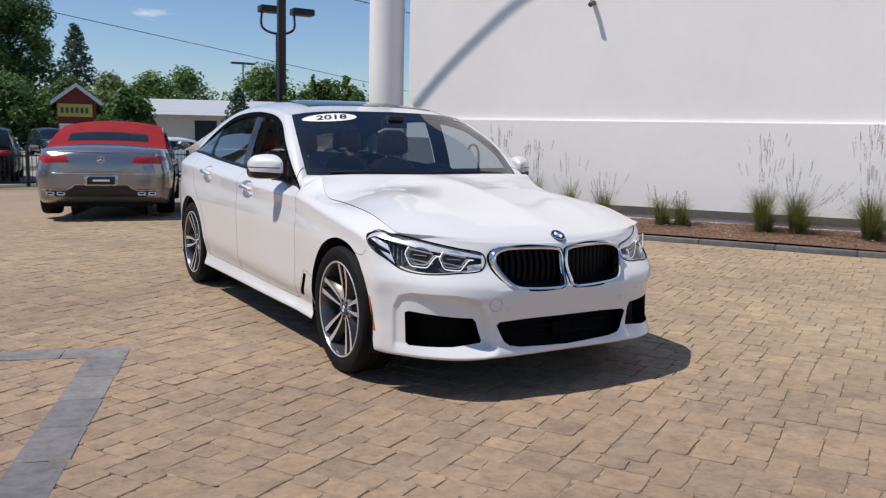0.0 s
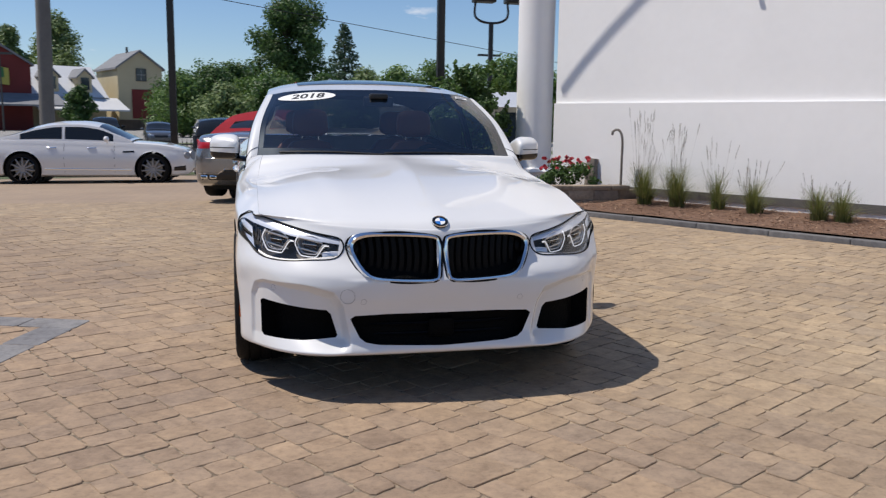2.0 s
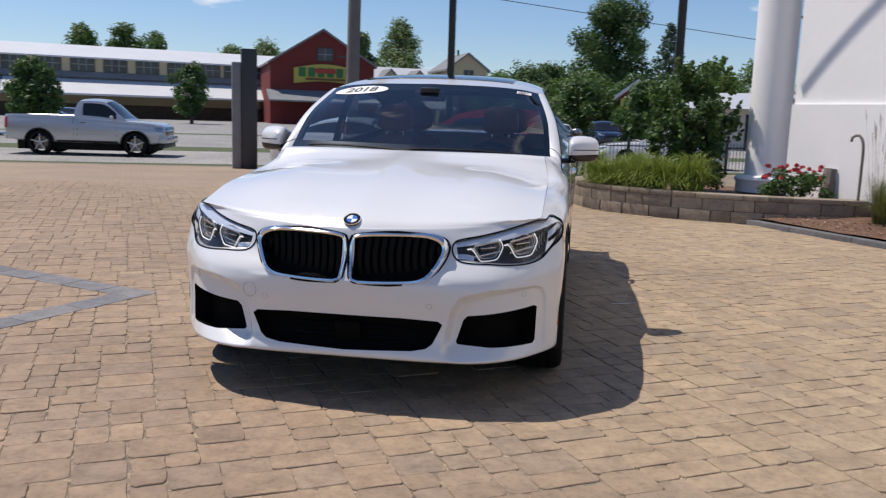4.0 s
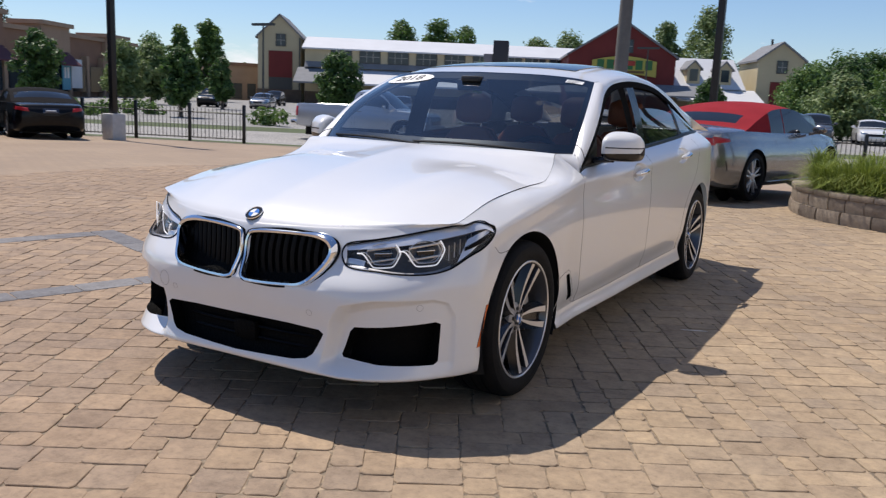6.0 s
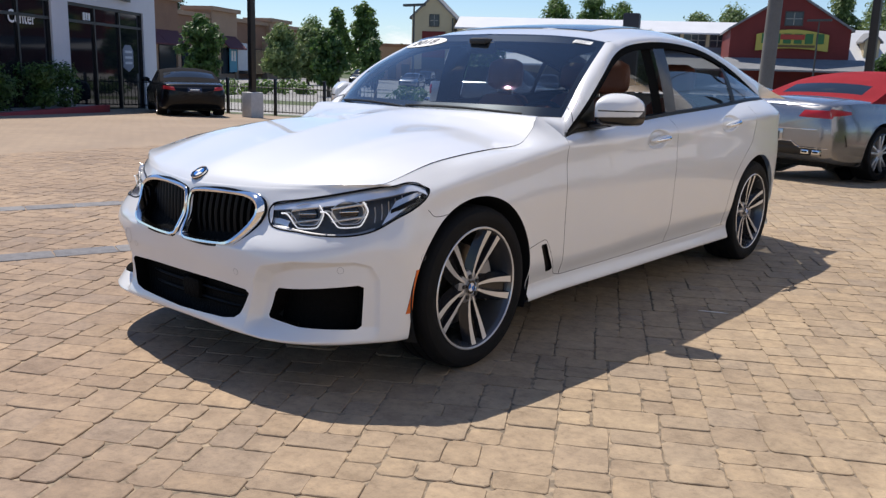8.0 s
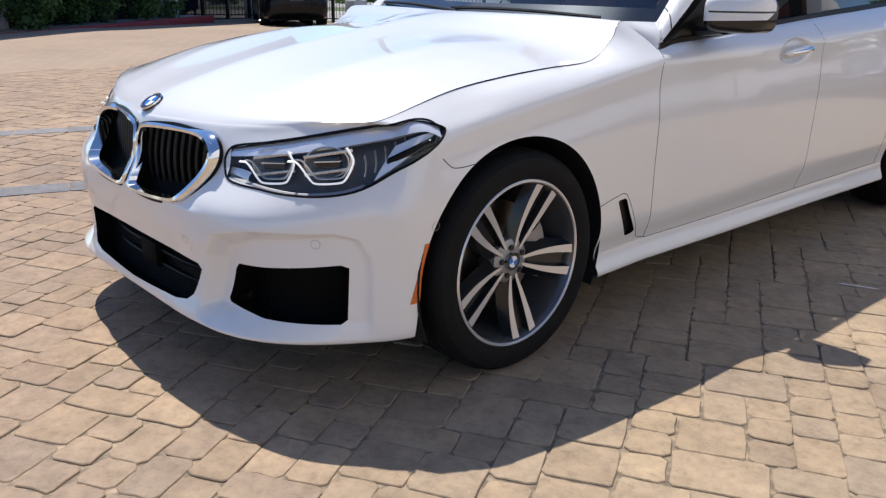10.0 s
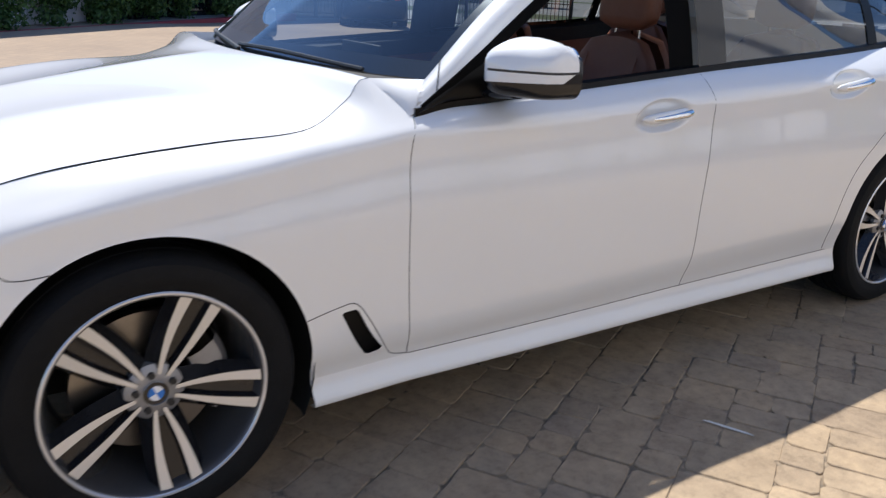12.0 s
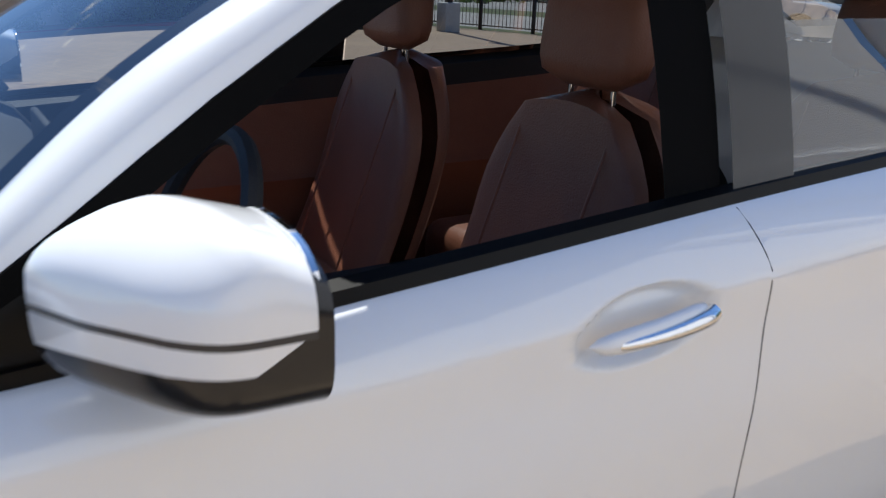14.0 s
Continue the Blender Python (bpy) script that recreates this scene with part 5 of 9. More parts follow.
def sculpt(P):
    """Sinks the side panels of the bumper and raises the ledge under the grille."""
    x, y, z = P[:, 0], P[:, 1], P[:, 2]
    front = (y < -0.25) & (z < 0.62)
    if not front.any():
        return P
    P = P.copy()
    q = np.stack([x, z], 1)[front]
    dist, ins = np.full(len(q), 9.0), np.zeros(len(q), bool)
    ring = np.vstack([RIDGE, RIDGE[:1]])
    for k in range(len(ring) - 1):
        a, c = ring[k], ring[k + 1]
        e = c - a
        if k < len(RIDGE) - 1:
            h = np.clip(((q - a) @ e) / (e @ e), 0, 1)
            dist = np.minimum(dist, np.linalg.norm(q - a - h[:, None] * e, axis=1))
        up = (a[1] > q[:, 1]) != (c[1] > q[:, 1])
        with np.errstate(divide="ignore", invalid="ignore"):
            ins ^= up & (q[:, 0] < e[0] * (q[:, 1] - a[1]) / (e[1] if e[1] else 1e-9) + a[0])
    yy = y[front]
    # a sloping ledge leads from the intake's floor out to the lip
    deep = np.interp(q[:, 0], [0.50, 0.80], [0.056, 0.014])
    d = np.where(ins, np.minimum(dist * 1.15, deep), 0) * np.clip((q[:, 1] - 0.228) / 0.045, 0, 1) * step((-0.36 - yy) / 0.2)
    lip = 0.006 * step((0.558 - q[:, 1]) / 0.014) * step((q[:, 1] - 0.40) / 0.13) * step((0.47 - q[:, 0]) / 0.10)
    P[front, 0] -= 0.35 * d
    P[front, 1] += 0.94 * d - lip
    P[front, 2] -= 0.004 * step((q[:, 0] - 0.42) / 0.10) * step((0.265 - q[:, 1]) / 0.04) * step((-0.30 - yy) / 0.2)
    return P


def skin(uv):
    """The body's outer skin: u along the stations, v up the rails."""
    uv = np.atleast_2d(np.asarray(uv, float))
    rows = cubic(CAGE, _SL, np.clip(uv[:, 0], 0, NU))                 # n x rails x 3
    rows = rows.transpose(1, 0, 2)
    m = slopes(rows)
    v = np.clip(uv[:, 1], -0.4, NV)
    i = np.clip(np.floor(v).astype(int), 0, NV - 1)
    f = (v - i)[:, None]
    n = np.arange(len(uv))
    a, b, p, q = rows[i, n], rows[i + 1, n], m[i, n], m[i + 1, n]
    return sculpt((2 * f**3 - 3 * f**2 + 1) * a + (f**3 - 2 * f**2 + f) * p + (-2 * f**3 + 3 * f**2) * b + (f**3 - f**2) * q)


_U, _V = np.meshgrid(np.linspace(0, NU, NU * 8 + 1), np.linspace(0, NV, NV * 8 + 1), indexing="ij")
_UV = np.stack([_U.ravel(), _V.ravel()], 1)
_PT = skin(_UV)


def uv_of(p, wts=(1, 1, 1), u0=0, u1=99):
    """The skin's parameters nearest to a point."""
    ok = (_UV[:, 0] >= u0) & (_UV[:, 0] <= u1)
    p, wts = np.array(p, float), np.array(wts, float)
    best = _UV[ok][np.argmin((((_PT[ok] - p) * wts) ** 2).sum(1))]
    h = 0.06
    for _ in range(14):
        c = best + h * np.array([(a, b) for a in (-1, 0, 1) for b in (-1, 0, 1)])
        c[:, 0], c[:, 1] = np.clip(c[:, 0], 0, NU), np.clip(c[:, 1], 0, NV)
        best = c[np.argmin((((skin(c) - p) * wts) ** 2).sum(1))]
        h *= 0.72
    return best


def inside(p, poly):
    x, y = p
    r = False
    for i in range(len(poly)):
        (x0, y0), (x1, y1) = poly[i - 1], poly[i]
        if (y0 > y) != (y1 > y) and x < (x1 - x0) * (y - y0) / (y1 - y0) + x0:
            r = not r
    return r


def flat_grid(u0, u1, v0, v1, nu, nv):
    U, V = np.linspace(u0, u1, nu + 1), np.linspace(v0, v1, nv + 1)
    return sheet(np.stack([*np.meshgrid(U, V, indexing="ij"), np.zeros((nu + 1, nv + 1))], 2))


def cut(b, poly):
    """Cuts a polygon out of a flat sheet; returns the piece."""
    poly = [tuple(map(float, p)) for p in poly]
    lo, hi = np.min(poly, 0) - 0.25, np.max(poly, 0) + 0.25
    for i in range(len(poly)):
        p, q = Vector((*poly[i - 1], 0)), Vector((*poly[i], 0))
        d = q - p
        if d.length < 1e-6:
            continue
        a, c = np.minimum(p, q) - 0.2, np.maximum(p, q) + 0.2
        fs = [f for f in b.faces if all(a[k] <= f.calc_center_median()[k] <= c[k] for k in (0, 1))]
        g = list({e for f in fs for e in f.edges} | {v for f in fs for v in f.verts}) + fs
        bmesh.ops.bisect_plane(b, geom=g, plane_co=p, plane_no=Vector((-d.y, d.x, 0)).normalized(), dist=1e-5)
    ins = [f for f in b.faces if lo[0] < f.calc_center_median().x < hi[0] and lo[1] < f.calc_center_median().y < hi[1] and inside(f.calc_center_median()[:2], poly)]
    return ins


def lift(b, faces):
    """Takes faces out of b into a bmesh of their own."""
    n = bmesh.new()
    vm = {}
    for f in faces:
        vs = []
        for v in f.verts:
            if v not in vm:
                vm[v] = n.verts.new(v.co)
            vs.append(vm[v])
        n.faces.new(vs)
    bmesh.ops.delete(b, geom=list(faces), context="FACES")
    return n


def onto(b, off=0.0):
    """Carries a flat sheet of parameters onto the skin, off metres outwards."""
    b.verts.ensure_lookup_table()
    uv = np.array([v.co[:2] for v in b.verts])
    P = skin(uv)
    if off:
        e = 0.01
        lo_u, hi_u = np.clip(uv - [e, 0], 0, None), uv + [e, 0]
        lo_v, hi_v = uv - [0, e], uv + [0, e]
        lo_v[:, 1], hi_v[:, 1] = np.clip(lo_v[:, 1], 0, NV), np.clip(hi_v[:, 1], 0, NV)
        n = np.cross(skin(hi_u) - skin(lo_u), skin(hi_v) - skin(lo_v))
        n /= np.linalg.norm(n, axis=1)[:, None] + 1e-12
        P = P + n * off
    for v, p in zip(b.verts, P):
        v.co = p
    return b


def mirrored(b):
    c = b.copy()
    for v in c.verts:
        v.co.x = -v.co.x
    bmesh.ops.reverse_faces(c, faces=c.faces[:])
    return c


def both(b):
    c = mirrored(b)
    join(b, c)
    bmesh.ops.remove_doubles(b, verts=[v for v in b.verts if abs(v.co.x) < 1e-3], dist=5e-4)
    return b


def rim_walls(poly, o0, o1, step=0.12):
    """A wall along the rim of an opening of the skin, from o0 to o1 off it."""
    P = []
    for i in range(len(poly)):
        p, q = np.array(poly[i - 1]), np.array(poly[i])
        n = max(1, int(np.linalg.norm(q - p) / step))
        P += [p + (q - p) * k / n for k in range(n)]
    P.append(P[0])
    rows = []
    for o in (o0, o1):
        t = bmesh.new()
        for p in P:
            t.verts.new((p[0], p[1], 0))
        onto(t, o)
        t.verts.ensure_lookup_table()
        rows.append([tuple(v.co) for v in t.verts])
        t.free()
    return sheet(rows)


car = thing("car", "white five-door fastback car parked on tan pavers, front windows down", "car")
body = flat_grid(0, NU, 0, NV, NU * 6, NV * 5)

# openings, as points on the skin
def circle_hole(cy, cz, r, u0, u1, n=36):
    pts = []
    for k in range(n + 1):
        a = math.pi * k / n
        y, z = cy - r * math.cos(a), cz + r * math.sin(a)
        pts.append(uv_of((0.93, y, z), (0.05, 1, 1), u0, u1))
    a, b = uv_of((0.9, cy - r * 1.03, 0.2), (0.05, 1, 1), u0, u1), uv_of((0.9, cy + r * 1.03, 0.2), (0.05, 1, 1), u0, u1)
    pts[0], pts[-1] = pts[0], pts[-1]
    return [(a[0], -0.3), (a[0], a[1])] + pts + [(b[0], b[1]), (b[0], -0.3)]


ARCH_F = circle_hole(0.0, 0.352, 0.384, 4, 12)
ARCH_R = circle_hole(3.07, 0.355, 0.386, 13, 20)
GRILLE = [uv_of((x, -0.76, z), (1, 0.2, 1), 0, 5) for x, z in ((0.026, 0.722), (0.10, 0.734), (0.31, 0.736), (0.375, 0.724), (0.402, 0.698), (0.394, 0.655), (0.362, 0.598), (0.322, 0.565), (0.265, 0.552), (0.05, 0.546), (0.026, 0.56))]
INTAKE = [(0.0, uv_of((0, -0.8, 0.392), (1, 0.2, 1), 0, 1)[1])] + [uv_of((x, -0.8, z), (1, 0.2, 1), 0, 5) for x, z in ((0.25, 0.393), (0.398, 0.388), (0.418, 0.374), (0.378, 0.290), (0.352, 0.270), (0.29, 0.258), (0.12, 0.250))] + [(0.0, uv_of((0, -0.8, 0.246), (1, 0.2, 1), 0, 1)[1])]
SIDE_IN = [uv_of((x, -0.74 + 0.5 * max(0.0, x - 0.5), z), (1, 0.15, 1), 1, 6.2) for x, z in ((0.498, 0.385), (0.516, 0.404), (0.66, 0.420), (0.790, 0.437), (0.803, 0.428), (0.800, 0.280), (0.790, 0.267), (0.62, 0.268), (0.478, 0.281), (0.470, 0.292))]
LAMP = [(a, min(c, 8.86)) for a, c in [uv_of(p) for p in ((0.462, -0.705, 0.632), (0.452, -0.700, 0.722), (0.56, -0.650, 0.748), (0.68, -0.565, 0.776), (0.785, -0.435, 0.800), (0.825, -0.37, 0.803), (0.856, -0.30, 0.782), (0.864, -0.283, 0.766),
                          (0.868, -0.33, 0.738), (0.858, -0.43, 0.688), (0.83, -0.52, 0.652), (0.78, -0.575, 0.630), (0.70, -0.63, 0.615), (0.60, -0.675, 0.614))]]
VENT = [uv_of(p) for p in ((0.92, 0.466, 0.462), (0.92, 0.474, 0.468), (0.92, 0.506, 0.469), (0.92, 0.516, 0.462), (0.92, 0.596, 0.330), (0.915, 0.588, 0.320), (0.915, 0.556, 0.315), (0.915, 0.544, 0.320))]
REFL = [uv_of(p) for p in ((0.905, -0.375, 0.485), (0.905, -0.352, 0.487), (0.895, -0.388, 0.318), (0.895, -0.417, 0.316))]
# door handles sit in shallow dishes
HANDLES = ((1.585, 0.903, 0.012), (2.562, 0.962, 0.02))
for hy, hz, _ in HANDLES:
    c = uv_of((0.93, hy, hz), (0.05, 1, 1), 11, 18)
    fs = [f for f in body.faces if abs(f.calc_center_median().x - c[0]) < 0.42 and abs(f.calc_center_median().y - c[1]) < 1.1]
    bmesh.ops.subdivide_edges(body, edges=list({e for f in fs for e in f.edges}), cuts=6, use_grid_fill=True)


def dish(b):
    for v in b.verts:
        for hy, hz, tilt in HANDLES:
            r = ((v.co.y - hy) / 0.125) ** 2 + ((v.co.z - hz - tilt / 0.2 * (v.co.y - hy)) / 0.05) ** 2
            if r < 1 and v.co.z > 0.6:
                v.co.x -= 0.021 * min(1.0, (1 - r) * 2.2) ** 0.8


fs = [f for f in body.faces if 1.4 < f.calc_center_median().x < 6.6 and 0.7 < f.calc_center_median().y < 5.6]
bmesh.ops.subdivide_edges(body, edges=list({e for f in fs for e in f.edges}), cuts=2, use_grid_fill=True)
pieces = {}
cut(body, [uv_of((x, -0.78 + 0.8 * max(0.0, x - 0.55), z), (1, 0.15, 1), 1, 6.2) for x, z in ((0.843, 0.225), (0.843, 0.455), (0.826, 0.512), (0.79, 0.53), (0.61, 0.525), (0.485, 0.495), (0.447, 0.43), (0.418, 0.29), (0.414, 0.225))])
for key, poly in (("arch_f", ARCH_F), ("arch_r", ARCH_R), ("grille", GRILLE), ("intake", INTAKE), ("side", SIDE_IN), ("lamp", LAMP), ("vent", VENT), ("refl", REFL)):
    pieces[key] = lift(body, cut(body, poly))
for key in ("arch_f", "arch_r"):
    pieces[key].free()

# panels: the faces of the skin, panel by panel
S_DOOR1, S_DOOR2, S_BPOST = 0.684, 1.815, len(FRAC) + 7
U_D1, U_D2 = len(FRAC) + 5, len(FRAC) + 8


def rear_edge(z):
    """The y of the rear door's back edge at a height."""
    if z < 0.72:
        return 3.07 - math.sqrt(max(0.47**2 - (z - 0.36) ** 2, 0.01))
    return float(np.interp(z, [0.72, 0.85, 1.06], [2.77, 2.93, 2.98]))


fc = [(f, f.calc_center_median()[:2]) for f in body.faces]
ctr = skin([c for _, c in fc])
panel = {}
for (f, (u, v)), (x, y, z) in zip(fc, ctr):
    if u < 6.0 and v < 9 and (z < 0.66 or y < -0.42) or (y < 0.3 and z < 0.64):
        k = "front_bumper"
    elif v < 2 and 0.3 < y < 2.75:
        k = "sill"
    elif u < U_D1:
        k = "fender"
    elif u < U_D2:
        k = "front_door"
    elif y < rear_edge(z):
        k = "rear_door"
    else:
        k = "rear_quarter"
    panel.setdefault(k, []).append(f)
skins = {k: lift(body, fs) for k, fs in panel.items()}
body.free()
whole = bmesh.new()
for b in skins.values():
    onto(b)
    dish(b)
    join(whole, b.copy())
TREE = BVHTree.FromBMesh(whole)
whole.free()
DOORS = {}
for k, b in skins.items():
    if k in ("front_bumper", "rear_quarter"):
        part("rear_body" if k == "rear_quarter" else k, both(b), WHITE_PAINT, car, angle=1.2)
    else:
        m = mirrored(b)
        DOORS[k, 1] = part(k, b, WHITE_PAINT, car, angle=1.2)
        DOORS[k, -1] = part(k, m, WHITE_PAINT, car, angle=1.2)


def seam(pts, n=40, r=0.0022, side=1, axis=None):
    """A dark joint along points laid onto the skin."""
    out = []
    for p in smooth_line(pts, n):
        p = Vector(p)
        if axis is not None:
            h = TREE.ray_cast(p + axis * 0.5, -axis, 2.0)
        else:
            h = TREE.find_nearest(p)
        if h[0] is None:
            continue
        q = h[0] - h[1] * 0.0006
        out.append((q.x * side, q.y, q.z))
    return tube(out, r, 5)


AX = Vector((1, 0, 0))
JOINTS = {
    "front_door": [[(0.9, 0.70, 0.955), (0.9, 0.674, 0.88), (0.9, 0.666, 0.72), (0.9, 0.672, 0.45), (0.9, 0.685, 0.29)], [(0.9, 0.69, 0.288), (0.9, 1.2, 0.290), (0.9, 1.8, 0.297)]],
    "rear_door": [[(0.9, 1.815, 1.015), (0.9, 1.82, 0.9), (0.9, 1.805, 0.65), (0.9, 1.80, 0.42), (0.9, 1.785, 0.297)], [(0.9, 1.8, 0.297), (0.9, 2.2, 0.30), (0.9, 2.62, 0.305)],
                  [(0.9, 2.99, 1.06), (0.9, 2.94, 0.86), (0.9, 2.80, 0.74), (0.9, 2.68, 0.62), (0.9, 2.61, 0.45), (0.9, 2.60, 0.31)]],
    "fender": [[(0.9, -0.31, 0.71), (0.9, -0.27, 0.68), (0.9, -0.16, 0.685)], [(0.93, 0.365, 0.464), (0.93, 0.43, 0.479), (0.93, 0.487, 0.489)], [(0.93, 0.487, 0.489), (0.93, 0.508, 0.484), (0.93, 0.532, 0.458), (0.93, 0.612, 0.326), (0.93, 0.634, 0.302), (0.93, 0.688, 0.289)]],
}
for key, lines in JOINTS.items():
    for s in (1, -1):
        for l in lines:
            part("panel_joint", seam(l, 40, 0.0016, s, AX), GAP, DOORS[key, s], "thin dark gap between body panels")

# ---- bonnet ----
def coons(bottom, top, left, right):
    """A patch between four boundary lines (bottom, top: n points; left, right: m points)."""
    B, T, L, R = (np.asarray(a, float) for a in (bottom, top, left, right))
    n, m = len(B), len(L)
    u, v = np.linspace(0, 1, n)[None, :, None], np.linspace(0, 1, m)[:, None, None]
    P = (1 - v) * B[None] + v * T[None] + (1 - u) * L[:, None] + u * R[:, None]
    P -= (1 - u) * (1 - v) * B[0] + u * (1 - v) * B[-1] + (1 - u) * v * T[0] + u * v * T[-1]
    return P


U_HOOD = U_D1 + 0.0
N_H, M_H = 29, 49
_front = smooth_line(skin(np.stack([np.linspace(0, 5.2, 40), np.full(40, 9.0)], 1)), N_H)
_side = smooth_line(skin(np.stack([np.linspace(5.2, U_HOOD, 60), np.full(60, 9.0)], 1)), M_H)
_mid = smooth_line([(0, *_front[0][1:]), (0, -0.715, 0.790), (0, -0.60, 0.838), (0, -0.30, 0.912), (0, 0.05, 0.975), (0, 0.32, 1.018), (0, 0.52, 1.043)], M_H)
_rear = smooth_line([_mid[-1], (0.30, 0.535, 1.045), (0.58, 0.585, 1.043), _side[-1]], N_H)
HOOD = coons(_front, _rear, _mid, _side)
for i in range(M_H):
    for j in range(N_H):
        c, v = j / (N_H - 1), i / (M_H - 1)
        edge = 0.50 + 0.22 * v
        t = np.clip((edge + 0.07 - c) / 0.14, 0, 1)
        HOOD[i, j, 2] += 0.008 * (t * t * (3 - 2 * t)) * math.sin(math.pi * min(v * 1.06, 1.0)) ** 1.2
        HOOD[i, j, 2] += 0.008 * math.sin(math.pi * v) * math.sin(math.pi * c) ** 2
        HOOD[i, j, 2] += 0.024 * math.sin(math.pi * min(v * 1.02, 1.0)) ** 1.1 * math.exp(-((c - 0.68) / 0.24) ** 2)
hb = both(sheet(HOOD))
for f in hb.faces:
    f.normal_update()
hood = part("bonnet", hb, WHITE_PAINT, car, angle=1.2)
if sum(p.normal.z for p in hood.data.polygons) < 0:
    hood.data.flip_normals()
for s in (1, -1):
    part("panel_joint", tube([(p[0] * s, p[1], p[2] + 0.0003) for p in _side[1:]], 0.0008, 5), GAP, hood, "thin dark gap beside the bonnet")

# ---- windscreen, pillars, roof ----
def smooth_fun(tab):
    """x and z of a line along y, smoothly."""
    T = np.array(tab, float)
    L = smooth_line(np.stack([T[:, 1], T[:, 0], T[:, 2]], 1), 120)
    return lambda y: np.array([np.interp(y, L[:, 1], L[:, 0]), y, np.interp(y, L[:, 1], L[:, 2])])


WS_B = smooth_line([(0, 0.56, 1.034), (0.42, 0.625, 1.034), (0.66, 0.70, 1.032), (0.79, 0.775, 1.03)], 25)
WS_T = smooth_line([(0, 1.215, 1.447), (0.36, 1.245, 1.441), (0.57, 1.295, 1.427), (0.675, 1.345, 1.408)], 25)
WS_L = smooth_line([WS_B[0], (0, 0.90, 1.262), WS_T[0]], 21)
WS_R = smooth_line([WS_B[-1], (0.755, 1.015, 1.232), WS_T[-1]], 21)
ROOF_C = smooth_fun([(1.215, 0, 1.447), (1.5, 0, 1.502), (2.0, 0, 1.54), (2.5, 0, 1.53), (3.0, 0, 1.465), (3.4, 0, 1.37), (3.8, 0, 1.23), (4.06, 0, 1.11)])
ROOF_E = smooth_fun([(1.33, 0.682, 1.402), (1.6, 0.668, 1.447), (2.0, 0.655, 1.474), (2.5, 0.645, 1.457), (3.0, 0.645, 1.380), (3.4, 0.668, 1.275), (3.8, 0.715, 1.165), (4.06, 0.75, 1.10)])
DLO = smooth_fun([(0.70, 0.862, 0.955), (0.90, 0.843, 1.088), (1.10, 0.808, 1.221), (1.35, 0.743, 1.350), (1.60, 0.708, 1.405), (2.0, 0.698, 1.432), (2.5, 0.690, 1.408), (2.9, 0.692, 1.335), (3.2, 0.708, 1.245), (3.43, 0.735, 1.15)])
_belt_pts = skin(np.stack([np.linspace(U_D1 + 0.6, NU - 4.0, 160), np.full(160, 9.0)], 1))
BELT = lambda y: np.array([np.interp(y, _belt_pts[:, 1], _belt_pts[:, 0]), y, np.interp(y, _belt_pts[:, 1], _belt_pts[:, 2])])

ws = coons(WS_B, WS_T, WS_L, WS_R)
screen = part("windscreen", both(sheet(ws)), GLASS_CLEAR, car, "dark reflecting windscreen")
screen.visible_shadow = False
frit = bmesh.new()
for r0, r1, c0, c1 in ((0, 2, 0, 24), (18, 20, 0, 24), (2, 18, 23, 24)):
    sheet(ws[r0:r1 + 1, c0:c1 + 1] - np.array([0, -0.003, 0.004]), frit)
part("screen_border", both(frit), TRIM_BLACK, car, "black printed border of the windscreen")

# A-pillar with its outer face, from the screen's edge to the side window
ap = []
for k, p in enumerate(WS_R):
    t = k / 20
    d = DLO(0.70 + t * 0.72)
    row = []
    for q in np.linspace(0, 1, 9):
        c = p + (d - p) * q
        c = c + np.array([0.5, -0.35, 0.55]) * 0.022 * math.sin(math.pi * q)
        row.append(c)
    ap.append(row)
pb = sheet(ap)
m = mirrored(pb)
for b in (pb, m):
    part("pillar", b, WHITE_PAINT, car, angle=1.2)
# roof skin
ROOF_Y = np.linspace(0, 1, 45)
rf = []
for k in ROOF_Y:
    yc, ye = 1.215 + (4.06 - 1.215) * k, 1.345 + (4.06 - 1.345) * k
    c, e = ROOF_C(yc), ROOF_E(ye)
    row = []
    for q in np.linspace(0, 1, 17):
        x = e[0] * q
        row.append((x, yc + (ye - yc) * q**2, c[2] + (e[2] - c[2]) * (0.35 * q**2 + 0.65 * q**5)))
    rf.append(row)
rf = np.array(rf)
rf[0, :, :] = [[np.interp(q, np.linspace(0, 1, 25), WS_T[:, a]) for a in range(3)] for q in np.linspace(0, 1, 17)]
K_GLASS = 29


def roof_shell(drop):
    """The roof round the opening of its glass panel."""
    b = bmesh.new()
    for piece in (rf[:4], rf[3:17, 12:], rf[16:K_GLASS]):
        sheet(piece - np.array([0, 0, drop]), b)
    bmesh.ops.remove_doubles(b, verts=b.verts[:], dist=1e-5)
    return both(b)


part("roof", roof_shell(0.0), WHITE_PAINT, car, angle=1.2)
part("rear_window", both(sheet(rf[K_GLASS - 1:43, :15])), GLASS_TINT, car, "sloping tinted rear window")
part("rear_pillar", both(sheet(rf[K_GLASS - 1:43, 14:])), WHITE_PAINT, car, angle=1.2)
part("tailgate_lip", both(sheet(rf[42:])), WHITE_PAINT, car, angle=1.2)
pano = rf[3:17, :13] + np.array([0, 0, 0.004])
part("glass_roof", both(sheet(pano)), glass("roof_glass", (0.10, 0.105, 0.11), base=0.09), car, "dark glass roof panel")
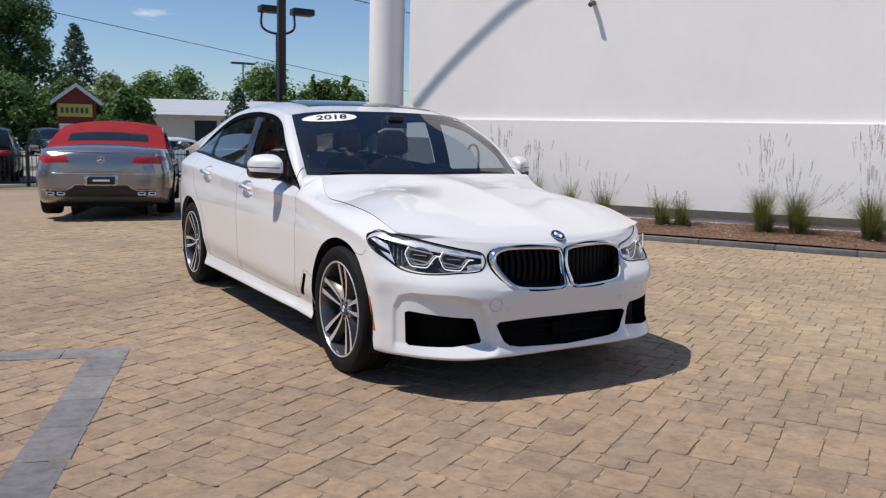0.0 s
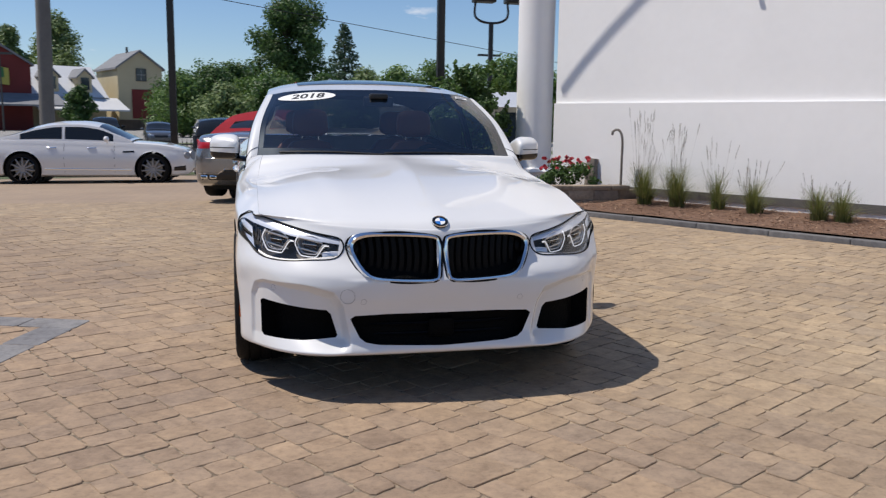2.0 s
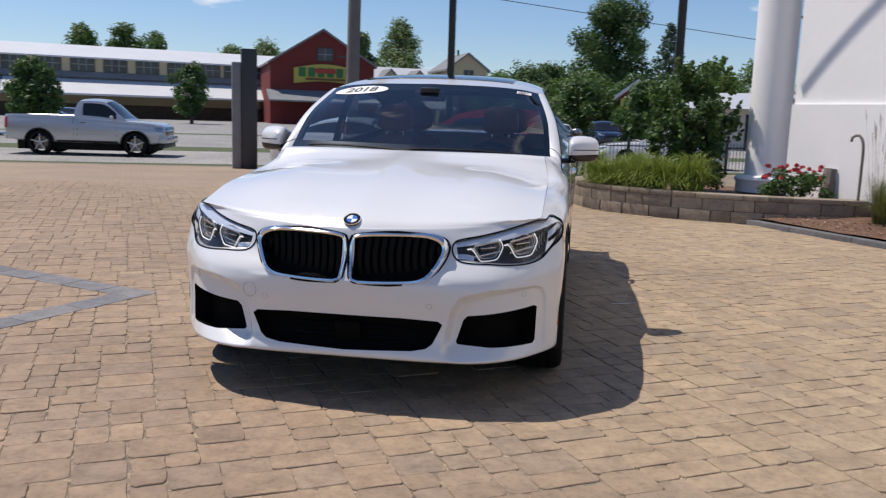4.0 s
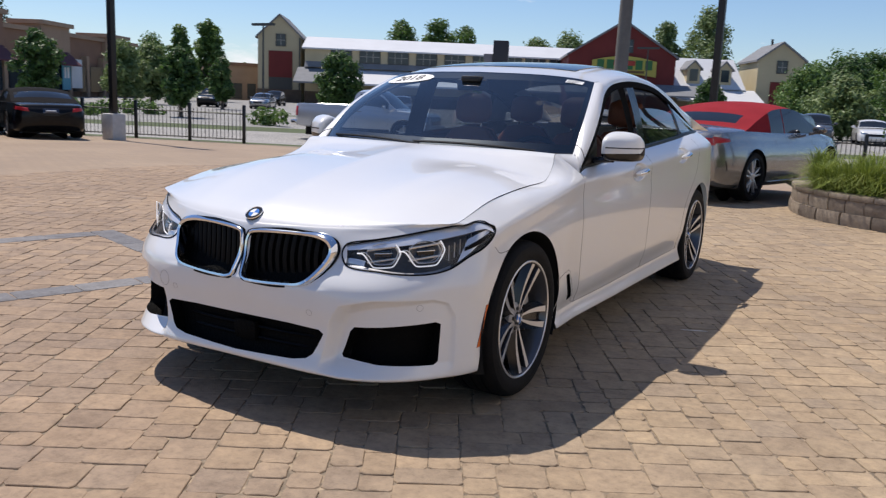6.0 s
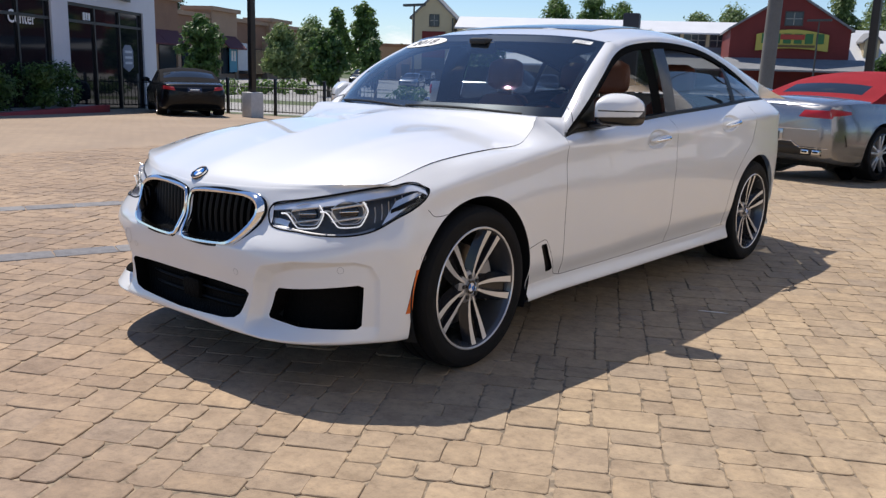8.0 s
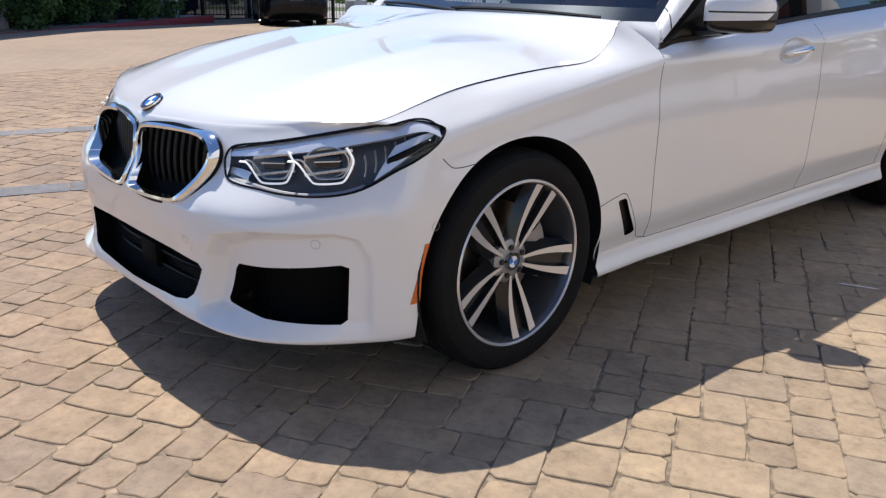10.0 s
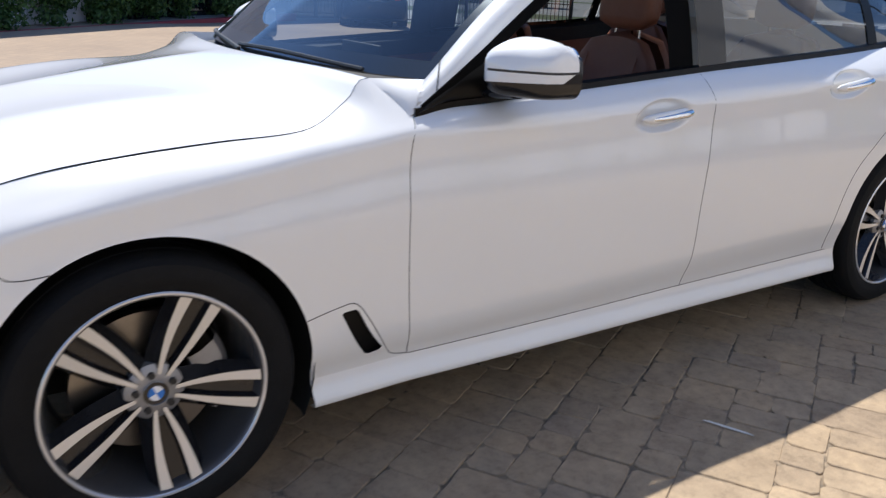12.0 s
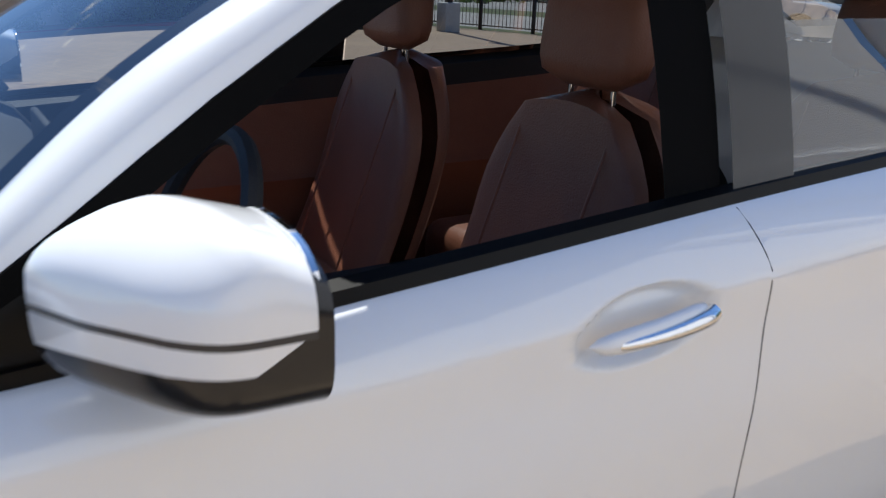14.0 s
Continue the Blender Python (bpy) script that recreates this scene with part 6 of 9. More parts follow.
# roof side rail and C-pillar
sr = []
for y in np.linspace(1.345, 4.04, 61):
    e = ROOF_E(y)
    lo = DLO(y + 0.07 * max(0, 1 - (y - 1.345) / 0.3)) if y < 3.41 else BELT(y)
    if 3.41 <= y < 3.5:
        t = (y - 3.41) / 0.09
        lo = DLO(3.41) * (1 - t) + BELT(3.5) * t
        lo[1] = y
    row = []
    for q in np.linspace(0, 1, 7):
        row.append(e + (lo - e) * q + np.array([1, 0, 0.6]) * 0.010 * math.sin(math.pi * q))
    sr.append(row)
rb = sheet(sr)
m = mirrored(rb)
for b in (rb, m):
    part("roof_rail", b, WHITE_PAINT, car, angle=1.2)

# side windows between belt and roof line
def pane(y0, y1, z0=0.0, z1=1.0, n=16, inn=0.012):
    rows = []
    for y in np.linspace(y0, y1, n):
        b, t = BELT(max(y, 0.83)), DLO(y)
        b = np.array([np.interp(y, [0.70, 0.83], [0.862, BELT(0.83)[0]]) if y < 0.83 else b[0], y, np.interp(y, [0.70, 0.83], [0.95, BELT(0.83)[2]]) if y < 0.83 else b[2]])
        row = []
        for q in np.linspace(z0, z1, 7):
            p = b + (t - b) * q
            row.append((p[0] - inn + 0.012 * math.sin(math.pi * q), y, p[2]))
        rows.append(row)
    return sheet(rows)


def strip(y0, y1, q0, w, out, n=40):
    """A black moulding along the belt (q0 = 0) or the roof line (q0 = 1)."""
    rows = []
    for y in np.linspace(y0, y1, n):
        b = BELT(y) if y > 0.83 else np.array([np.interp(y, [0.70, 0.83], [0.862, BELT(0.83)[0]]), y, np.interp(y, [0.70, 0.83], [0.95, BELT(0.83)[2]])])
        t = DLO(y)
        d = (t - b) / max(np.linalg.norm(t - b), 1e-3)
        base = b if q0 == 0 else t
        s = 1 if q0 == 0 else -1
        c = [base + d * s * a + np.array([o, 0, 0]) for a, o in ((-0.006, -0.008), (-0.004, out), (w, out), (w + 0.004, -0.02))]
        rows.append(c)
    return sheet(rows)


for s in (1, -1):
    f = (lambda b: b) if s == 1 else mirrored
    part("window_moulding", f(strip(0.70, 3.43, 0, 0.016, 0.004)), TRIM_BLACK, car, "black belt moulding")
    part("window_moulding", f(strip(0.72, 3.43, 1, 0.034, 0.002)), MATT_RUBBER, car, "black frame of the side windows")
    part("mirror_base_panel", f(pane(0.71, 0.99, inn=0.006)), TRIM_BLACK, car, "black triangle before the front window")
    part("door_frame", f(pane(1.70, 1.815, inn=0.02)), MATT_RUBBER, car, "matt black window frame")
    part("pillar_cover", f(pane(1.825, 1.965, inn=0.004)), BLACK_GLOSS, car, "gloss black pillar cover")
    part("rear_side_window", f(pane(1.965, 2.84, 0.0, 0.60)), GLASS_TINT, car, "half-lowered tinted rear door window")
    part("door_frame", f(pane(2.83, 2.89, inn=0.008)), TRIM_BLACK, car, "matt black window frame")
    part("quarter_window", f(pane(2.89, 3.42)), GLASS_TINT, car, "small fixed tinted window")

# ---- nose: grille, intakes, headlamps ----
def pocket(piece, poly, depth, mat, name, label, wall=None):
    for s in (1, -1):
        b = onto(piece.copy(), -depth)
        join(b, rim_walls(poly, 0.0, -depth))
        if s < 0:
            b = mirrored(b)
        part(name, b, mat, car, label, angle=0.6)


MESH_BLACK = plain("intake_mesh", (0.003, 0.003, 0.003), 0.7, vary=0, bump=0.6, bump_scale=90, spec=0.08)
pocket(pieces["grille"], GRILLE, 0.05, MESH_BLACK, "grille_recess", "dark recess behind the grille")
pocket(pieces["side"], SIDE_IN, 0.08, MESH_BLACK, "side_intake", "black side air intake")
pocket(pieces["vent"], VENT, 0.012, TRIM_BLACK, "side_vent", "narrow black vent behind the front wheel")
bi = onto(pieces["intake"].copy(), -0.06)
w = rim_walls(INTAKE, 0.0, -0.06)
bmesh.ops.delete(w, geom=[f for f in w.faces if abs(f.calc_center_median().x) < 1e-3], context="FACES")
join(bi, w)
part("lower_intake", both(bi), MESH_BLACK, car, "wide black lower air intake", angle=0.6)
for z in (0.29, 0.335):
    part("intake_bar", tube([(x, -0.755 + 0.05 * (x / 0.4) ** 4, z) for x in np.linspace(-0.36, 0.36, 21)], 0.006, 6), SLAT_BLACK, car, "black bar in the lower intake")
part("sensor", box(-0.06, 0.06, -0.775, -0.74, 0.275, 0.36, 0.012), MESH_BLACK, car, "black radar sensor in the lower intake")

def skin_line(uvs, off, n, closed=True):
    t = bmesh.new()
    U = smooth_line([(a, b, 0) for a, b in uvs], n, closed)
    for p in U:
        t.verts.new((max(p[0], 0), p[1], 0))
    onto(t, off)
    t.verts.ensure_lookup_table()
    P = [tuple(v.co) for v in t.verts]
    t.free()
    return P


for s in (1, -1):
    P = [Vector((p[0] * s, p[1], p[2])) for p in skin_line(GRILLE, 0.0, 60)]
    b = bmesh.new()
    n = len(P)
    c = sum(P, Vector()) / n
    prof = ((0.012, -0.006), (0.011, 0.006), (0.005, 0.012), (-0.003, 0.010), (-0.006, -0.014))
    rows = []
    for i, p in enumerate(P):
        d = (P[(i + 1) % n] - P[i - 1]).normalized()
        out = (p - c) - d * (p - c).dot(d)
        out.y = 0
        out.normalize()
        side = min(1.0, max(0.0, (abs(p.x) - 0.27) / 0.12))
        rows.append([p + out * a * (1.0 + 0.9 * side if a > 0 else 1) + Vector((0, -h - 0.020 * side * (h > 0) * (1.0 if a < 0.01 else 0.55), 0)) for a, h in prof])
    rows.append(rows[0])
    sheet(rows, b)
    bmesh.ops.recalc_face_normals(b, faces=b.faces[:])
    gk = [p + ((p - c) * Vector((1, 0, 1))).normalized() * (0.003 + 0.012 * (1.0 + 0.9 * min(1.0, max(0.0, (abs(p.x) - 0.27) / 0.12)))) for p in P]
    part("grille_gasket", tube(gk, 0.005, 6, closed=True), TRIM_BLACK, car, "thin black edge round the grille frame")
    gf = part("grille_frame", b, CHROME, car, "polished chrome kidney-shaped grille frame", angle=0.9)
    for k in range(11):
        x = 0.052 + k * 0.0335
        ztop = np.interp(x, [0.03, 0.31, 0.39], [0.722, 0.728, 0.70])
        zbot = np.interp(x, [0.03, 0.265, 0.322, 0.362, 0.394], [0.556, 0.562, 0.578, 0.61, 0.66])
        y = -0.775 + 0.045 * (x / 0.4) ** 3 + 0.15 * (x / 0.9) * (1 - x / 0.9)
        pts = [(s * (x - 0.008 * math.sin(math.pi * t)), y + 0.012 * t - 0.006 * math.sin(math.pi * t) + 0.012, zbot + (ztop - zbot) * t) for t in np.linspace(0, 1, 6)]
        part("slat", tube(pts, 0.0055, 6, squash=2.2), SLAT_BLACK, gf, "gloss black upright grille slat")

# headlamps
IN_LAMP = np.array([-0.40, 0.80, -0.30])


def sunk(uvs, depth):
    """Points of the skin moved straight back into the lamp."""
    return skin(np.array(uvs, float)) + IN_LAMP * depth


def band(top, low, depth, n=28, front=None):
    """A strip between two lines of skin parameters, set back into the lamp."""
    a = smooth_line(sunk(top, depth), n)
    c = smooth_line(sunk(low, depth if front is None else front), n)
    mid = (a + c) / 2 - IN_LAMP * 0.004
    b = sheet([a, mid, c])
    join(b, sheet([c, c + IN_LAMP * 0.02]))
    bmesh.ops.recalc_face_normals(b, faces=b.faces[:])
    return b


LAMP_DARK = plain("lamp_housing", (0.062, 0.055, 0.050), 0.4, 0.2, vary=0.3, scale=50)
LAMP_SILVER = plain("lamp_silver", (0.82, 0.83, 0.85), 0.20, 0.5, vary=0.04, scale=30)
LAMP_GLINT = plain("lamp_reflector_grey", (0.60, 0.58, 0.56), 0.28, 0.7, vary=0.25, scale=90)
LAMP_CHROME = plain("lamp_chrome", (0.75, 0.76, 0.78), 0.12, 1.0, vary=0.0)
TOP_EDGE = [(u, v - 0.05) for u, v in LAMP[1:7]]
for s in (1, -1):
    f = (lambda b: b) if s == 1 else mirrored
    b = pieces["lamp"].copy()
    for v in b.verts:
        v.co = Vector(sunk([v.co[:2]], 0.055)[0])
    ring = []
    for i in range(len(LAMP)):
        p, q = np.array(LAMP[i - 1]), np.array(LAMP[i])
        n = max(1, int(np.linalg.norm(q - p) / 0.12))
        ring += [p + (q - p) * k / n for k in range(n)]
    ring.append(ring[0])
    join(b, sheet([sunk(ring, 0.0), sunk(ring, 0.055)]))
    hl = part("headlamp", f(b), LAMP_DARK, car, "dark headlamp housing", angle=0.6)
    part("lamp_gasket", f(tube(skin_line(LAMP, 0.0, 90), 0.0036, 6, closed=True)), TRIM_BLACK, hl, "black rim of the headlamp")
    b = pieces["lamp"].copy()
    for v in b.verts:
        v.co = Vector(sunk([v.co[:2]], 0.004)[0])
    ln = part("lens", f(b), LENS, hl, "clear headlamp lens")
    ln.visible_shadow = False
    # bright brow along the upper edge, silver corner with a dark bar, pale lower rim
    drop = (0.35, 0.5, 0.66, 0.8, 0.8, 0.55)
    part("lamp_brow", f(band([(u, v) for u, v in TOP_EDGE[:6]], [(u - 0.02, v - d) for (u, v), d in zip(TOP_EDGE[:6], drop)], 0.009, front=0.001)), LAMP_SILVER, hl, "silver strip along the top of the headlamp")
    c_top = [uv_of(p) for p in ((0.838, -0.43, 0.752), (0.852, -0.37, 0.766), (0.864, -0.315, 0.772))]
    c_low = [uv_of(p) for p in ((0.836, -0.495, 0.668), (0.856, -0.43, 0.703), (0.868, -0.34, 0.752))]
    part("lamp_corner", f(band(c_top, c_low, 0.016, 14, front=0.003)), LAMP_SILVER, hl, "silver outer corner of the headlamp")
    bar = [uv_of(p) for p in ((0.842, -0.455, 0.722), (0.856, -0.38, 0.744), (0.866, -0.325, 0.760))]
    part("lamp_bar", f(band(bar, [(u, v - 0.30) for u, v in bar], 0.005, 10)), TRIM_BLACK, hl, "dark bar across the lamp's corner")
    rim_hi = [uv_of(p) for p in ((0.47, -0.71, 0.648), (0.60, -0.672, 0.626), (0.70, -0.628, 0.626), (0.78, -0.573, 0.644), (0.825, -0.52, 0.664))]
    part("lamp_rim", f(band(rim_hi, [(u, v - 0.16) for u, v in rim_hi], 0.012)), CAST, hl, "pale grey lower rim inside the headlamp")
    in_hi = [uv_of(p) for p in ((0.462, -0.712, 0.672), (0.50, -0.70, 0.670), (0.535, -0.69, 0.664))]
    part("lamp_blade", f(band(in_hi, [(u, v - 0.26) for u, v in in_hi], 0.014, 10)), LAMP_SILVER, hl, "silver blade at the inner end of the headlamp")
    # light rings and projectors
    for cx, cy, cz, w in ((0.592, -0.668, 0.682, 0.082), (0.738, -0.590, 0.700, 0.088)):
        T = Vector((0.87, 0.5, 0.06)) if cx < 0.7 else Vector((0.76, 0.65, 0.07))
        T.normalize()
        o = Vector((cx, cy, cz)) + Vector((-0.3, 0.75, 0)) * 0.027
        outline = ((-1.02, 0.12), (-0.78, 0.08), (-0.42, -0.42), (-0.30, -0.52), (0.36, -0.52), (0.52, -0.44), (0.74, 0.0), (0.74, 0.16), (0.58, 0.46))
        pts = [o + T * (a * w * 1.14) + Vector((0, 0, c * w * 1.1)) for a, c in outline]
        part("light_ring", f(tube(smooth_line(pts, 40), 0.0029, 8)), DRL, hl, "white light ring, lit")
        pts = [o + T * (a * w * 0.99) + Vector((0, 0, c * w * 0.93 + 0.004)) + Vector((-0.3, 0.75, 0)) * 0.01 for a, c in outline]
        part("ring_trim", f(tube(smooth_line(pts, 32), 0.0026, 6)), LAMP_GLINT, hl, "grey metal edge inside the light ring")
        N = Vector((T.y, -T.x, 0)).normalized()
        # ribbed reflector bowl behind the projector
        cup = lathe([(0.016, -0.012), (0.030, -0.008), (0.040, 0.0), (0.047, 0.012), (0.050, 0.020), (0.053, 0.019)], 28, axis="z")
        bmesh.ops.transform(cup, matrix=Matrix.Translation(o - N * 0.030 + Vector((0, 0, 0.004))) @ Matrix((T, Vector((0, 0, 1)), N)).transposed().to_4x4() @ Matrix.Diagonal((1.18, 0.82, 1.0, 1.0)), verts=cup.verts)
        part("reflector_bowl", f(cup), LAMP_GLINT, hl, "grey metal reflector bowl", angle=0.5)
        for h in (-0.022, 0.026):
            fin = [o + T * (w * a) + Vector((0, 0, h + 0.010 * a)) - N * 0.012 for a in (-0.7, -0.2, 0.3, 0.8)]
            part("lamp_fin", f(tube(smooth_line(fin, 12), 0.0028, 6, squash=1.6)), LAMP_GLINT, hl, "thin grey fin inside the lamp")
        M = Matrix.Translation(o - N * 0.02 + T * 0.004 + Vector((0, 0, 0.006))) @ Matrix((T, Vector((0, 0, 1)), N)).transposed().to_4x4()
        pr = box(-0.034, 0.034, -0.020, 0.016, -0.02, 0.012, 0.008)
        bmesh.ops.transform(pr, matrix=M, verts=pr.verts)
        part("projector", f(pr), BLACK_GLOSS, hl, "dark square projector lens")
        pr = box(-0.036, 0.036, -0.001, 0.003, 0.0, 0.016, 0.001)
        bmesh.ops.transform(pr, matrix=M, verts=pr.verts)
        part("projector_trim", f(pr), LAMP_CHROME, hl, "bright line across the projector")
    # upright ribs of the housing beside the outer projector
    for k in range(5):
        rib = [Vector((0.800 + 0.010 * k, -0.512 + 0.026 * k, 0.676 + 0.010 * k + 0.058 * q)) + Vector(IN_LAMP) * (0.036 + 0.010 * math.sin(math.pi * q)) for q in np.linspace(0, 1, 7)]
        part("lamp_fin", f(tube(rib, 0.0024, 6, squash=1.8)), LAMP_GLINT, hl, "thin grey fin inside the lamp")
    # amber side reflector, parking sensors
    b = onto(pieces["refl"].copy(), 0.0018)
    part("side_reflector", f(b), ORANGE, car, "amber side reflector on the bumper", angle=0.6)
    for p in ((0.76, -0.635, 0.495), (0.36, -0.80, 0.455), (0.897, -0.335, 0.528)):
        u = uv_of(p)
        q = Vector(skin([u])[0])
        h = TREE.find_nearest(q)
        M = Matrix.Translation(h[0]) @ h[1].to_track_quat("Z", "Y").to_matrix().to_4x4()
        rg = lathe([(0.0118, 0.0005), (0.0124, 0.0008), (0.0130, 0.0004)], 20, axis="z")
        bmesh.ops.transform(rg, matrix=M, verts=rg.verts)
        part("parking_sensor", f(rg), CAST, car, "small round parking sensor")

# round cover of the towing eye
q = Vector(skin([uv_of((0.43, -0.80, 0.478))])[0])
h = TREE.find_nearest(q)
M = Matrix.Translation(Vector((-h[0].x, h[0].y, h[0].z))) @ Vector((-h[1].x, h[1].y, h[1].z)).to_track_quat("Z", "Y").to_matrix().to_4x4()
rg = lathe([(0.0312, 0.0006), (0.0320, 0.0010), (0.0328, 0.0004)], 36, axis="z")
bmesh.ops.transform(rg, matrix=M, verts=rg.verts)
part("towing_cover", rg, CAST, car, "thin round joint of the towing eye cover")

# badge: plain coloured quarters in a dark ring
def badge(parent, M, r):
    b = lathe([(0.0, 0.003), (r * 0.97, 0.003), (r, 0.001), (r, -0.006)], 40, axis="z")
    bmesh.ops.transform(b, matrix=M, verts=b.verts)
    bd = part("badge", b, BLACK_GLOSS, parent, "round badge with blue and white quarters")
    for q in range(4):
        a0 = math.pi / 2 * q
        poly = [(0, 0)] + [(r * 0.62 * math.cos(a0 + math.pi / 2 * k / 8), r * 0.62 * math.sin(a0 + math.pi / 2 * k / 8)) for k in range(9)]
        w = prism(poly, 0.003, 0.0042)
        bmesh.ops.transform(w, matrix=M, verts=w.verts)
        part("quarter", w, BLUE if q % 2 == 0 else BADGE_WHITE, bd, smooth=False)
    rg = lathe([(r * 0.95, 0.003), (r * 0.985, 0.0055), (r * 1.02, 0.0005)], 40, axis="z")
    bmesh.ops.transform(rg, matrix=M, verts=rg.verts)
    part("badge_ring", rg, CHROME, bd, "thin chrome ring")
    return bd


_n = Vector((0, -0.55, 0.83)).normalized()
badge(hood, Matrix.Translation((0, -0.715, 0.793)) @ Matrix((Vector((1, 0, 0)), _n.cross(Vector((1, 0, 0))), _n)).transposed().to_4x4(), 0.0375)
for b in pieces.values():
    if b.is_valid:
        b.free()

# ---- wheels ----
def wheel_mesh():
    tyre = lathe([(0.252, -0.105), (0.270, -0.118), (0.30, -0.124), (0.325, -0.118), (0.340, -0.10), (0.3465, -0.075), (0.3465, -0.055), (0.341, -0.053), (0.341, -0.047), (0.3465, -0.045), (0.3465, -0.003),
                  (0.341, -0.001), (0.341, 0.005), (0.3465, 0.007), (0.3465, 0.05), (0.341, 0.052), (0.341, 0.058), (0.3465, 0.06), (0.3465, 0.078), (0.340, 0.10), (0.334, 0.108), (0.325, 0.117), (0.318, 0.1185), (0.30, 0.1225), (0.288, 0.121), (0.274, 0.117), (0.264, 0.112), (0.252, 0.106)], 72)
    rim = lathe([(0.257, 0.104), (0.2615, 0.112), (0.258, 0.1145), (0.250, 0.112), (0.245, 0.104), (0.240, 0.085), (0.227, 0.03), (0.217, -0.10), (0.21, -0.105)], 72)
    return tyre, rim


def spoke(a, side):
    """One of a pair of spokes: narrow at the hub, spreading to the rim, dished inwards."""
    b = bmesh.new()
    rows = []
    for t in np.linspace(0, 1, 9):
        r = 0.046 + (0.247 - 0.046) * t
        off = side * (0.0115 + 0.027 * t + 0.006 * math.sin(math.pi * t))
        w = 0.0066 + 0.0095 * t
        d = 0.078 + 0.030 * t**1.6
        inner = off - side * w
        outer = off + side * w
        rows.append([(r, inner - side * 0.006, d - 0.03), (r, inner - side * 0.002, d - 0.006), (r, inner + side * 0.001, d), (r, outer - side * 0.003, d), (r, outer, d - 0.006), (r, outer + side * (0.012 + 0.012 * (1 - t)), d - 0.034)])
    P = []
    for row in rows:
        P.append([(d, r * math.cos(a) - o * math.sin(a), r * math.sin(a) + o * math.cos(a)) for r, o, d in row])
    sheet(P, b)
    b.normal_update()
    for f in b.faces:
        n = f.normal if f.normal.x > 0 else -f.normal
        f.material_index = 0 if n.x > 0.85 else 1
    bmesh.ops.recalc_face_normals(b, faces=b.faces[:])
    return b


def make_wheel(M, phase):
    tyre, rim = wheel_mesh()
    w = part("wheel", tyre, RUBBER, car, "black low-profile tyre on a ten-spoke alloy wheel", m=M, angle=0.5)
    part("rim", rim, [RIM_BARREL], w, "dark glossy alloy rim barrel", angle=0.5)
    part("rim_edge", lathe([(0.2620, 0.1135), (0.2590, 0.1165), (0.2545, 0.1160), (0.2520, 0.1125)], 72), RIM_BRIGHT, w, "bright machined rim edge")
    for k in range(5):
        for s in (1, -1):
            part("spoke", spoke(radians(phase + 72 * k), s), [RIM_BRIGHT, RIM_DARK], w, "bright-faced alloy spoke", angle=0.4)
        a = radians(phase + 72 * k)
        web = []
        for t in np.linspace(0, 1, 7):
            r, half, d = 0.05 + 0.195 * t, 0.006 + 0.018 * t + 0.006 * math.sin(math.pi * t), 0.056 + 0.030 * t**1.6
            web.append([(d - q * 0.004, r * math.cos(a) - o * half * math.sin(a), r * math.sin(a) + o * half * math.cos(a)) for o, q in ((-1, 0), (0, 1), (1, 0))])
        part("spoke_web", sheet(web), RIM_DARK, w, "gloss black web between two spokes")
        a = radians(phase + 36 + 72 * k)
        part("lug_nut", cyl(0.011, 0.009, 0.055, 0.083, 6, m=Matrix.Translation((0, 0.046 * math.cos(a), 0.046 * math.sin(a))) @ Matrix.Rotation(math.pi / 2, 4, "Y")), BLACK_PLASTIC, w)
    part("hub", lathe([(0.0, 0.076), (0.034, 0.077), (0.058, 0.076), (0.070, 0.068), (0.072, 0.045), (0.05, 0.02)], 40), CAST, w, "grey wheel hub")
    badge(w, Matrix.Translation((0.079, 0, 0)) @ Matrix.Rotation(math.pi / 2, 4, "Y") @ Matrix.Rotation(0.4, 4, "Z"), 0.030)
    part("brake_disc", lathe([(0.07, 0.0), (0.175, 0.0), (0.175, -0.028), (0.07, -0.028)], 56), STEEL, w, "steel brake disc")
    cal = bmesh.new()
    rows = []
    for t in np.linspace(-0.55, 0.55, 11):
        rows.append([(x, r * math.cos(t), r * math.sin(t)) for r, x in ((0.10, 0.01), (0.105, 0.045), (0.135, 0.056), (0.175, 0.052), (0.192, 0.03), (0.192, -0.03))])
    sheet(rows, cal)
    bmesh.ops.recalc_face_normals(cal, faces=cal.faces[:])
    part("brake_caliper", cal, CAST, w, "grey cast brake caliper", angle=0.5)
    return w


TRACK = 0.800
for x, y, ph in ((1, 0.0, -9), (1, 3.07, 20), (-1, 0.0, 12), (-1, 3.07, -30)):
    M = Matrix.Translation((x * (TRACK + (0.012 if y > 1 else 0.0)), y, 0.3465))
    if x < 0:
        M = M @ Matrix.Rotation(math.pi, 4, "Z")
    make_wheel(M, ph)
# wheel wells, underbody
LINER = plain("wheel_liner", (0.008, 0.008, 0.008), 0.9, vary=0)
for s in (1, -1):
    for y, r in ((0.0, 0.395), (3.07, 0.395)):
        rows = [[(s * x, y - rr * math.cos(a), 0.352 + rr * math.sin(a)) for x, rr in ((0.905, r), (0.86, r + 0.012), (0.45, r + 0.012), (0.45, 0.02))] for a in np.linspace(-0.42, math.pi + 0.42, 30)]
        part("wheel_liner", sheet(rows), LINER, car, "black wheel arch liner")
ub = bmesh.new()
for x0, x1, y0, y1, z0, z1 in ((-0.46, 0.46, -0.70, 4.0, 0.19, 0.30), (-0.86, 0.86, 0.42, 2.66, 0.195, 0.27), (-0.62, 0.62, -0.60, -0.43, 0.20, 0.5), (-0.7, 0.7, 3.50, 3.9, 0.26, 0.34), (-0.44, 0.44, -0.50, 0.50, 0.3, 0.74)):
    box(x0, x1, y0, y1, z0, z1, bm=ub)
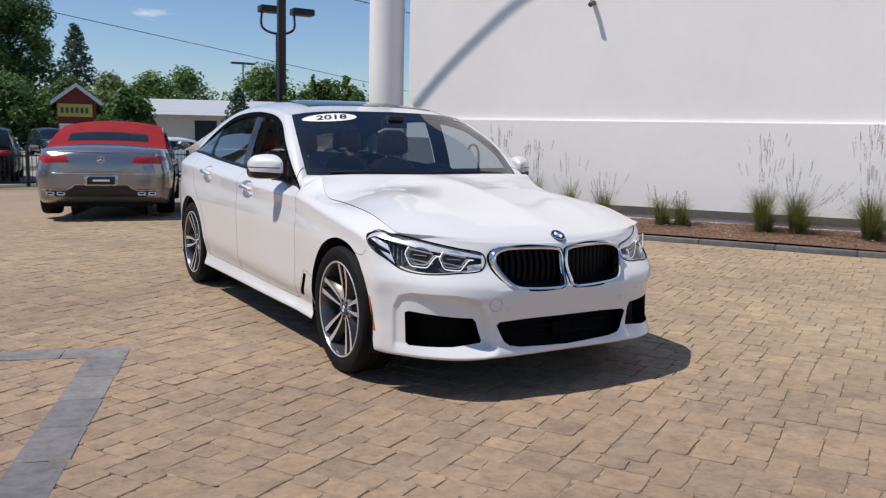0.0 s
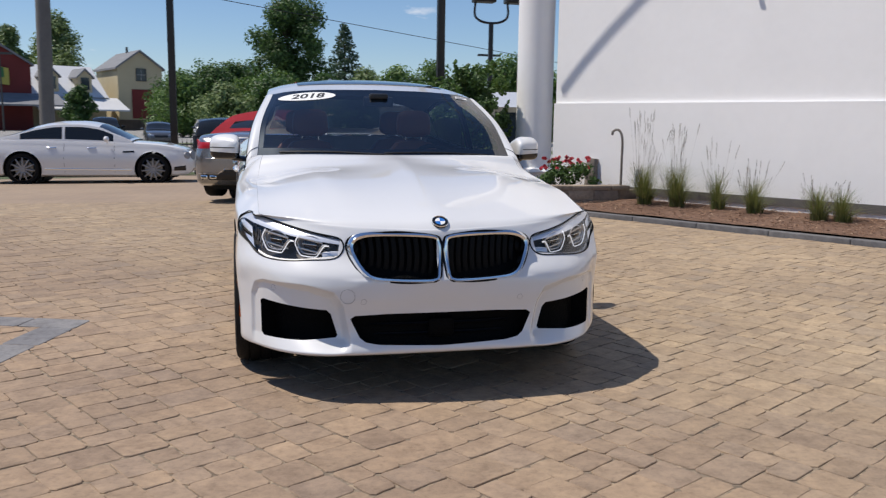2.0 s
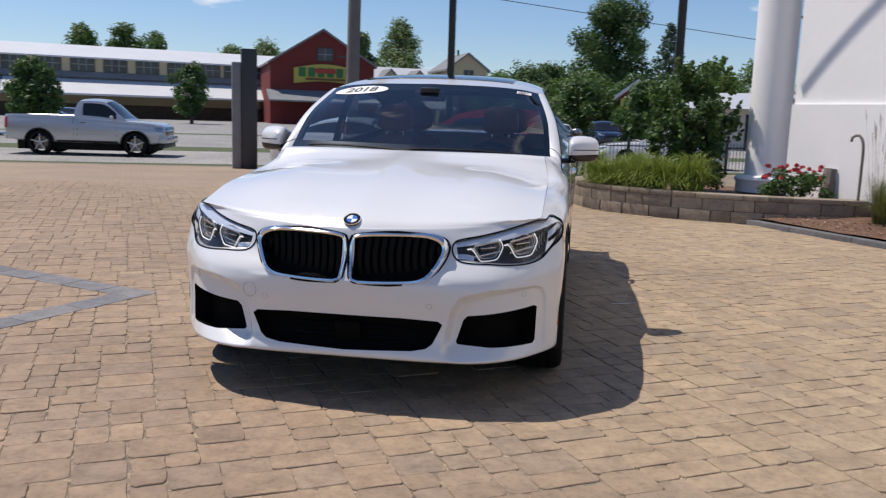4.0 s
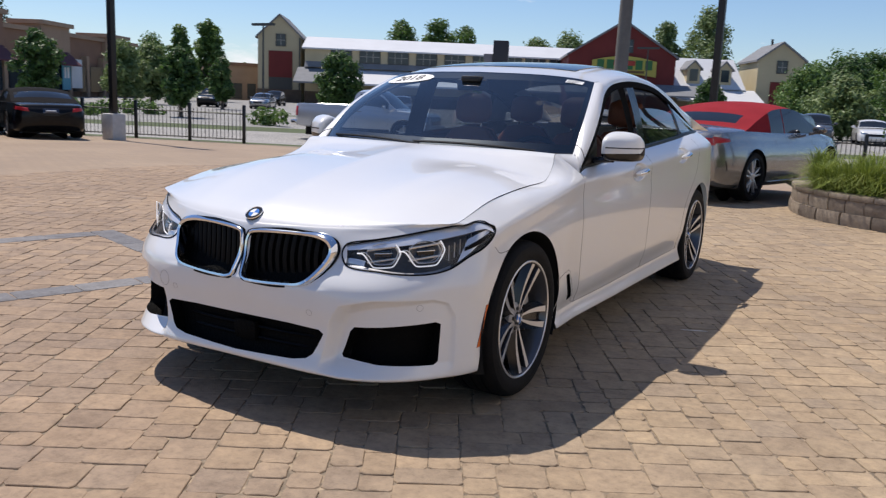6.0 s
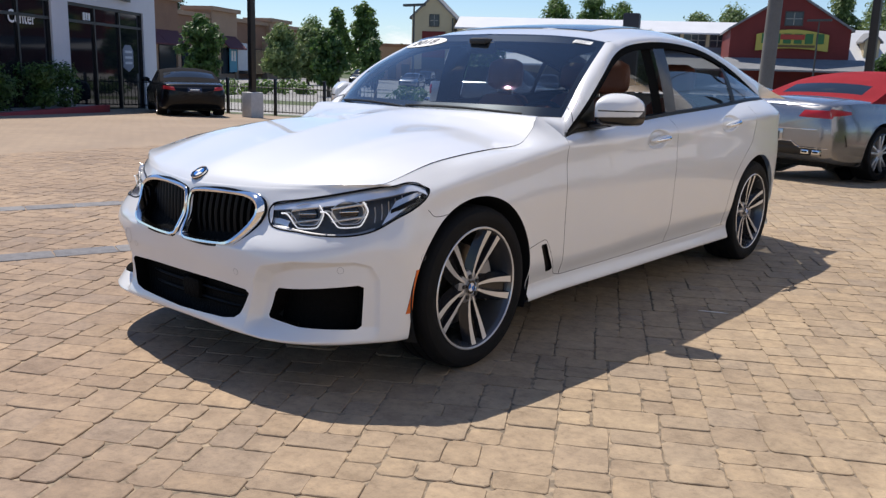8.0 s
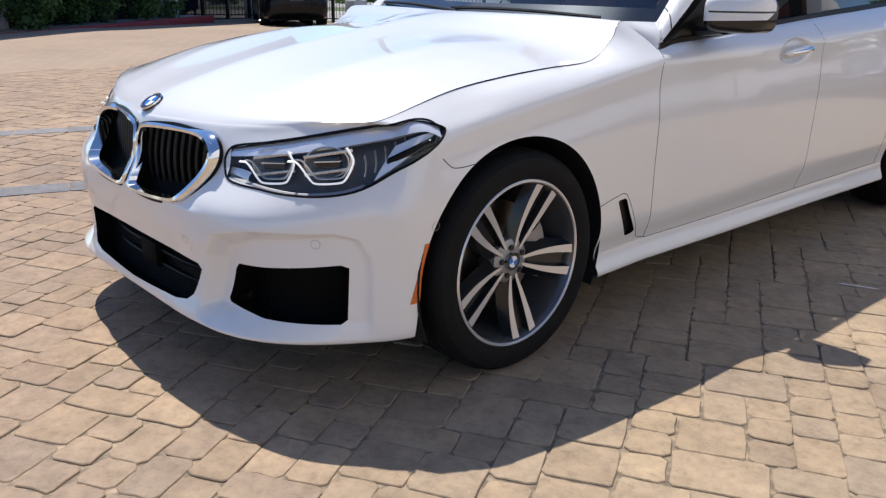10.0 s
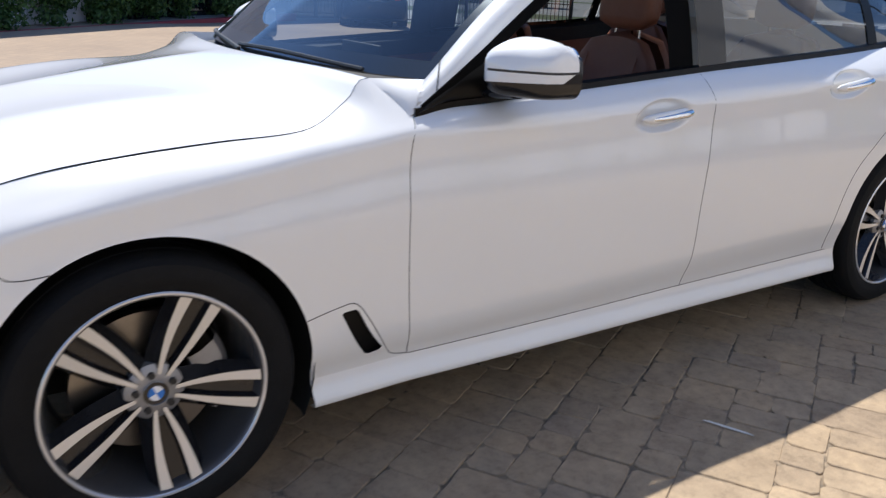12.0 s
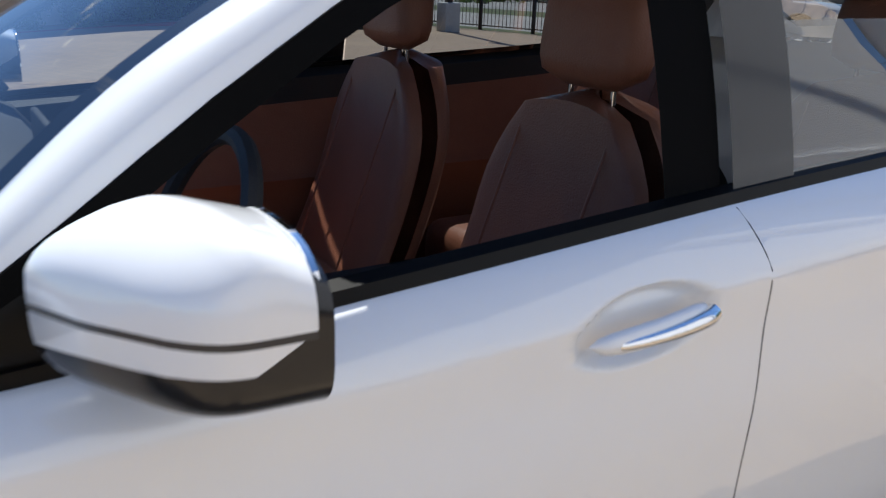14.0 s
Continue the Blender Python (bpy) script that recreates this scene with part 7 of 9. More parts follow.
part("underbody", ub, LINER, car, "black underbody", smooth=False)

# ---- door mirrors ----
def mirror_shell():
    cx, cz, ax = 0.982, 1.068, 0.094
    rows = []
    for t in np.linspace(0, 1, 23):
        s = max(1 - t**8, 0.0) ** 0.36 * (1 - 0.05 * t)
        up = float(np.interp(t, [0, 0.15, 0.36, 0.46, 0.58, 0.85, 1], [0.060, 0.070, 0.083, 0.086, 0.082, 0.064, 0.055]))
        row = []
        for k in range(49):
            a = 2 * math.pi * k / 48
            c, d = math.cos(a), math.sin(a)
            ex = 2 / 4.0
            x = math.copysign(abs(c) ** ex, c) * ax * s
            z = math.copysign(abs(d) ** ex, d) * s * (up if d > 0 else 0.074)
            if d > 0:
                z -= 0.12 * max(0.0, x)
            y = (1.068 + 0.05 * x) * (1 - t) + (0.912 + 0.68 * x) * t
            row.append((cx + x, y, cz + z))
        rows.append(row)
    return rows


for s in (1, -1):
    f = (lambda b: b) if s == 1 else mirrored
    b = sheet(mirror_shell())
    bmesh.ops.remove_doubles(b, verts=b.verts[:], dist=1e-5)
    bmesh.ops.recalc_face_normals(b, faces=b.faces[:])
    # cut along the slit and the lower edge of the cap
    planes = [(Vector((0, 0, 1.0720)), Vector((0, 0, 1))), (Vector((0, 0, 1.0655)), Vector((0, 0, 1))), (Vector((0.98, 0.93, 1.040)), Vector((-0.04, 0, 1)).normalized()),
              (Vector((1.05, 1.0, 1.036)), Vector((0, -0.6, 1)).normalized()), (Vector((0, 1.060, 0)), Vector((0, -1, 0)))]
    for co, no in planes:
        bmesh.ops.bisect_plane(b, geom=b.verts[:] + b.edges[:] + b.faces[:], plane_co=co, plane_no=no, dist=1e-6)
    above = lambda f, k: (f.calc_center_median() - planes[k][0]).dot(planes[k][1]) > 0
    inner = lambda f: f.calc_center_median().x < 0.925 and f.calc_center_median().z < 1.074
    top = [f for f in b.faces if above(f, 0) and above(f, 4)]
    slit = [f for f in b.faces if not above(f, 0) and above(f, 1) and f.calc_center_median().x > 0.925 and above(f, 4)]
    low = [f for f in b.faces if not above(f, 0) and f not in slit and above(f, 2) and above(f, 3) and above(f, 4) and f.calc_center_median().y < 1.06]
    slit_m, low_m, top_m = lift(b, slit), lift(b, low), lift(b, top)
    mir = part("door_mirror", f(b), BLACK_GLOSS, car, "door mirror with a white cap and black foot", angle=1.2)
    part("mirror_cap", f(top_m), WHITE_PAINT, mir, "white mirror cap", angle=1.2)
    part("mirror_cap", f(low_m), WHITE_PAINT, mir, "white lower band of the mirror", angle=1.2)
    part("indicator", f(slit_m), plain("smoked_lens", (0.03, 0.03, 0.032), 0.2, vary=0), mir, "dark indicator strip")
    part("mirror_glass", f(prism([(0.982 + 0.088 * math.copysign(abs(math.cos(a)) ** 0.66, math.cos(a)), 1.078 + 0.056 * math.copysign(abs(math.sin(a)) ** 0.66, math.sin(a))) for a in np.linspace(0, 2 * math.pi, 32, endpoint=False)], 1.060, 1.066, "y")), CHROME, mir, "mirror glass")
    arm = bmesh.new()
    rows = []
    for t in np.linspace(0, 1, 8):
        x = 0.84 + 0.10 * t
        rows.append([(x, 0.975 + 0.05 * math.cos(a) * (1 - 0.25 * t), 0.995 + 0.012 * t + 0.018 * math.sin(a)) for a in np.linspace(0, 2 * math.pi, 17)])
    sheet(rows, arm)
    bmesh.ops.recalc_face_normals(arm, faces=arm.faces[:])
    part("mirror_arm", f(arm), BLACK_GLOSS, mir, "black mirror arm")
    # door handles
    for (hy, hz, tilt), key in zip(HANDLES, ("front_door", "rear_door")):
        base = TREE.ray_cast(Vector((2, hy + 0.16, hz)), Vector((-1, 0, 0)))[0].x
        g = bmesh.new()
        rows = []
        for t in np.linspace(0, 1, 15):
            y = hy - 0.104 + 0.208 * t
            z = hz + tilt / 0.2 * (y - hy)
            e = max(0.0, 1 - abs(2 * t - 1) ** 5) ** 0.5
            x = base + 0.002 + 0.014 * math.sin(math.pi * t) ** 0.5
            rows.append([(x + 0.012 * math.cos(a) * e, y, z + 0.020 * math.sin(a) * e * (1.05 - 0.3 * (1 - t))) for a in np.linspace(0, 2 * math.pi, 15)])
        sheet(rows, g)
        bmesh.ops.recalc_face_normals(g, faces=g.faces[:])
        hd = part("door_handle", f(g), WHITE_PAINT, DOORS[key, s], "white door handle with a chrome strip")
        pts = [(base + 0.013 + 0.014 * math.sin(math.pi * t) ** 0.5, hy - 0.075 + 0.175 * t, hz + tilt / 0.2 * (-0.075 + 0.175 * t) - 0.001) for t in np.linspace(0.0, 1, 12)]
        part("handle_strip", f(tube(pts, 0.0118, 10, taper=[0.55 + 0.6 * t for t in np.linspace(0, 1, 12)])), CHROME, hd, "chrome strip on the handle")

# ---- stickers on the windscreen ----
def ws_at(x, v, off=0.003):
    """A point on the windscreen at x, v of the way up."""
    col = np.array([[np.interp(v, np.linspace(0, 1, 21), ws[:, j, a]) for a in range(3)] for j in range(25)])
    p = np.array([np.interp(abs(x), col[:, 0], col[:, a]) for a in range(3)])
    return Vector((x, p[1] - off * 0.62, p[2] + off * 0.78))


def on_screen(b, off):
    for v in b.verts:
        v.co = ws_at(v.co.x, v.co.y, off + v.co.z)
    return b


EV = 0.875
ell = bmesh.new()
rows = []
for r in np.linspace(0, 1, 6):
    rows.append([(-0.462 + 0.184 * r * math.cos(a), EV + 0.074 * r * math.sin(a) + 0.02 * r * math.cos(a), 0) for a in np.linspace(0, 2 * math.pi, 41)])
sheet(rows, ell)
sticker = part("year_sticker", on_screen(ell, 0.003), LABEL_WHITE, screen, "white oval sticker with the year in black")
cu = bpy.data.curves.new("year", "FONT")
cu.body, cu.size, cu.align_x, cu.align_y, cu.shear, cu.resolution_u, cu.offset = "2018", 1.0, "CENTER", "CENTER", 0.25, 4, 0.02
tmp = new("year_text", cu)
dg = bpy.context.evaluated_depsgraph_get()
tme = bpy.data.meshes.new_from_object(tmp.evaluated_get(dg))
bpy.data.objects.remove(tmp)
tb = bmesh.new()
tb.from_mesh(tme)
bmesh.ops.triangulate(tb, faces=tb.faces[:])
bmesh.ops.subdivide_edges(tb, edges=[e for e in tb.edges if e.calc_length() > 0.25], cuts=2)
for v in tb.verts:
    x, y = v.co.x, v.co.y
    v.co = (-0.462 + 0.105 * x, EV + 0.115 * y + 0.011 * x, 0)
part("year_digits", on_screen(tb, 0.0045), INK, sticker, "black digits 2018", smooth=False)
st = sheet([[(x, v, 0) for v in (0.905, 0.93, 0.955)] for x in (0.545, 0.58, 0.61, 0.635)])
lab = part("paper_label", on_screen(st, 0.003), LABEL_WHITE, screen, "small white paper label on the windscreen")
for k, (v, w) in enumerate(((0.942, 0.07), (0.925, 0.06), (0.912, 0.045))):
    part("print_line", on_screen(sheet([[(x, v + d, 0) for d in (-0.003, 0.003)] for x in np.linspace(0.552, 0.552 + w, 4)]), 0.004), CAST, lab)
# painted corner between bonnet, windscreen and pillar: the fender runs up into the pillar
_low = np.array(skin(np.stack([np.full(9, float(U_D1)), np.linspace(9.0, 8.0, 9)], 1)))
_top = np.array(ap[1])
_foot = np.array(ap[0])
_rows = []
for t in np.linspace(0, 1, 10):
    q = np.linspace(0, 1, 9)[:, None]
    a = (1 - t) ** 2 * _low + 2 * t * (1 - t) * (0.5 * (_low + _foot) + np.array([0.004, -0.006, 0.008]) * np.sin(math.pi * q)) + t * t * _foot
    _rows.append(a)
crn = sheet([_rows[0] + np.array([0, 0.01, -0.02])] + _rows + [_top - (_top - _foot) * 0.4])
join(crn, sheet([[r[0] for r in _rows], [r[0] + np.array([-0.012, 0.03, -0.035]) for r in _rows]]))
bmesh.ops.recalc_face_normals(crn, faces=crn.faces[:])
crn2 = mirrored(crn)
for b in (crn, crn2):
    part("cowl_corner", b, WHITE_PAINT, car, angle=1.2)
for s in (1, -1):
    part("panel_joint", tube([(p[0] * s + 0.001 * s, p[1] - 0.001, p[2] + 0.001) for p in ap[2]], 0.0018, 5), GAP, car, "thin dark gap at the pillar's foot")
# wipers and cowl
cowl = sheet([[np.array(a) * (1 - q) + np.array(c) * q + np.array([-0.04 * (k / 28) ** 6, 0.0, -0.016 - 0.012 * math.sin(math.pi * q) - 0.03 * (k / 28) ** 8]) for q in (0, 0.5, 1)] for k, (a, c) in enumerate(zip(_rear[::1][:29], smooth_line(WS_B, 29) + np.array([0, 0.03, 0])))])
part("cowl_panel", both(cowl), BLACK_PLASTIC, car, "black panel at the foot of the windscreen")
for x0, x1, v1 in ((0.62, -0.05, 0.045), (0.0, -0.66, 0.05)):
    pts = [ws_at(x0 + (x1 - x0) * t, 0.002 + 0.55 * v1 * math.sin(math.pi * 0.5 * t), 0.008 + 0.008 * math.sin(math.pi * t)) for t in np.linspace(0, 1, 14)]
    part("wiper", tube(pts, 0.007, 6), BLACK_PLASTIC, car, "black wiper resting at the screen's foot")
part("mirror_inside", box(-0.10, 0.10, 1.13, 1.16, 1.335, 1.40, 0.012), BLACK_PLASTIC, car, "black inside mirror")
part("camera_box", box(-0.06, 0.06, 1.10, 1.22, 1.385, 1.42, 0.012), BLACK_PLASTIC, car, "black sensor box behind the windscreen")

# ---- cabin ----
cab = bmesh.new()
for x0, x1, y0, y1, z0, z1 in ((-0.80, 0.80, 0.50, 3.3, 0.27, 0.30), (-0.64, 0.64, 0.52, 0.56, 0.3, 0.88), (-0.14, 0.14, 0.9, 2.1, 0.3, 0.62)):
    box(x0, x1, y0, y1, z0, z1, bm=cab)
part("cabin_floor", cab, DASH, car, "black carpet and tunnel", smooth=False)
dsh = []
for x in np.linspace(-0.80, 0.80, 17):
    h = 0.012 * math.cos(x * 5)
    dsh.append([(x * float(np.interp(y, [0.58, 0.75, 0.9], [0.74, 0.86, 0.98])), y, z + h * (y > 0.7)) for y, z in ((0.58, 1.005), (0.75, 1.022), (0.92, 1.01), (1.02, 0.97), (1.06, 0.92), (1.02, 0.80), (0.98, 0.55), (0.95, 0.35))])
part("dashboard", sheet(dsh), DASH, car, "black dashboard", angle=0.5)
part("dash_screen", box(-0.14, 0.14, 1.0, 1.015, 0.93, 1.055, 0.006), DASH, car, "dark screen on the dashboard")
for s in (1, -1):
    f = (lambda b: b) if s == 1 else mirrored
    rows = [[(0.80 - 0.02 * (y - 0.7) * 0.3, y, 0.30), (0.77, y, 0.45), (0.765, y, 0.62), (0.74, y, 0.70), (0.77, y, 0.74), (0.785, y, BELT(y)[2] - 0.09)] for y in np.linspace(0.80, 3.1, 12)]
    part("door_card", f(sheet(rows)), LEATHER, car, "cognac leather door lining", angle=0.6)
    rows = [[(0.785, y, BELT(y)[2] - 0.09), (0.785, y, BELT(y)[2] - 0.02), (0.815, y, BELT(y)[2] + 0.002)] for y in np.linspace(0.80, 3.3, 14)]
    part("door_top", f(sheet(rows)), DASH, car, "black upper door lining")
    rows = [[np.array(DLO(y)) + np.array([-0.03, 0, -0.02]), np.array(ROOF_E(y)) + np.array([-0.04, 0, -0.03])] for y in np.linspace(1.45, 3.4, 14)]
    part("roof_lining", f(sheet(rows)), plain("lining_grey", (0.09, 0.085, 0.08), 0.9, vary=0.05), car, "grey roof lining edge")
    rows = [[np.array(WS_R[k]) + np.array([-0.03, 0.02, -0.02]), np.array(DLO(0.78 + 0.66 * k / 20)) + np.array([-0.035, 0.02, -0.01])] for k in range(21)]
    part("pillar_lining", f(sheet(rows)), DASH, car, "dark pillar lining")
part("roof_lining", roof_shell(0.035), plain("lining_grey", (0.09, 0.085, 0.08), 0.9, vary=0.05), car, "grey roof lining")


def seat(x, y, wide, front=True):
    """A leather seat: cushion, bolstered backrest, headrest on two posts."""
    rows = []
    for t in np.linspace(0, 1, 12):
        w = wide * (1.0 - 0.08 * t) * (1 - 0.42 * max(0.0, (t - 0.62) / 0.38) ** 2)
        z, yy = 0.52 + 0.56 * t, y - 0.06 + 0.17 * t + 0.03 * math.sin(math.pi * t)
        ring = []
        for a in np.linspace(0, 2 * math.pi, 29):
            c, d = math.cos(a), math.sin(a)
            px = math.copysign(abs(c) ** 0.6, c) * w
            py = math.copysign(abs(d) ** 0.7, d) * 0.075
            if d < 0:
                py -= 0.045 * abs(px / w) ** 3
            ring.append((x + px, yy + py, z + 0.02 * (1 - abs(px / w) ** 2) * t))
        rows.append(ring)
    for t in (0.6, 0.95):
        rows.append([(x + (p[0] - x) * (1 - t), y + 0.11 + (p[1] - y - 0.11) * (1 - t), p[2] + 0.022 * (1 - (1 - t) ** 2)) for p in rows[11]])
    b = sheet(rows)
    bmesh.ops.recalc_face_normals(b, faces=b.faces[:])
    se = part("seat", b, LEATHER, car, "cognac brown leather seat", angle=1.0)
    part("cushion", box(x - wide, x + wide, y - 0.58, y - 0.02, 0.36, 0.55, 0.06, 3), LEATHER, se, "leather seat cushion")
    for o in (-0.5, 0.5):
        part("seat_bolster", tube([(x + wide * o, y - 0.145 + 0.17 * t, 0.58 + 0.46 * t) for t in np.linspace(0, 1, 8)], 0.003, 6), LEATHER, se)
    hr = []
    for t in np.linspace(0, 1, 9):
        k = max(0.0, 1 - abs(2 * t - 1) ** 4) ** 0.5
        hr.append([(x + math.copysign(abs(math.cos(a)) ** 0.55, math.cos(a)) * 0.135 * (0.55 + 0.45 * k) * (1 - 0.08 * t), y + 0.085 + math.copysign(abs(math.sin(a)) ** 0.7, math.sin(a)) * 0.058 * (0.3 + 0.7 * k) + 0.015 * t, 1.125 + 0.20 * t) for a in np.linspace(0, 2 * math.pi, 25)])
    h = sheet(hr)
    bmesh.ops.holes_fill(h, edges=h.edges[:])
    bmesh.ops.recalc_face_normals(h, faces=h.faces[:])
    part("headrest", h, LEATHER, se, "leather headrest", angle=1.0)
    for o in (-0.06, 0.06):
        part("headrest_post", cyl(0.006, 0.006, 1.03, 1.16, 10, m=Matrix.Translation((x + o, y + 0.09, 0))), CHROME, se, "chrome headrest post")


for x in (0.39, -0.39):
    seat(x, 1.83, 0.255)
for x in (0.40, -0.40):
    seat(x, 2.75, 0.27)
sw = bmesh.new()
M = Matrix.Translation((0.39, 1.15, 0.915)) @ Matrix.Rotation(radians(66), 4, "X")
ring = [M @ Vector((0.185 * math.cos(a), 0.18 * math.sin(a), 0)) for a in np.linspace(0, 2 * math.pi, 40, endpoint=False)]
swo = part("steering_wheel", tube(ring, 0.016, 8, closed=True), DASH, car, "black leather steering wheel")
part("wheel_boss", cyl(0.07, 0.06, -0.03, 0.02, 24, m=M), DASH, swo)
for a in (0, math.pi, -math.pi / 2):
    part("wheel_spoke", tube([M @ Vector((0.05 * math.cos(a), 0.05 * math.sin(a), 0)), M @ Vector((0.18 * math.cos(a), 0.18 * math.sin(a), 0))], 0.013, 6), DASH, swo)

# ---- the other cars ----
SILVER = plain("silver_paint", (0.28, 0.28, 0.29), 0.24, 0.75, vary=0.02, coat=1.0, coat_rough=0.03)
BLACK_PAINT = plain("black_paint", (0.004, 0.004, 0.005), 0.25, vary=0.0, spec=0.2, coat=0.15, coat_rough=0.03)
GREY_PAINT = plain("grey_paint", (0.09, 0.095, 0.105), 0.3, 0.5, vary=0.02, coat=1.0, coat_rough=0.04)
BLUE_PAINT = plain("dark_blue_paint", (0.012, 0.02, 0.045), 0.25, 0.2, vary=0.0, coat=1.0, coat_rough=0.04)
RED_CLOTH = plain("red_roof_cloth", (0.27, 0.022, 0.03), 0.9, vary=0.15, scale=3, bump=0.5, bump_scale=420, spec=0.1)
BLACK_CLOTH = plain("black_roof_cloth", (0.016, 0.016, 0.018), 0.9, vary=0.2, bump=0.4, bump_scale=420, spec=0.05)
RED_LAMP = plain("red_tail_lamp", (0.42, 0.012, 0.02), 0.3, vary=0.15, scale=30)
LAMP_GREY = plain("lamp_reflector", (0.45, 0.46, 0.48), 0.15, 0.8, vary=0.1, scale=60)
DARK_GLASS = plain("dark_car_glass", (0.012, 0.014, 0.016), 0.04, vary=0)
LINER = plain("wheel_house", (0.006, 0.006, 0.006), 0.9, vary=0)


def curve_of(keys):
    """A smooth function through (place, value) pairs."""
    k = np.array(keys, float)
    x, v = k[:, 0], k[:, 1:]
    m = np.zeros_like(v)
    d = np.diff(v, axis=0) / np.diff(x)[:, None]
    m[0], m[-1] = d[0], d[-1]
    for i in range(1, len(x) - 1):
        s = d[i - 1] * d[i]
        m[i] = np.where(s > 0, 2 * s / np.where(np.abs(d[i - 1] + d[i]) < 1e-9, 1, d[i - 1] + d[i]), 0)

    def f(t):
        i = int(np.clip(np.searchsorted(x, t) - 1, 0, len(x) - 2))
        h = x[i + 1] - x[i]
        u = min(max((t - x[i]) / h, 0), 1)
        r = (2 * u**3 - 3 * u**2 + 1) * v[i] + (u**3 - 2 * u**2 + u) * h * m[i] + (-2 * u**3 + 3 * u**2) * v[i + 1] + (u**3 - u**2) * h * m[i + 1]
        return r if len(r) > 1 else float(r[0])
    return f


def wheel_shapes(r, w, spokes, forked, rim_mat):
    """Tyre, rim, spokes and hub of a wheel whose axle is x and whose outside is +x."""
    rr = r * 0.76
    tyre = lathe([(rr, -w / 2), (r * 0.95, -w / 2), (r, -w * 0.36), (r, w * 0.36), (r * 0.95, w / 2), (rr + 0.012, w / 2), (rr, w * 0.44)], 48, "x", closed=True)
    rim = lathe([(rr, -w * 0.4), (rr, w * 0.47), (rr - 0.014, w * 0.49), (rr - 0.022, w * 0.3), (rr - 0.03, -w * 0.3)], 48, "x")
    disc = lathe([(0.0, -0.02), (rr * 0.72, -0.02), (rr * 0.72, 0.0), (0, 0.0)], 32, "x")
    spk = []
    for k in range(spokes):
        b = bmesh.new()
        for s in ((-1, 1) if forked else (0,)):
            a, c = (0.022, 0.014) if not forked else (0.014, 0.013)
            q = s * rr * 0.2
            poly = [(-a + s * 0.012, 0.05), (a + s * 0.012, 0.05), (c + q, rr - 0.01), (-c + q, rr - 0.01)]
            prism(poly, w * 0.26, w * 0.42, "x", 0.004, bm=b)
        bmesh.ops.transform(b, matrix=Matrix.Rotation(2 * math.pi * k / spokes, 4, "X"), verts=b.verts)
        spk.append(b)
    hub = lathe([(0.0, w * 0.45), (0.05, w * 0.45), (0.068, w * 0.38), (0.07, w * 0.1)], 24, "x")
    return tyre, rim, disc, spk, hub


def put_wheels(car, r, w, half, wb, spokes, forked, rim_mat):
    kinds = None
    for y in (0.0, wb):
        for s in (1, -1):
            m = Matrix.Translation((s * (half - w / 2 - 0.01), y, r)) @ (Matrix.Rotation(math.pi, 4, "Z") if s < 0 else Matrix())
            wh = new("wheel")
            wh.parent = car
            wh.matrix_basis = m
            if kinds is None:
                tyre, rim, disc, spk, hub = wheel_shapes(r, w, spokes, forked, rim_mat)
                kinds = [("tyre", mesh_of(tyre, "tyre", RUBBER)), ("rim", mesh_of(rim, "rim", RIM_DARK)), ("brake_disc", mesh_of(disc, "brake_disc", STEEL))]
                kinds += [("spoke", mesh_of(b, "spoke", rim_mat)) for b in spk] + [("hub", mesh_of(hub, "hub", rim_mat))]
            for n, me in kinds:
                ob = new(n, me)
                ob.parent = wh


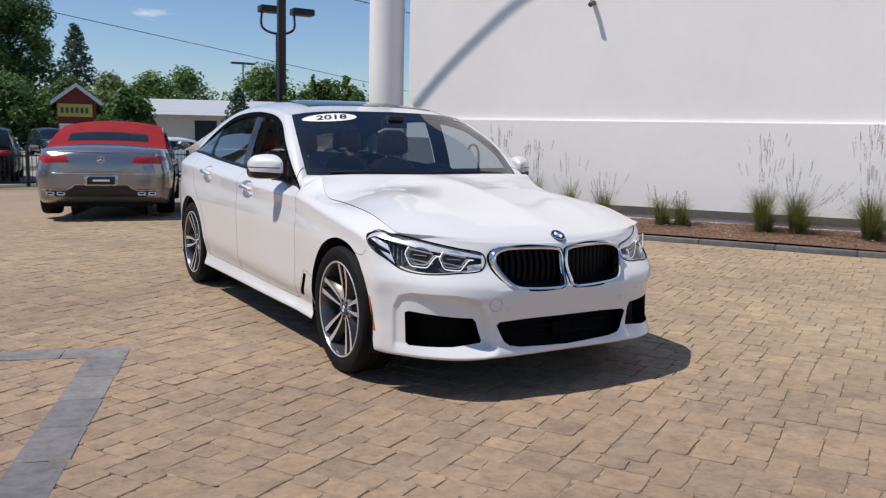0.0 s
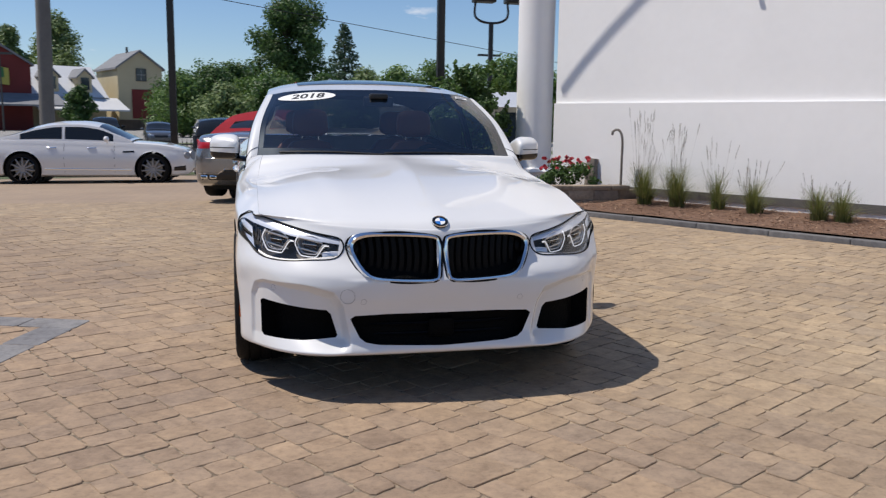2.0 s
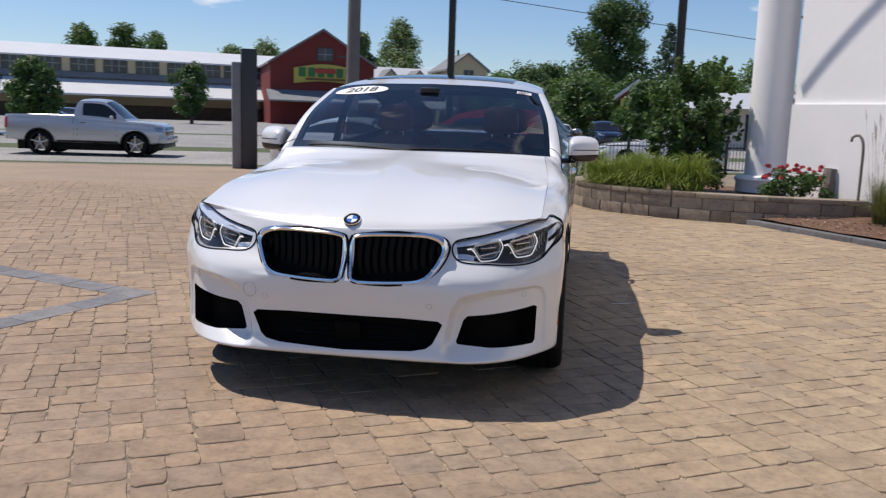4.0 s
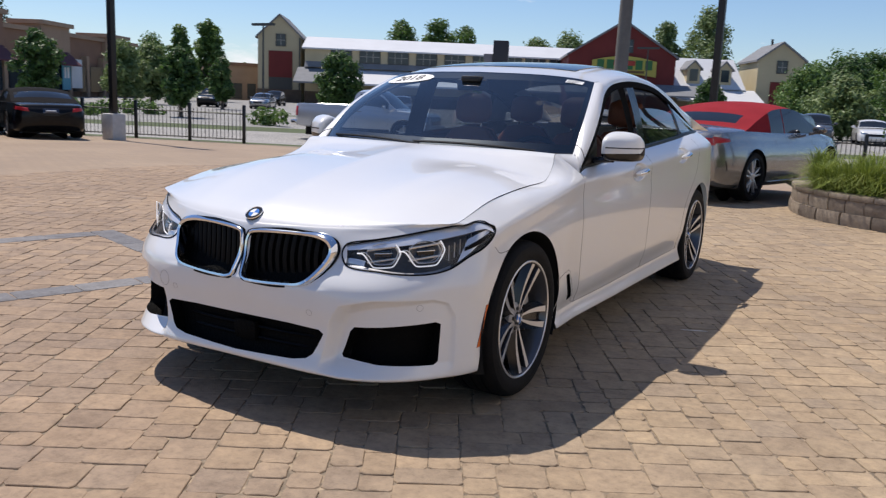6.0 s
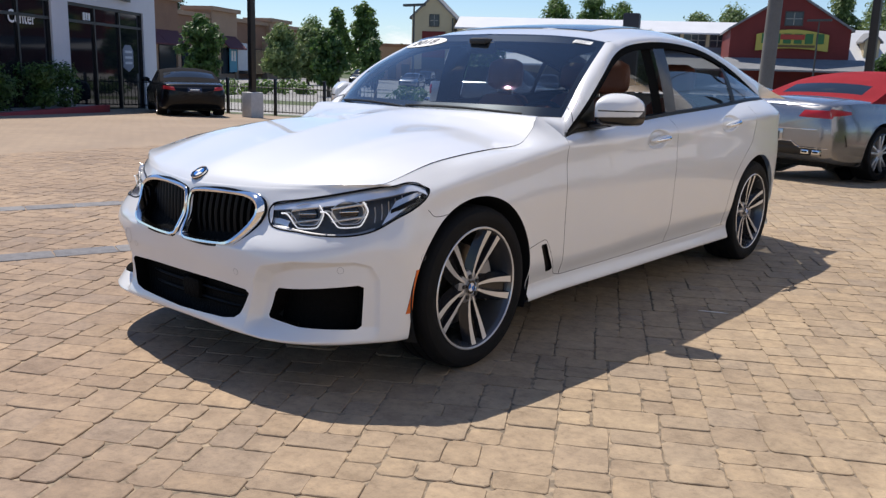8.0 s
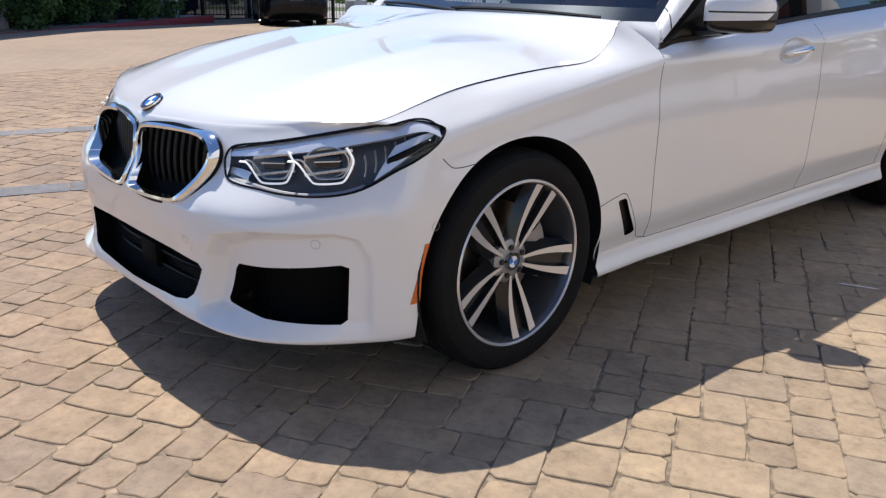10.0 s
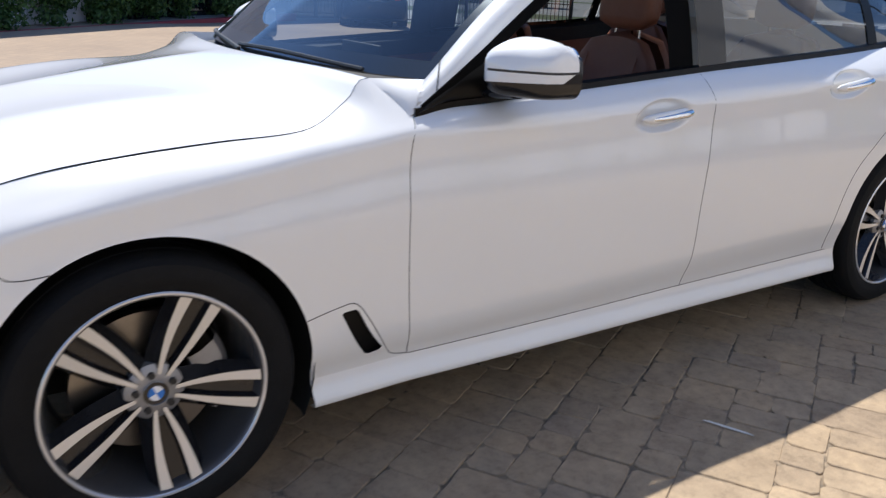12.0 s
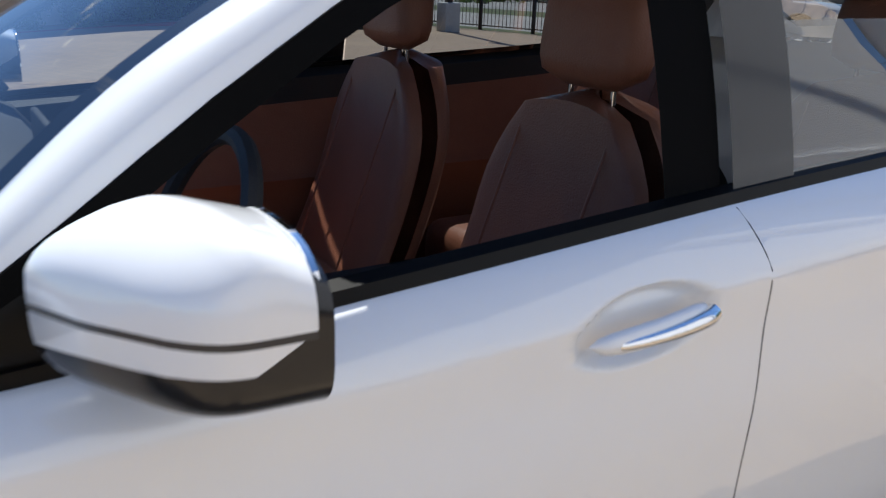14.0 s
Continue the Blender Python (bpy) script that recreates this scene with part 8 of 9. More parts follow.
def body_shape(st, wb, r, arch, n_side=26):
    """Lower body lofted along y: st maps y to (half width, sill z, shoulder z, deck z, side lean)."""
    y0, y1 = st["y0"], st["y1"]
    f = curve_of(st["sec"])
    L = y1 - y0
    ys = sorted(set([round(y0 + L * (0.5 - 0.5 * math.cos(math.pi * i / 70)), 4) for i in range(71)]))
    P = []
    for y in ys:
        hw, zl, zs, zc = f(y)
        row = [(0, zl), (hw * 0.55, zl), (hw * 0.90, zl + 0.005), (hw * 0.965, zl + 0.05)]
        for k in range(1, n_side):
            u = k / n_side
            z = zl + 0.05 + (zs - zl - 0.05) * u
            x = hw * (0.965 + 0.035 * math.sin(math.pi * min(u * 1.15, 1)) - 0.055 * max(u - 0.55, 0) ** 2 * 4.5)
            row.append((x, z))
        e = hw * (0.965 - 0.055 * 0.45 ** 2 * 4.5)
        row += [(e - 0.012, zs + 0.022), (e - 0.05, zs + 0.045 * (1 if zc > zs + 0.05 else 0.6))]
        top = zs + 0.045 * (1 if zc > zs + 0.05 else 0.6)
        for u in (0.75, 0.5, 0.25, 0.0):
            row.append(((e - 0.05) * u, top + (zc - top) * (1 - u ** 2.2)))
        P.append([(x, y, z) for x, z in row])
    b = bmesh.new()
    V = []
    for row in P:
        V.append([b.verts.new(p) for p in row] + [b.verts.new((-x, y, z)) for x, y, z in row[-2:0:-1]])
    n = len(V[0])
    for i in range(len(V) - 1):
        for j in range(n):
            b.faces.new((V[i][j], V[i][(j + 1) % n], V[i + 1][(j + 1) % n], V[i + 1][j]))
    # rounded ends
    for ring, d, flip in ((V[0], -1, False), (V[-1], 1, True)):
        prev = ring
        c = sum((v.co for v in ring), Vector()) / n
        for q, dy in ((0.93, 0.022), (0.75, 0.05), (0.5, 0.068), (0.25, 0.076)):
            cur = [b.verts.new((v.co.x * q, v.co.y + d * dy, c.z + (v.co.z - c.z) * q)) for v in ring]
            for j in range(n):
                k = (prev[j], cur[j], cur[(j + 1) % n], prev[(j + 1) % n])
                b.faces.new(k[::-1] if flip else k)
            prev = cur
        b.faces.new(prev if flip else prev[::-1])
    # wheel openings
    for y in (0.0, wb):
        inside = set()
        for v in b.verts:
            if abs(v.co.x) > 0.45 and math.hypot(v.co.y - y, v.co.z - r) < arch and v.co.z < r + arch:
                inside.add(v)
        dead = [g for g in b.faces if all(v in inside for v in g.verts)]
        bmesh.ops.delete(b, geom=dead, context="FACES_ONLY")
        for v in list(inside):
            if v.is_valid and v.link_faces:
                dy, dz = v.co.y - y, v.co.z - r
                l = math.hypot(dy, dz)
                if l > 0.3 * arch:
                    v.co.y, v.co.z = y + dy * arch / l, r + dz * arch / l
    bmesh.ops.delete(b, geom=[v for v in b.verts if not v.link_faces], context="VERTS")
    bmesh.ops.recalc_face_normals(b, faces=b.faces[:])
    return b


def top_shape(tp, belt_of, half_of):
    """Upper body: side profile tp['line'] of (y, z), with pillars; gives bmeshes by name."""
    f = curve_of(tp["line"])
    ys = sorted(set(tp["cuts"] + [round(y, 3) for y in np.linspace(tp["line"][0][0], tp["line"][-1][0], 44)]))
    cols = [0.0, 0.12, 0.3, 0.5, 0.7, 0.86, 1.0]
    over = [0.97, 0.88, 0.7, 0.45, 0.2, 0.0]
    G = []
    for y in ys:
        z1, zb = f(y), belt_of(y) - 0.01
        z1 = max(z1, zb + 0.004)
        hb = half_of(y) - 0.055
        h = z1 - zb
        rail = max(h - 0.085 * min(1, h / 0.3), 0.0)
        hr = hb - 0.30 * rail
        row = [(hb - (hb - hr) * (0.75 * u + 0.25 * u * u), zb + rail * u) for u in cols]
        row += [(hr * k, zb + rail + (h - rail) * (1 - k ** 2.4)) for k in over]
        G.append([(x, y, z) for x, z in row] + [(-x, y, z) for x, z in row[-2::-1]])
    n = len(G[0])
    names = {}
    side_lo, side_hi = tp.get("rows", (1, 5))
    for i in range(len(G) - 1):
        ym = (ys[i] + ys[i + 1]) / 2
        for j in range(n - 1):
            jj = min(j, n - 2 - j)
            name = "roof" if ym < tp.get("cloth_to", 99) else "pillar"
            if side_lo <= jj < side_hi:
                for k, (a, c) in enumerate(tp["side"]):
                    if a < ym < c:
                        name = "side_window_%d_%d" % (k, 0 if j < n / 2 else 1)
            elif jj >= len(cols):
                if tp["rear"][0] < ym < tp["rear"][1] and jj >= len(cols) + tp.get("rear_in", 0):
                    name = "rear_window"
                if tp["front"][0] < ym < tp["front"][1]:
                    name = "windscreen"
            names.setdefault(name, []).append((G[i][j], G[i + 1][j], G[i + 1][j + 1], G[i][j + 1]))
    out = {}
    for name, quads in names.items():
        b = bmesh.new()
        for q in quads:
            b.faces.new([b.verts.new(p) for p in q])
        bmesh.ops.remove_doubles(b, verts=b.verts[:], dist=0.0004)
        bmesh.ops.dissolve_degenerate(b, edges=b.edges[:], dist=0.0005)
        bmesh.ops.recalc_face_normals(b, faces=b.faces[:])
        out[name] = b
    return out


def patch(tree, corners, way, lift=0.008, n=10, m=4):
    """A plate over the body within four (across, z) corners, seen along way ('rear', 'front', 'left', 'right')."""
    c = [np.array(p, float) for p in corners]
    go = {"rear": (Vector((0, 1, 0)), lambda a, z: Vector((a, -4, z))), "front": (Vector((0, -1, 0)), lambda a, z: Vector((a, 9, z))),
          "left": (Vector((-1, 0, 0)), lambda a, z: Vector((3, a, z))), "right": (Vector((1, 0, 0)), lambda a, z: Vector((-3, a, z)))}[way]
    rows, last = [], None
    for i in range(n + 1):
        u = i / n
        row = []
        for k in range(m + 1):
            v = k / m
            p = (c[0] * (1 - u) + c[1] * u) * (1 - v) + (c[3] * (1 - u) + c[2] * u) * v
            hit, nor, _, _ = tree.ray_cast(go[1](p[0], p[1]), go[0])
            if hit is None:
                hit = last if last is not None else go[1](p[0], p[1]) + go[0] * 3
            last = hit
            edge = 0.35 if i in (0, n) or k in (0, m) else 1.0
            row.append(hit - go[0] * lift * edge)
        rows.append(row)
    b = sheet([[tuple(p) for p in r] for r in rows])
    back = sheet([[tuple(p + go[0] * 0.02) for p in r] for r in rows])
    join(b, back)
    bmesh.ops.recalc_face_normals(b, faces=b.faces[:])
    return b


def other_car(name, label, where, head, paint, st, tp, wheel, roof=None, lamps=(), group="", category="car", detail=True):
    """where: ground point under the middle of the rear axle; head: direction of travel in plan."""
    a = math.atan2(-head[0], head[1])
    gz = where[2]
    m = Matrix.Translation((where[0], where[1], gz)) @ Matrix.Rotation(a, 4, "Z")
    car = thing(name, label, category, m, group)
    r, w, half, wb, spokes, forked, rim_mat = wheel
    shell = body_shape(st, wb, r, r + 0.05)
    f = curve_of(st["sec"])
    tree = BVHTree.FromBMesh(shell)
    part("body", shell, paint, car, angle=0.6)
    for y in (0.0, wb):
        for s in (1, -1):
            liner = bmesh.new()
            x0, x1 = s * (half - 0.42), s * (half - 0.035)
            cyl(r + 0.055, r + 0.055, min(x0, x1), max(x0, x1), 28, False, bm=liner, m=Matrix.Translation((0, y, r)) @ Matrix.Rotation(math.pi / 2, 4, "Y"))
            bmesh.ops.delete(liner, geom=[v for v in liner.verts if v.co.z < 0.14], context="VERTS")
            part("wheel_house", liner, LINER, car)
    part("underbody", box(-half + 0.3, half - 0.3, st["y0"] + 0.3, st["y1"] - 0.35, 0.17, 0.6), LINER, car, smooth=False)
    for nm, b in top_shape(tp, lambda y: f(y)[2] + 0.03, lambda y: f(y)[0] * 0.955).items():
        plainname = nm.split("_window")[0] + "_window" if "side" in nm else nm
        part(plainname, b, {"roof": roof or paint, "pillar": BLACK_GLOSS}.get(nm, DARK_GLASS), car)
    put_wheels(car, r, w, half, wb, spokes, forked, rim_mat)
    for nm, corners, way, mat, lift in lamps:
        part(nm, patch(tree, corners, way, lift), mat, car)
    if detail:
        ym = tp["mirror"]
        hb = f(ym)[0]
        for s in (1, -1):
            b = ball(0.1, Matrix.LocRotScale((s * (hb + 0.10), ym, f(ym)[2] + 0.10), None, (1.15, 0.62, 0.72)), 16, 10)
            tube([(s * (hb - 0.06), ym, f(ym)[2] + 0.02), (s * (hb + 0.08), ym, f(ym)[2] + 0.06)], 0.025, 8, bm=b)
            part("side_mirror", b, paint, car)
    return car, tree, f


def saloon(L0, L1, hw, zs, roof, wb, front_cut, rear_cut, deck=0.0, low=0.2):
    """Body keys for a car from y = -L0 to L1 and its upper line."""
    sec = [(-L0, hw * 0.76, low + 0.12, zs - 0.10, zs - 0.07 + deck), (-L0 + 0.09, hw * 0.86, low + 0.06, zs - 0.02, zs + 0.02 + deck), (-L0 + 0.3, hw * 0.94, low + 0.02, zs + 0.0, zs + 0.05 + deck),
           (0, hw * 0.995, low, zs + 0.01, zs + 0.07 + deck), (wb * 0.4, hw, low - 0.01, zs - 0.01, zs + 0.04), (wb * 0.72, hw, low - 0.01, zs - 0.03, zs + 0.045),
           (wb, hw * 0.99, low, zs - 0.07, zs + 0.0), (L1 - 0.35, hw * 0.93, low + 0.01, zs - 0.14, zs - 0.08), (L1 - 0.1, hw * 0.82, low + 0.04, zs - 0.22, zs - 0.17), (L1, hw * 0.68, low + 0.1, zs - 0.31, zs - 0.27)]
    return {"y0": -L0, "y1": L1, "sec": sec}


# silver convertible with a red cloth roof
ST = {"y0": -1.06, "y1": 3.82, "sec": [
    (-1.06, 0.74, 0.33, 0.86, 0.985), (-0.98, 0.83, 0.27, 0.92, 1.02), (-0.75, 0.90, 0.22, 0.955, 1.05), (-0.3, 0.935, 0.2, 0.97, 1.07), (0.0, 0.948, 0.2, 0.965, 1.05),
    (1.0, 0.945, 0.19, 0.94, 1.0), (2.2, 0.94, 0.19, 0.93, 1.0), (2.945, 0.93, 0.2, 0.88, 0.96), (3.45, 0.87, 0.2, 0.80, 0.88), (3.72, 0.76, 0.24, 0.72, 0.78), (3.82, 0.62, 0.3, 0.62, 0.66)]}
TP = {"line": [(-0.28, 0.985), (-0.1, 1.06), (0.12, 1.17), (0.45, 1.30), (0.9, 1.395), (1.35, 1.42), (1.75, 1.385), (2.2, 1.2), (2.6, 1.0)],
      "cuts": [0.0, 0.28, 0.62, 1.1, 1.13, 1.95, 1.80, 2.2, 2.5], "side": [(0.62, 1.1), (1.13, 2.2)], "rear": (0.0, 0.28), "rear_in": 2, "front": (1.80, 2.55), "mirror": 2.0, "rows": (0, 6), "cloth_to": 1.80}
TAIL = [("tail_lamp", [(s * 0.40, 0.815), (s * 0.82, 0.80), (s * 0.82, 0.900), (s * 0.46, 0.900)], "rear", RED_LAMP, 0.005) for s in (1, -1)]
TAIL += [("boot_strip", [(-0.6, 0.955), (0.6, 0.955), (0.6, 0.965), (-0.6, 0.965)], "rear", CHROME, 0.008),
         ("bumper_strip", [(-0.76, 0.655), (0.76, 0.655), (0.76, 0.668), (-0.76, 0.668)], "rear", CHROME, 0.008),
         ("number_plate", [(-0.22, 0.475), (0.22, 0.475), (0.22, 0.65), (-0.22, 0.65)], "rear", LAMP_GREY, 0.014),
         ("plate_face", [(-0.205, 0.49), (0.205, 0.49), (0.205, 0.635), (-0.205, 0.635)], "rear", INK, 0.018),
         ("plate_bar", [(-0.13, 0.545), (0.13, 0.545), (0.13, 0.585), (-0.13, 0.585)], "rear", LABEL_WHITE, 0.022),
         ("diffuser", [(-0.72, 0.335), (0.72, 0.335), (0.72, 0.445), (-0.72, 0.445)], "rear", BLACK_PLASTIC, 0.012),
         ("diffuser", [(-0.40, 0.44), (0.40, 0.44), (0.34, 0.50), (-0.34, 0.50)], "rear", BLACK_PLASTIC, 0.010),
         ("diffuser_strip", [(-0.34, 0.500), (0.34, 0.500), (0.34, 0.511), (-0.34, 0.511)], "rear", CHROME, 0.014)]
TAIL += [("diffuser_strip", [(s * 0.34, 0.500), (s * 0.44, 0.430), (s * 0.455, 0.440), (s * 0.345, 0.511)], "rear", CHROME, 0.014) for s in (1, -1)]
TAIL += [("diffuser_strip", [(s * 0.44, 0.425), (s * 0.78, 0.425), (s * 0.78, 0.436), (s * 0.44, 0.436)], "rear", CHROME, 0.016) for s in (1, -1)]
TAIL += [("bumper_slit", [(-0.80, 0.46), (-0.775, 0.46), (-0.83, 0.60), (-0.85, 0.60)], way, BLACK_GLOSS, 0.004) for way in ("left", "right")]
TAIL += [("side_lamp", [(-1.0, 0.83), (-0.70, 0.855), (-0.70, 0.885), (-1.0, 0.92)], way, RED_LAMP, 0.008) for way in ("left", "right")]
TAIL += [("door_joint", [(a, 0.3), (a + 0.006, 0.3), (a + 0.006, 0.95), (a, 0.95)], way, GAP, 0.001) for way in ("left", "right") for a in (0.72, 2.12)]
TAIL += [("sill_strip", [(0.5, 0.25), (2.45, 0.25), (2.45, 0.268), (0.5, 0.268)], way, CHROME, 0.006) for way in ("left", "right")]
convertible, tree_c, sec_c = other_car("convertible", "silver two-door convertible with red fabric roof, parked", (-0.57, 9.5, 0.0), (0.25, 0.968), SILVER, ST, TP,
                                       (0.35, 0.25, 0.945, 2.945, 5, True, RIM_BRIGHT), RED_CLOTH, TAIL)
for x in (0.53, 0.67, -0.53, -0.67):
    y = -1.165 + abs(x) * 0.09
    b = box(x - 0.056, x + 0.056, y, y + 0.10, 0.352, 0.412, 0.016)
    part("exhaust_tip", b, CHROME, convertible, "rectangular chrome exhaust tip")
    b = box(x - 0.044, x + 0.044, y - 0.002, y + 0.05, 0.364, 0.400, 0.012)
    part("exhaust_hole", b, LINER, convertible, "dark mouth of the exhaust")
b = lathe([(0.044, 0.006), (0.05, 0.0), (0.05, 0.012), (0.044, 0.012)], 28, "z", closed=True)
for k in range(3):
    tube([(0, 0, 0.006), (0.044 * math.sin(2.0944 * k), 0.044 * math.cos(2.0944 * k), 0.006)], 0.005, 6, bm=b)
hit = tree_c.ray_cast(Vector((0, -4, 0.86)), Vector((0, 1, 0)))[0]
part("badge", b, CHROME, convertible, m=Matrix.Translation(hit - Vector((0, 0.014, 0))) @ Matrix.Rotation(math.pi / 2, 4, "X"))

# white long saloon
ST2 = saloon(1.05, 3.74, 0.985, 1.0, 1.48, 2.90, 0, 0, 0.0, 0.2)
TP2 = {"line": [(-0.60, 1.08), (-0.2, 1.20), (0.30, 1.39), (0.8, 1.48), (1.22, 1.49), (1.62, 1.44), (2.08, 1.25), (2.42, 1.06)],
       "cuts": [-0.46, 0.24, 0.1, 0.87, 0.93, 1.78, 1.68, 2.36], "side": [(-0.06, 0.87), (0.93, 1.98)], "rear": (-0.46, 0.24), "front": (1.68, 2.36), "mirror": 1.88}
side_trim = [("grille", [(-0.42, 0.44), (0.42, 0.44), (0.40, 0.74), (-0.40, 0.74)], "front", CAST, 0.012), ("intake", [(-0.6, 0.26), (0.6, 0.26), (0.6, 0.38), (-0.6, 0.38)], "front", BLACK_GLOSS, 0.01)]
for way in ("left", "right"):
    side_trim += [("sill_strip", [(0.48, 0.36), (2.40, 0.34), (2.40, 0.375), (0.48, 0.395)], way, CHROME, 0.008), ("wing_vent", [(2.20, 0.76), (2.48, 0.77), (2.46, 0.81), (2.22, 0.80)], way, BLACK_GLOSS, 0.006),
                  ("corner_intake", [(3.34, 0.34), (3.62, 0.34), (3.62, 0.46), (3.36, 0.43)], way, BLACK_GLOSS, 0.008)]
    side_trim += [("door_handle", [(y, 0.85), (y + 0.2, 0.85), (y + 0.2, 0.88), (y, 0.88)], way, CHROME, 0.02) for y in (0.55, 1.42)]
    side_trim += [("door_joint", [(y, 0.3), (y + 0.008, 0.3), (y + 0.008, 0.98), (y, 0.98)], way, GAP, 0.002) for y in (0.91, 2.02)]
saloon_car, tree_s, sec_s = other_car("saloon", "long white luxury saloon with dark windows, parked", (-5.90, 17.55, -0.33), (1.0, -0.03), WHITE_PAINT, ST2, TP2,
                                      (0.37, 0.26, 0.975, 2.88, 11, False, CAST), None, side_trim)
for s in (1, -1):
    for x, z, rr in ((0.56, 0.70, 0.11), (0.76, 0.695, 0.085)):
        hit = tree_s.ray_cast(Vector((s * x, 9, z)), Vector((0, -1, 0)))[0]
        if hit is not None:
            b = lathe([(0.0, 0.02), (rr * 0.5, 0.026), (rr * 0.85, 0.012), (rr, 0.016), (rr * 1.06, -0.03)], 28, "z")
            nor = Vector((s * (0.35 if x < 0.7 else 0.8), 0.8, 0.12)).normalized()
            part("headlamp", b, CAST, saloon_car, m=Matrix.Translation(hit) @ nor.to_track_quat("Z", "Y").to_matrix().to_4x4())

# pale silver pickup on the street: cab, open load bed, step bumpers
PALE_SILVER = plain("pale_silver_paint", (0.52, 0.53, 0.55), 0.3, 0.35, vary=0.02, coat=1.0, coat_rough=0.04)
ST4 = {"y0": -1.10, "y1": 3.93, "sec": [
    (-1.10, 0.90, 0.62, 1.24, 1.22), (-1.02, 0.955, 0.50, 1.27, 1.0), (-0.6, 0.985, 0.46, 1.28, 0.95), (0.0, 0.99, 0.44, 1.28, 0.95), (0.95, 0.985, 0.42, 1.275, 0.95), (1.12, 0.98, 0.42, 1.26, 1.26),
    (2.5, 0.985, 0.40, 1.16, 1.21), (3.05, 0.985, 0.42, 1.12, 1.19), (3.55, 0.95, 0.42, 1.08, 1.15), (3.85, 0.90, 0.46, 1.02, 1.08), (3.93, 0.84, 0.50, 0.96, 1.02)]}
TP4 = {"line": [(1.10, 1.30), (1.15, 1.72), (1.28, 1.86), (1.6, 1.885), (1.95, 1.87), (2.12, 1.80), (2.75, 1.21)],
       "cuts": [1.13, 1.20, 1.36, 2.02, 2.10, 2.44, 2.70], "side": [(1.36, 2.44)], "rear": (1.13, 1.20), "front": (2.10, 2.72), "mirror": 2.35}
TRIM4 = [("grille", [(-0.62, 0.72), (0.62, 0.72), (0.62, 1.0), (-0.62, 1.0)], "front", BLACK_GLOSS, 0.012), ("grille_bar", [(-0.64, 0.84), (0.64, 0.84), (0.64, 0.90), (-0.64, 0.90)], "front", CHROME, 0.02)]
for way in ("left", "right"):
    TRIM4 += [("tail_lamp", [(-1.16, 0.86), (-0.99, 0.86), (-0.99, 1.20), (-1.14, 1.20)], way, RED_LAMP, 0.01), ("headlamp", [(3.70, 0.80), (3.92, 0.80), (3.92, 0.99), (3.66, 0.99)], way, LAMP_GREY, 0.01),
              ("door_handle", [(1.28, 1.07), (1.46, 1.07), (1.46, 1.10), (1.28, 1.10)], way, BLACK_PLASTIC, 0.02), ("sill_step", [(0.55, 0.42), (2.5, 0.42), (2.5, 0.50), (0.55, 0.50)], way, BLACK_PLASTIC, 0.012)]
    TRIM4 += [("door_joint", [(y, 0.50), (y + 0.014, 0.50), (y + 0.014, 1.24), (y, 1.24)], way, GAP, 0.002) for y in (1.075, 1.20, 2.44)]
pickup, tree_p, sec_p = other_car("pickup_truck", "pale silver two-door pickup truck with an open bed", (-16.72, 21.93, -0.42), (0.967, 0.254), PALE_SILVER, ST4, TP4,
                                  (0.40, 0.27, 0.985, 3.05, 5, False, RIM_BRIGHT), None, TRIM4, category="pickup")
part("rear_bumper", box(-0.93, 0.93, -1.30, -1.06, 0.50, 0.70, 0.03), CHROME, pickup, "chrome step bumper")
part("front_bumper", box(-0.95, 0.95, 3.80, 4.06, 0.46, 0.68, 0.05), PALE_SILVER, pickup)
part("front_skirt", box(-0.88, 0.88, 3.78, 3.98, 0.30, 0.458, 0.03), BLACK_PLASTIC, pickup, "black plastic skirt")
for s in (1, -1):
    for y in (0.0, 3.05):
        lip = [(s * 0.992, y + 0.462 * math.cos(a), 0.40 + 0.462 * math.sin(a)) for a in np.linspace(0.05, math.pi - 0.05, 18)]
        part("arch_trim", tube(lip, 0.026, 6), BLACK_PLASTIC, pickup, "black wheel arch trim")

# black convertible by the fence
TP3 = {"line": [(-0.35, 0.97), (-0.15, 1.05), (0.25, 1.22), (0.7, 1.33), (1.2, 1.35), (1.55, 1.31), (2.0, 1.12), (2.3, 0.98)],
       "cuts": [-0.05, 0.35, 0.6, 1.5, 1.6, 2.25], "side": [(0.6, 1.75)], "rear": (-0.05, 0.35), "rear_in": 1, "front": (1.6, 2.25), "mirror": 1.85}
TAIL3 = [("tail_lamp", [(s * 0.52, 0.74), (s * 0.84, 0.78), (s * 0.83, 0.87), (s * 0.55, 0.83)], "rear", RED_LAMP, 0.012) for s in (1, -1)]
TAIL3 += [("number_plate", [(-0.19, 0.70), (0.19, 0.70), (0.19, 0.82), (-0.19, 0.82)], "rear", BLUE_PAINT, 0.016), ("plate_bar", [(-0.14, 0.745), (0.14, 0.745), (0.14, 0.785), (-0.14, 0.785)], "rear", LABEL_WHITE, 0.021)]
ST3 = saloon(1.05, 3.85, 0.95, 0.90, 1.35, 2.94, 0, 0, 0.0, 0.19)
other_car("convertible", "black two-door convertible with closed black fabric roof beside fence", (-18.48, 11.29, ground_z(-18.4, 11.3)), (-0.90, 0.44), BLACK_PAINT, ST3, TP3,
          (0.35, 0.27, 0.945, 2.94, 7, True, CAST), BLACK_CLOTH, TAIL3)


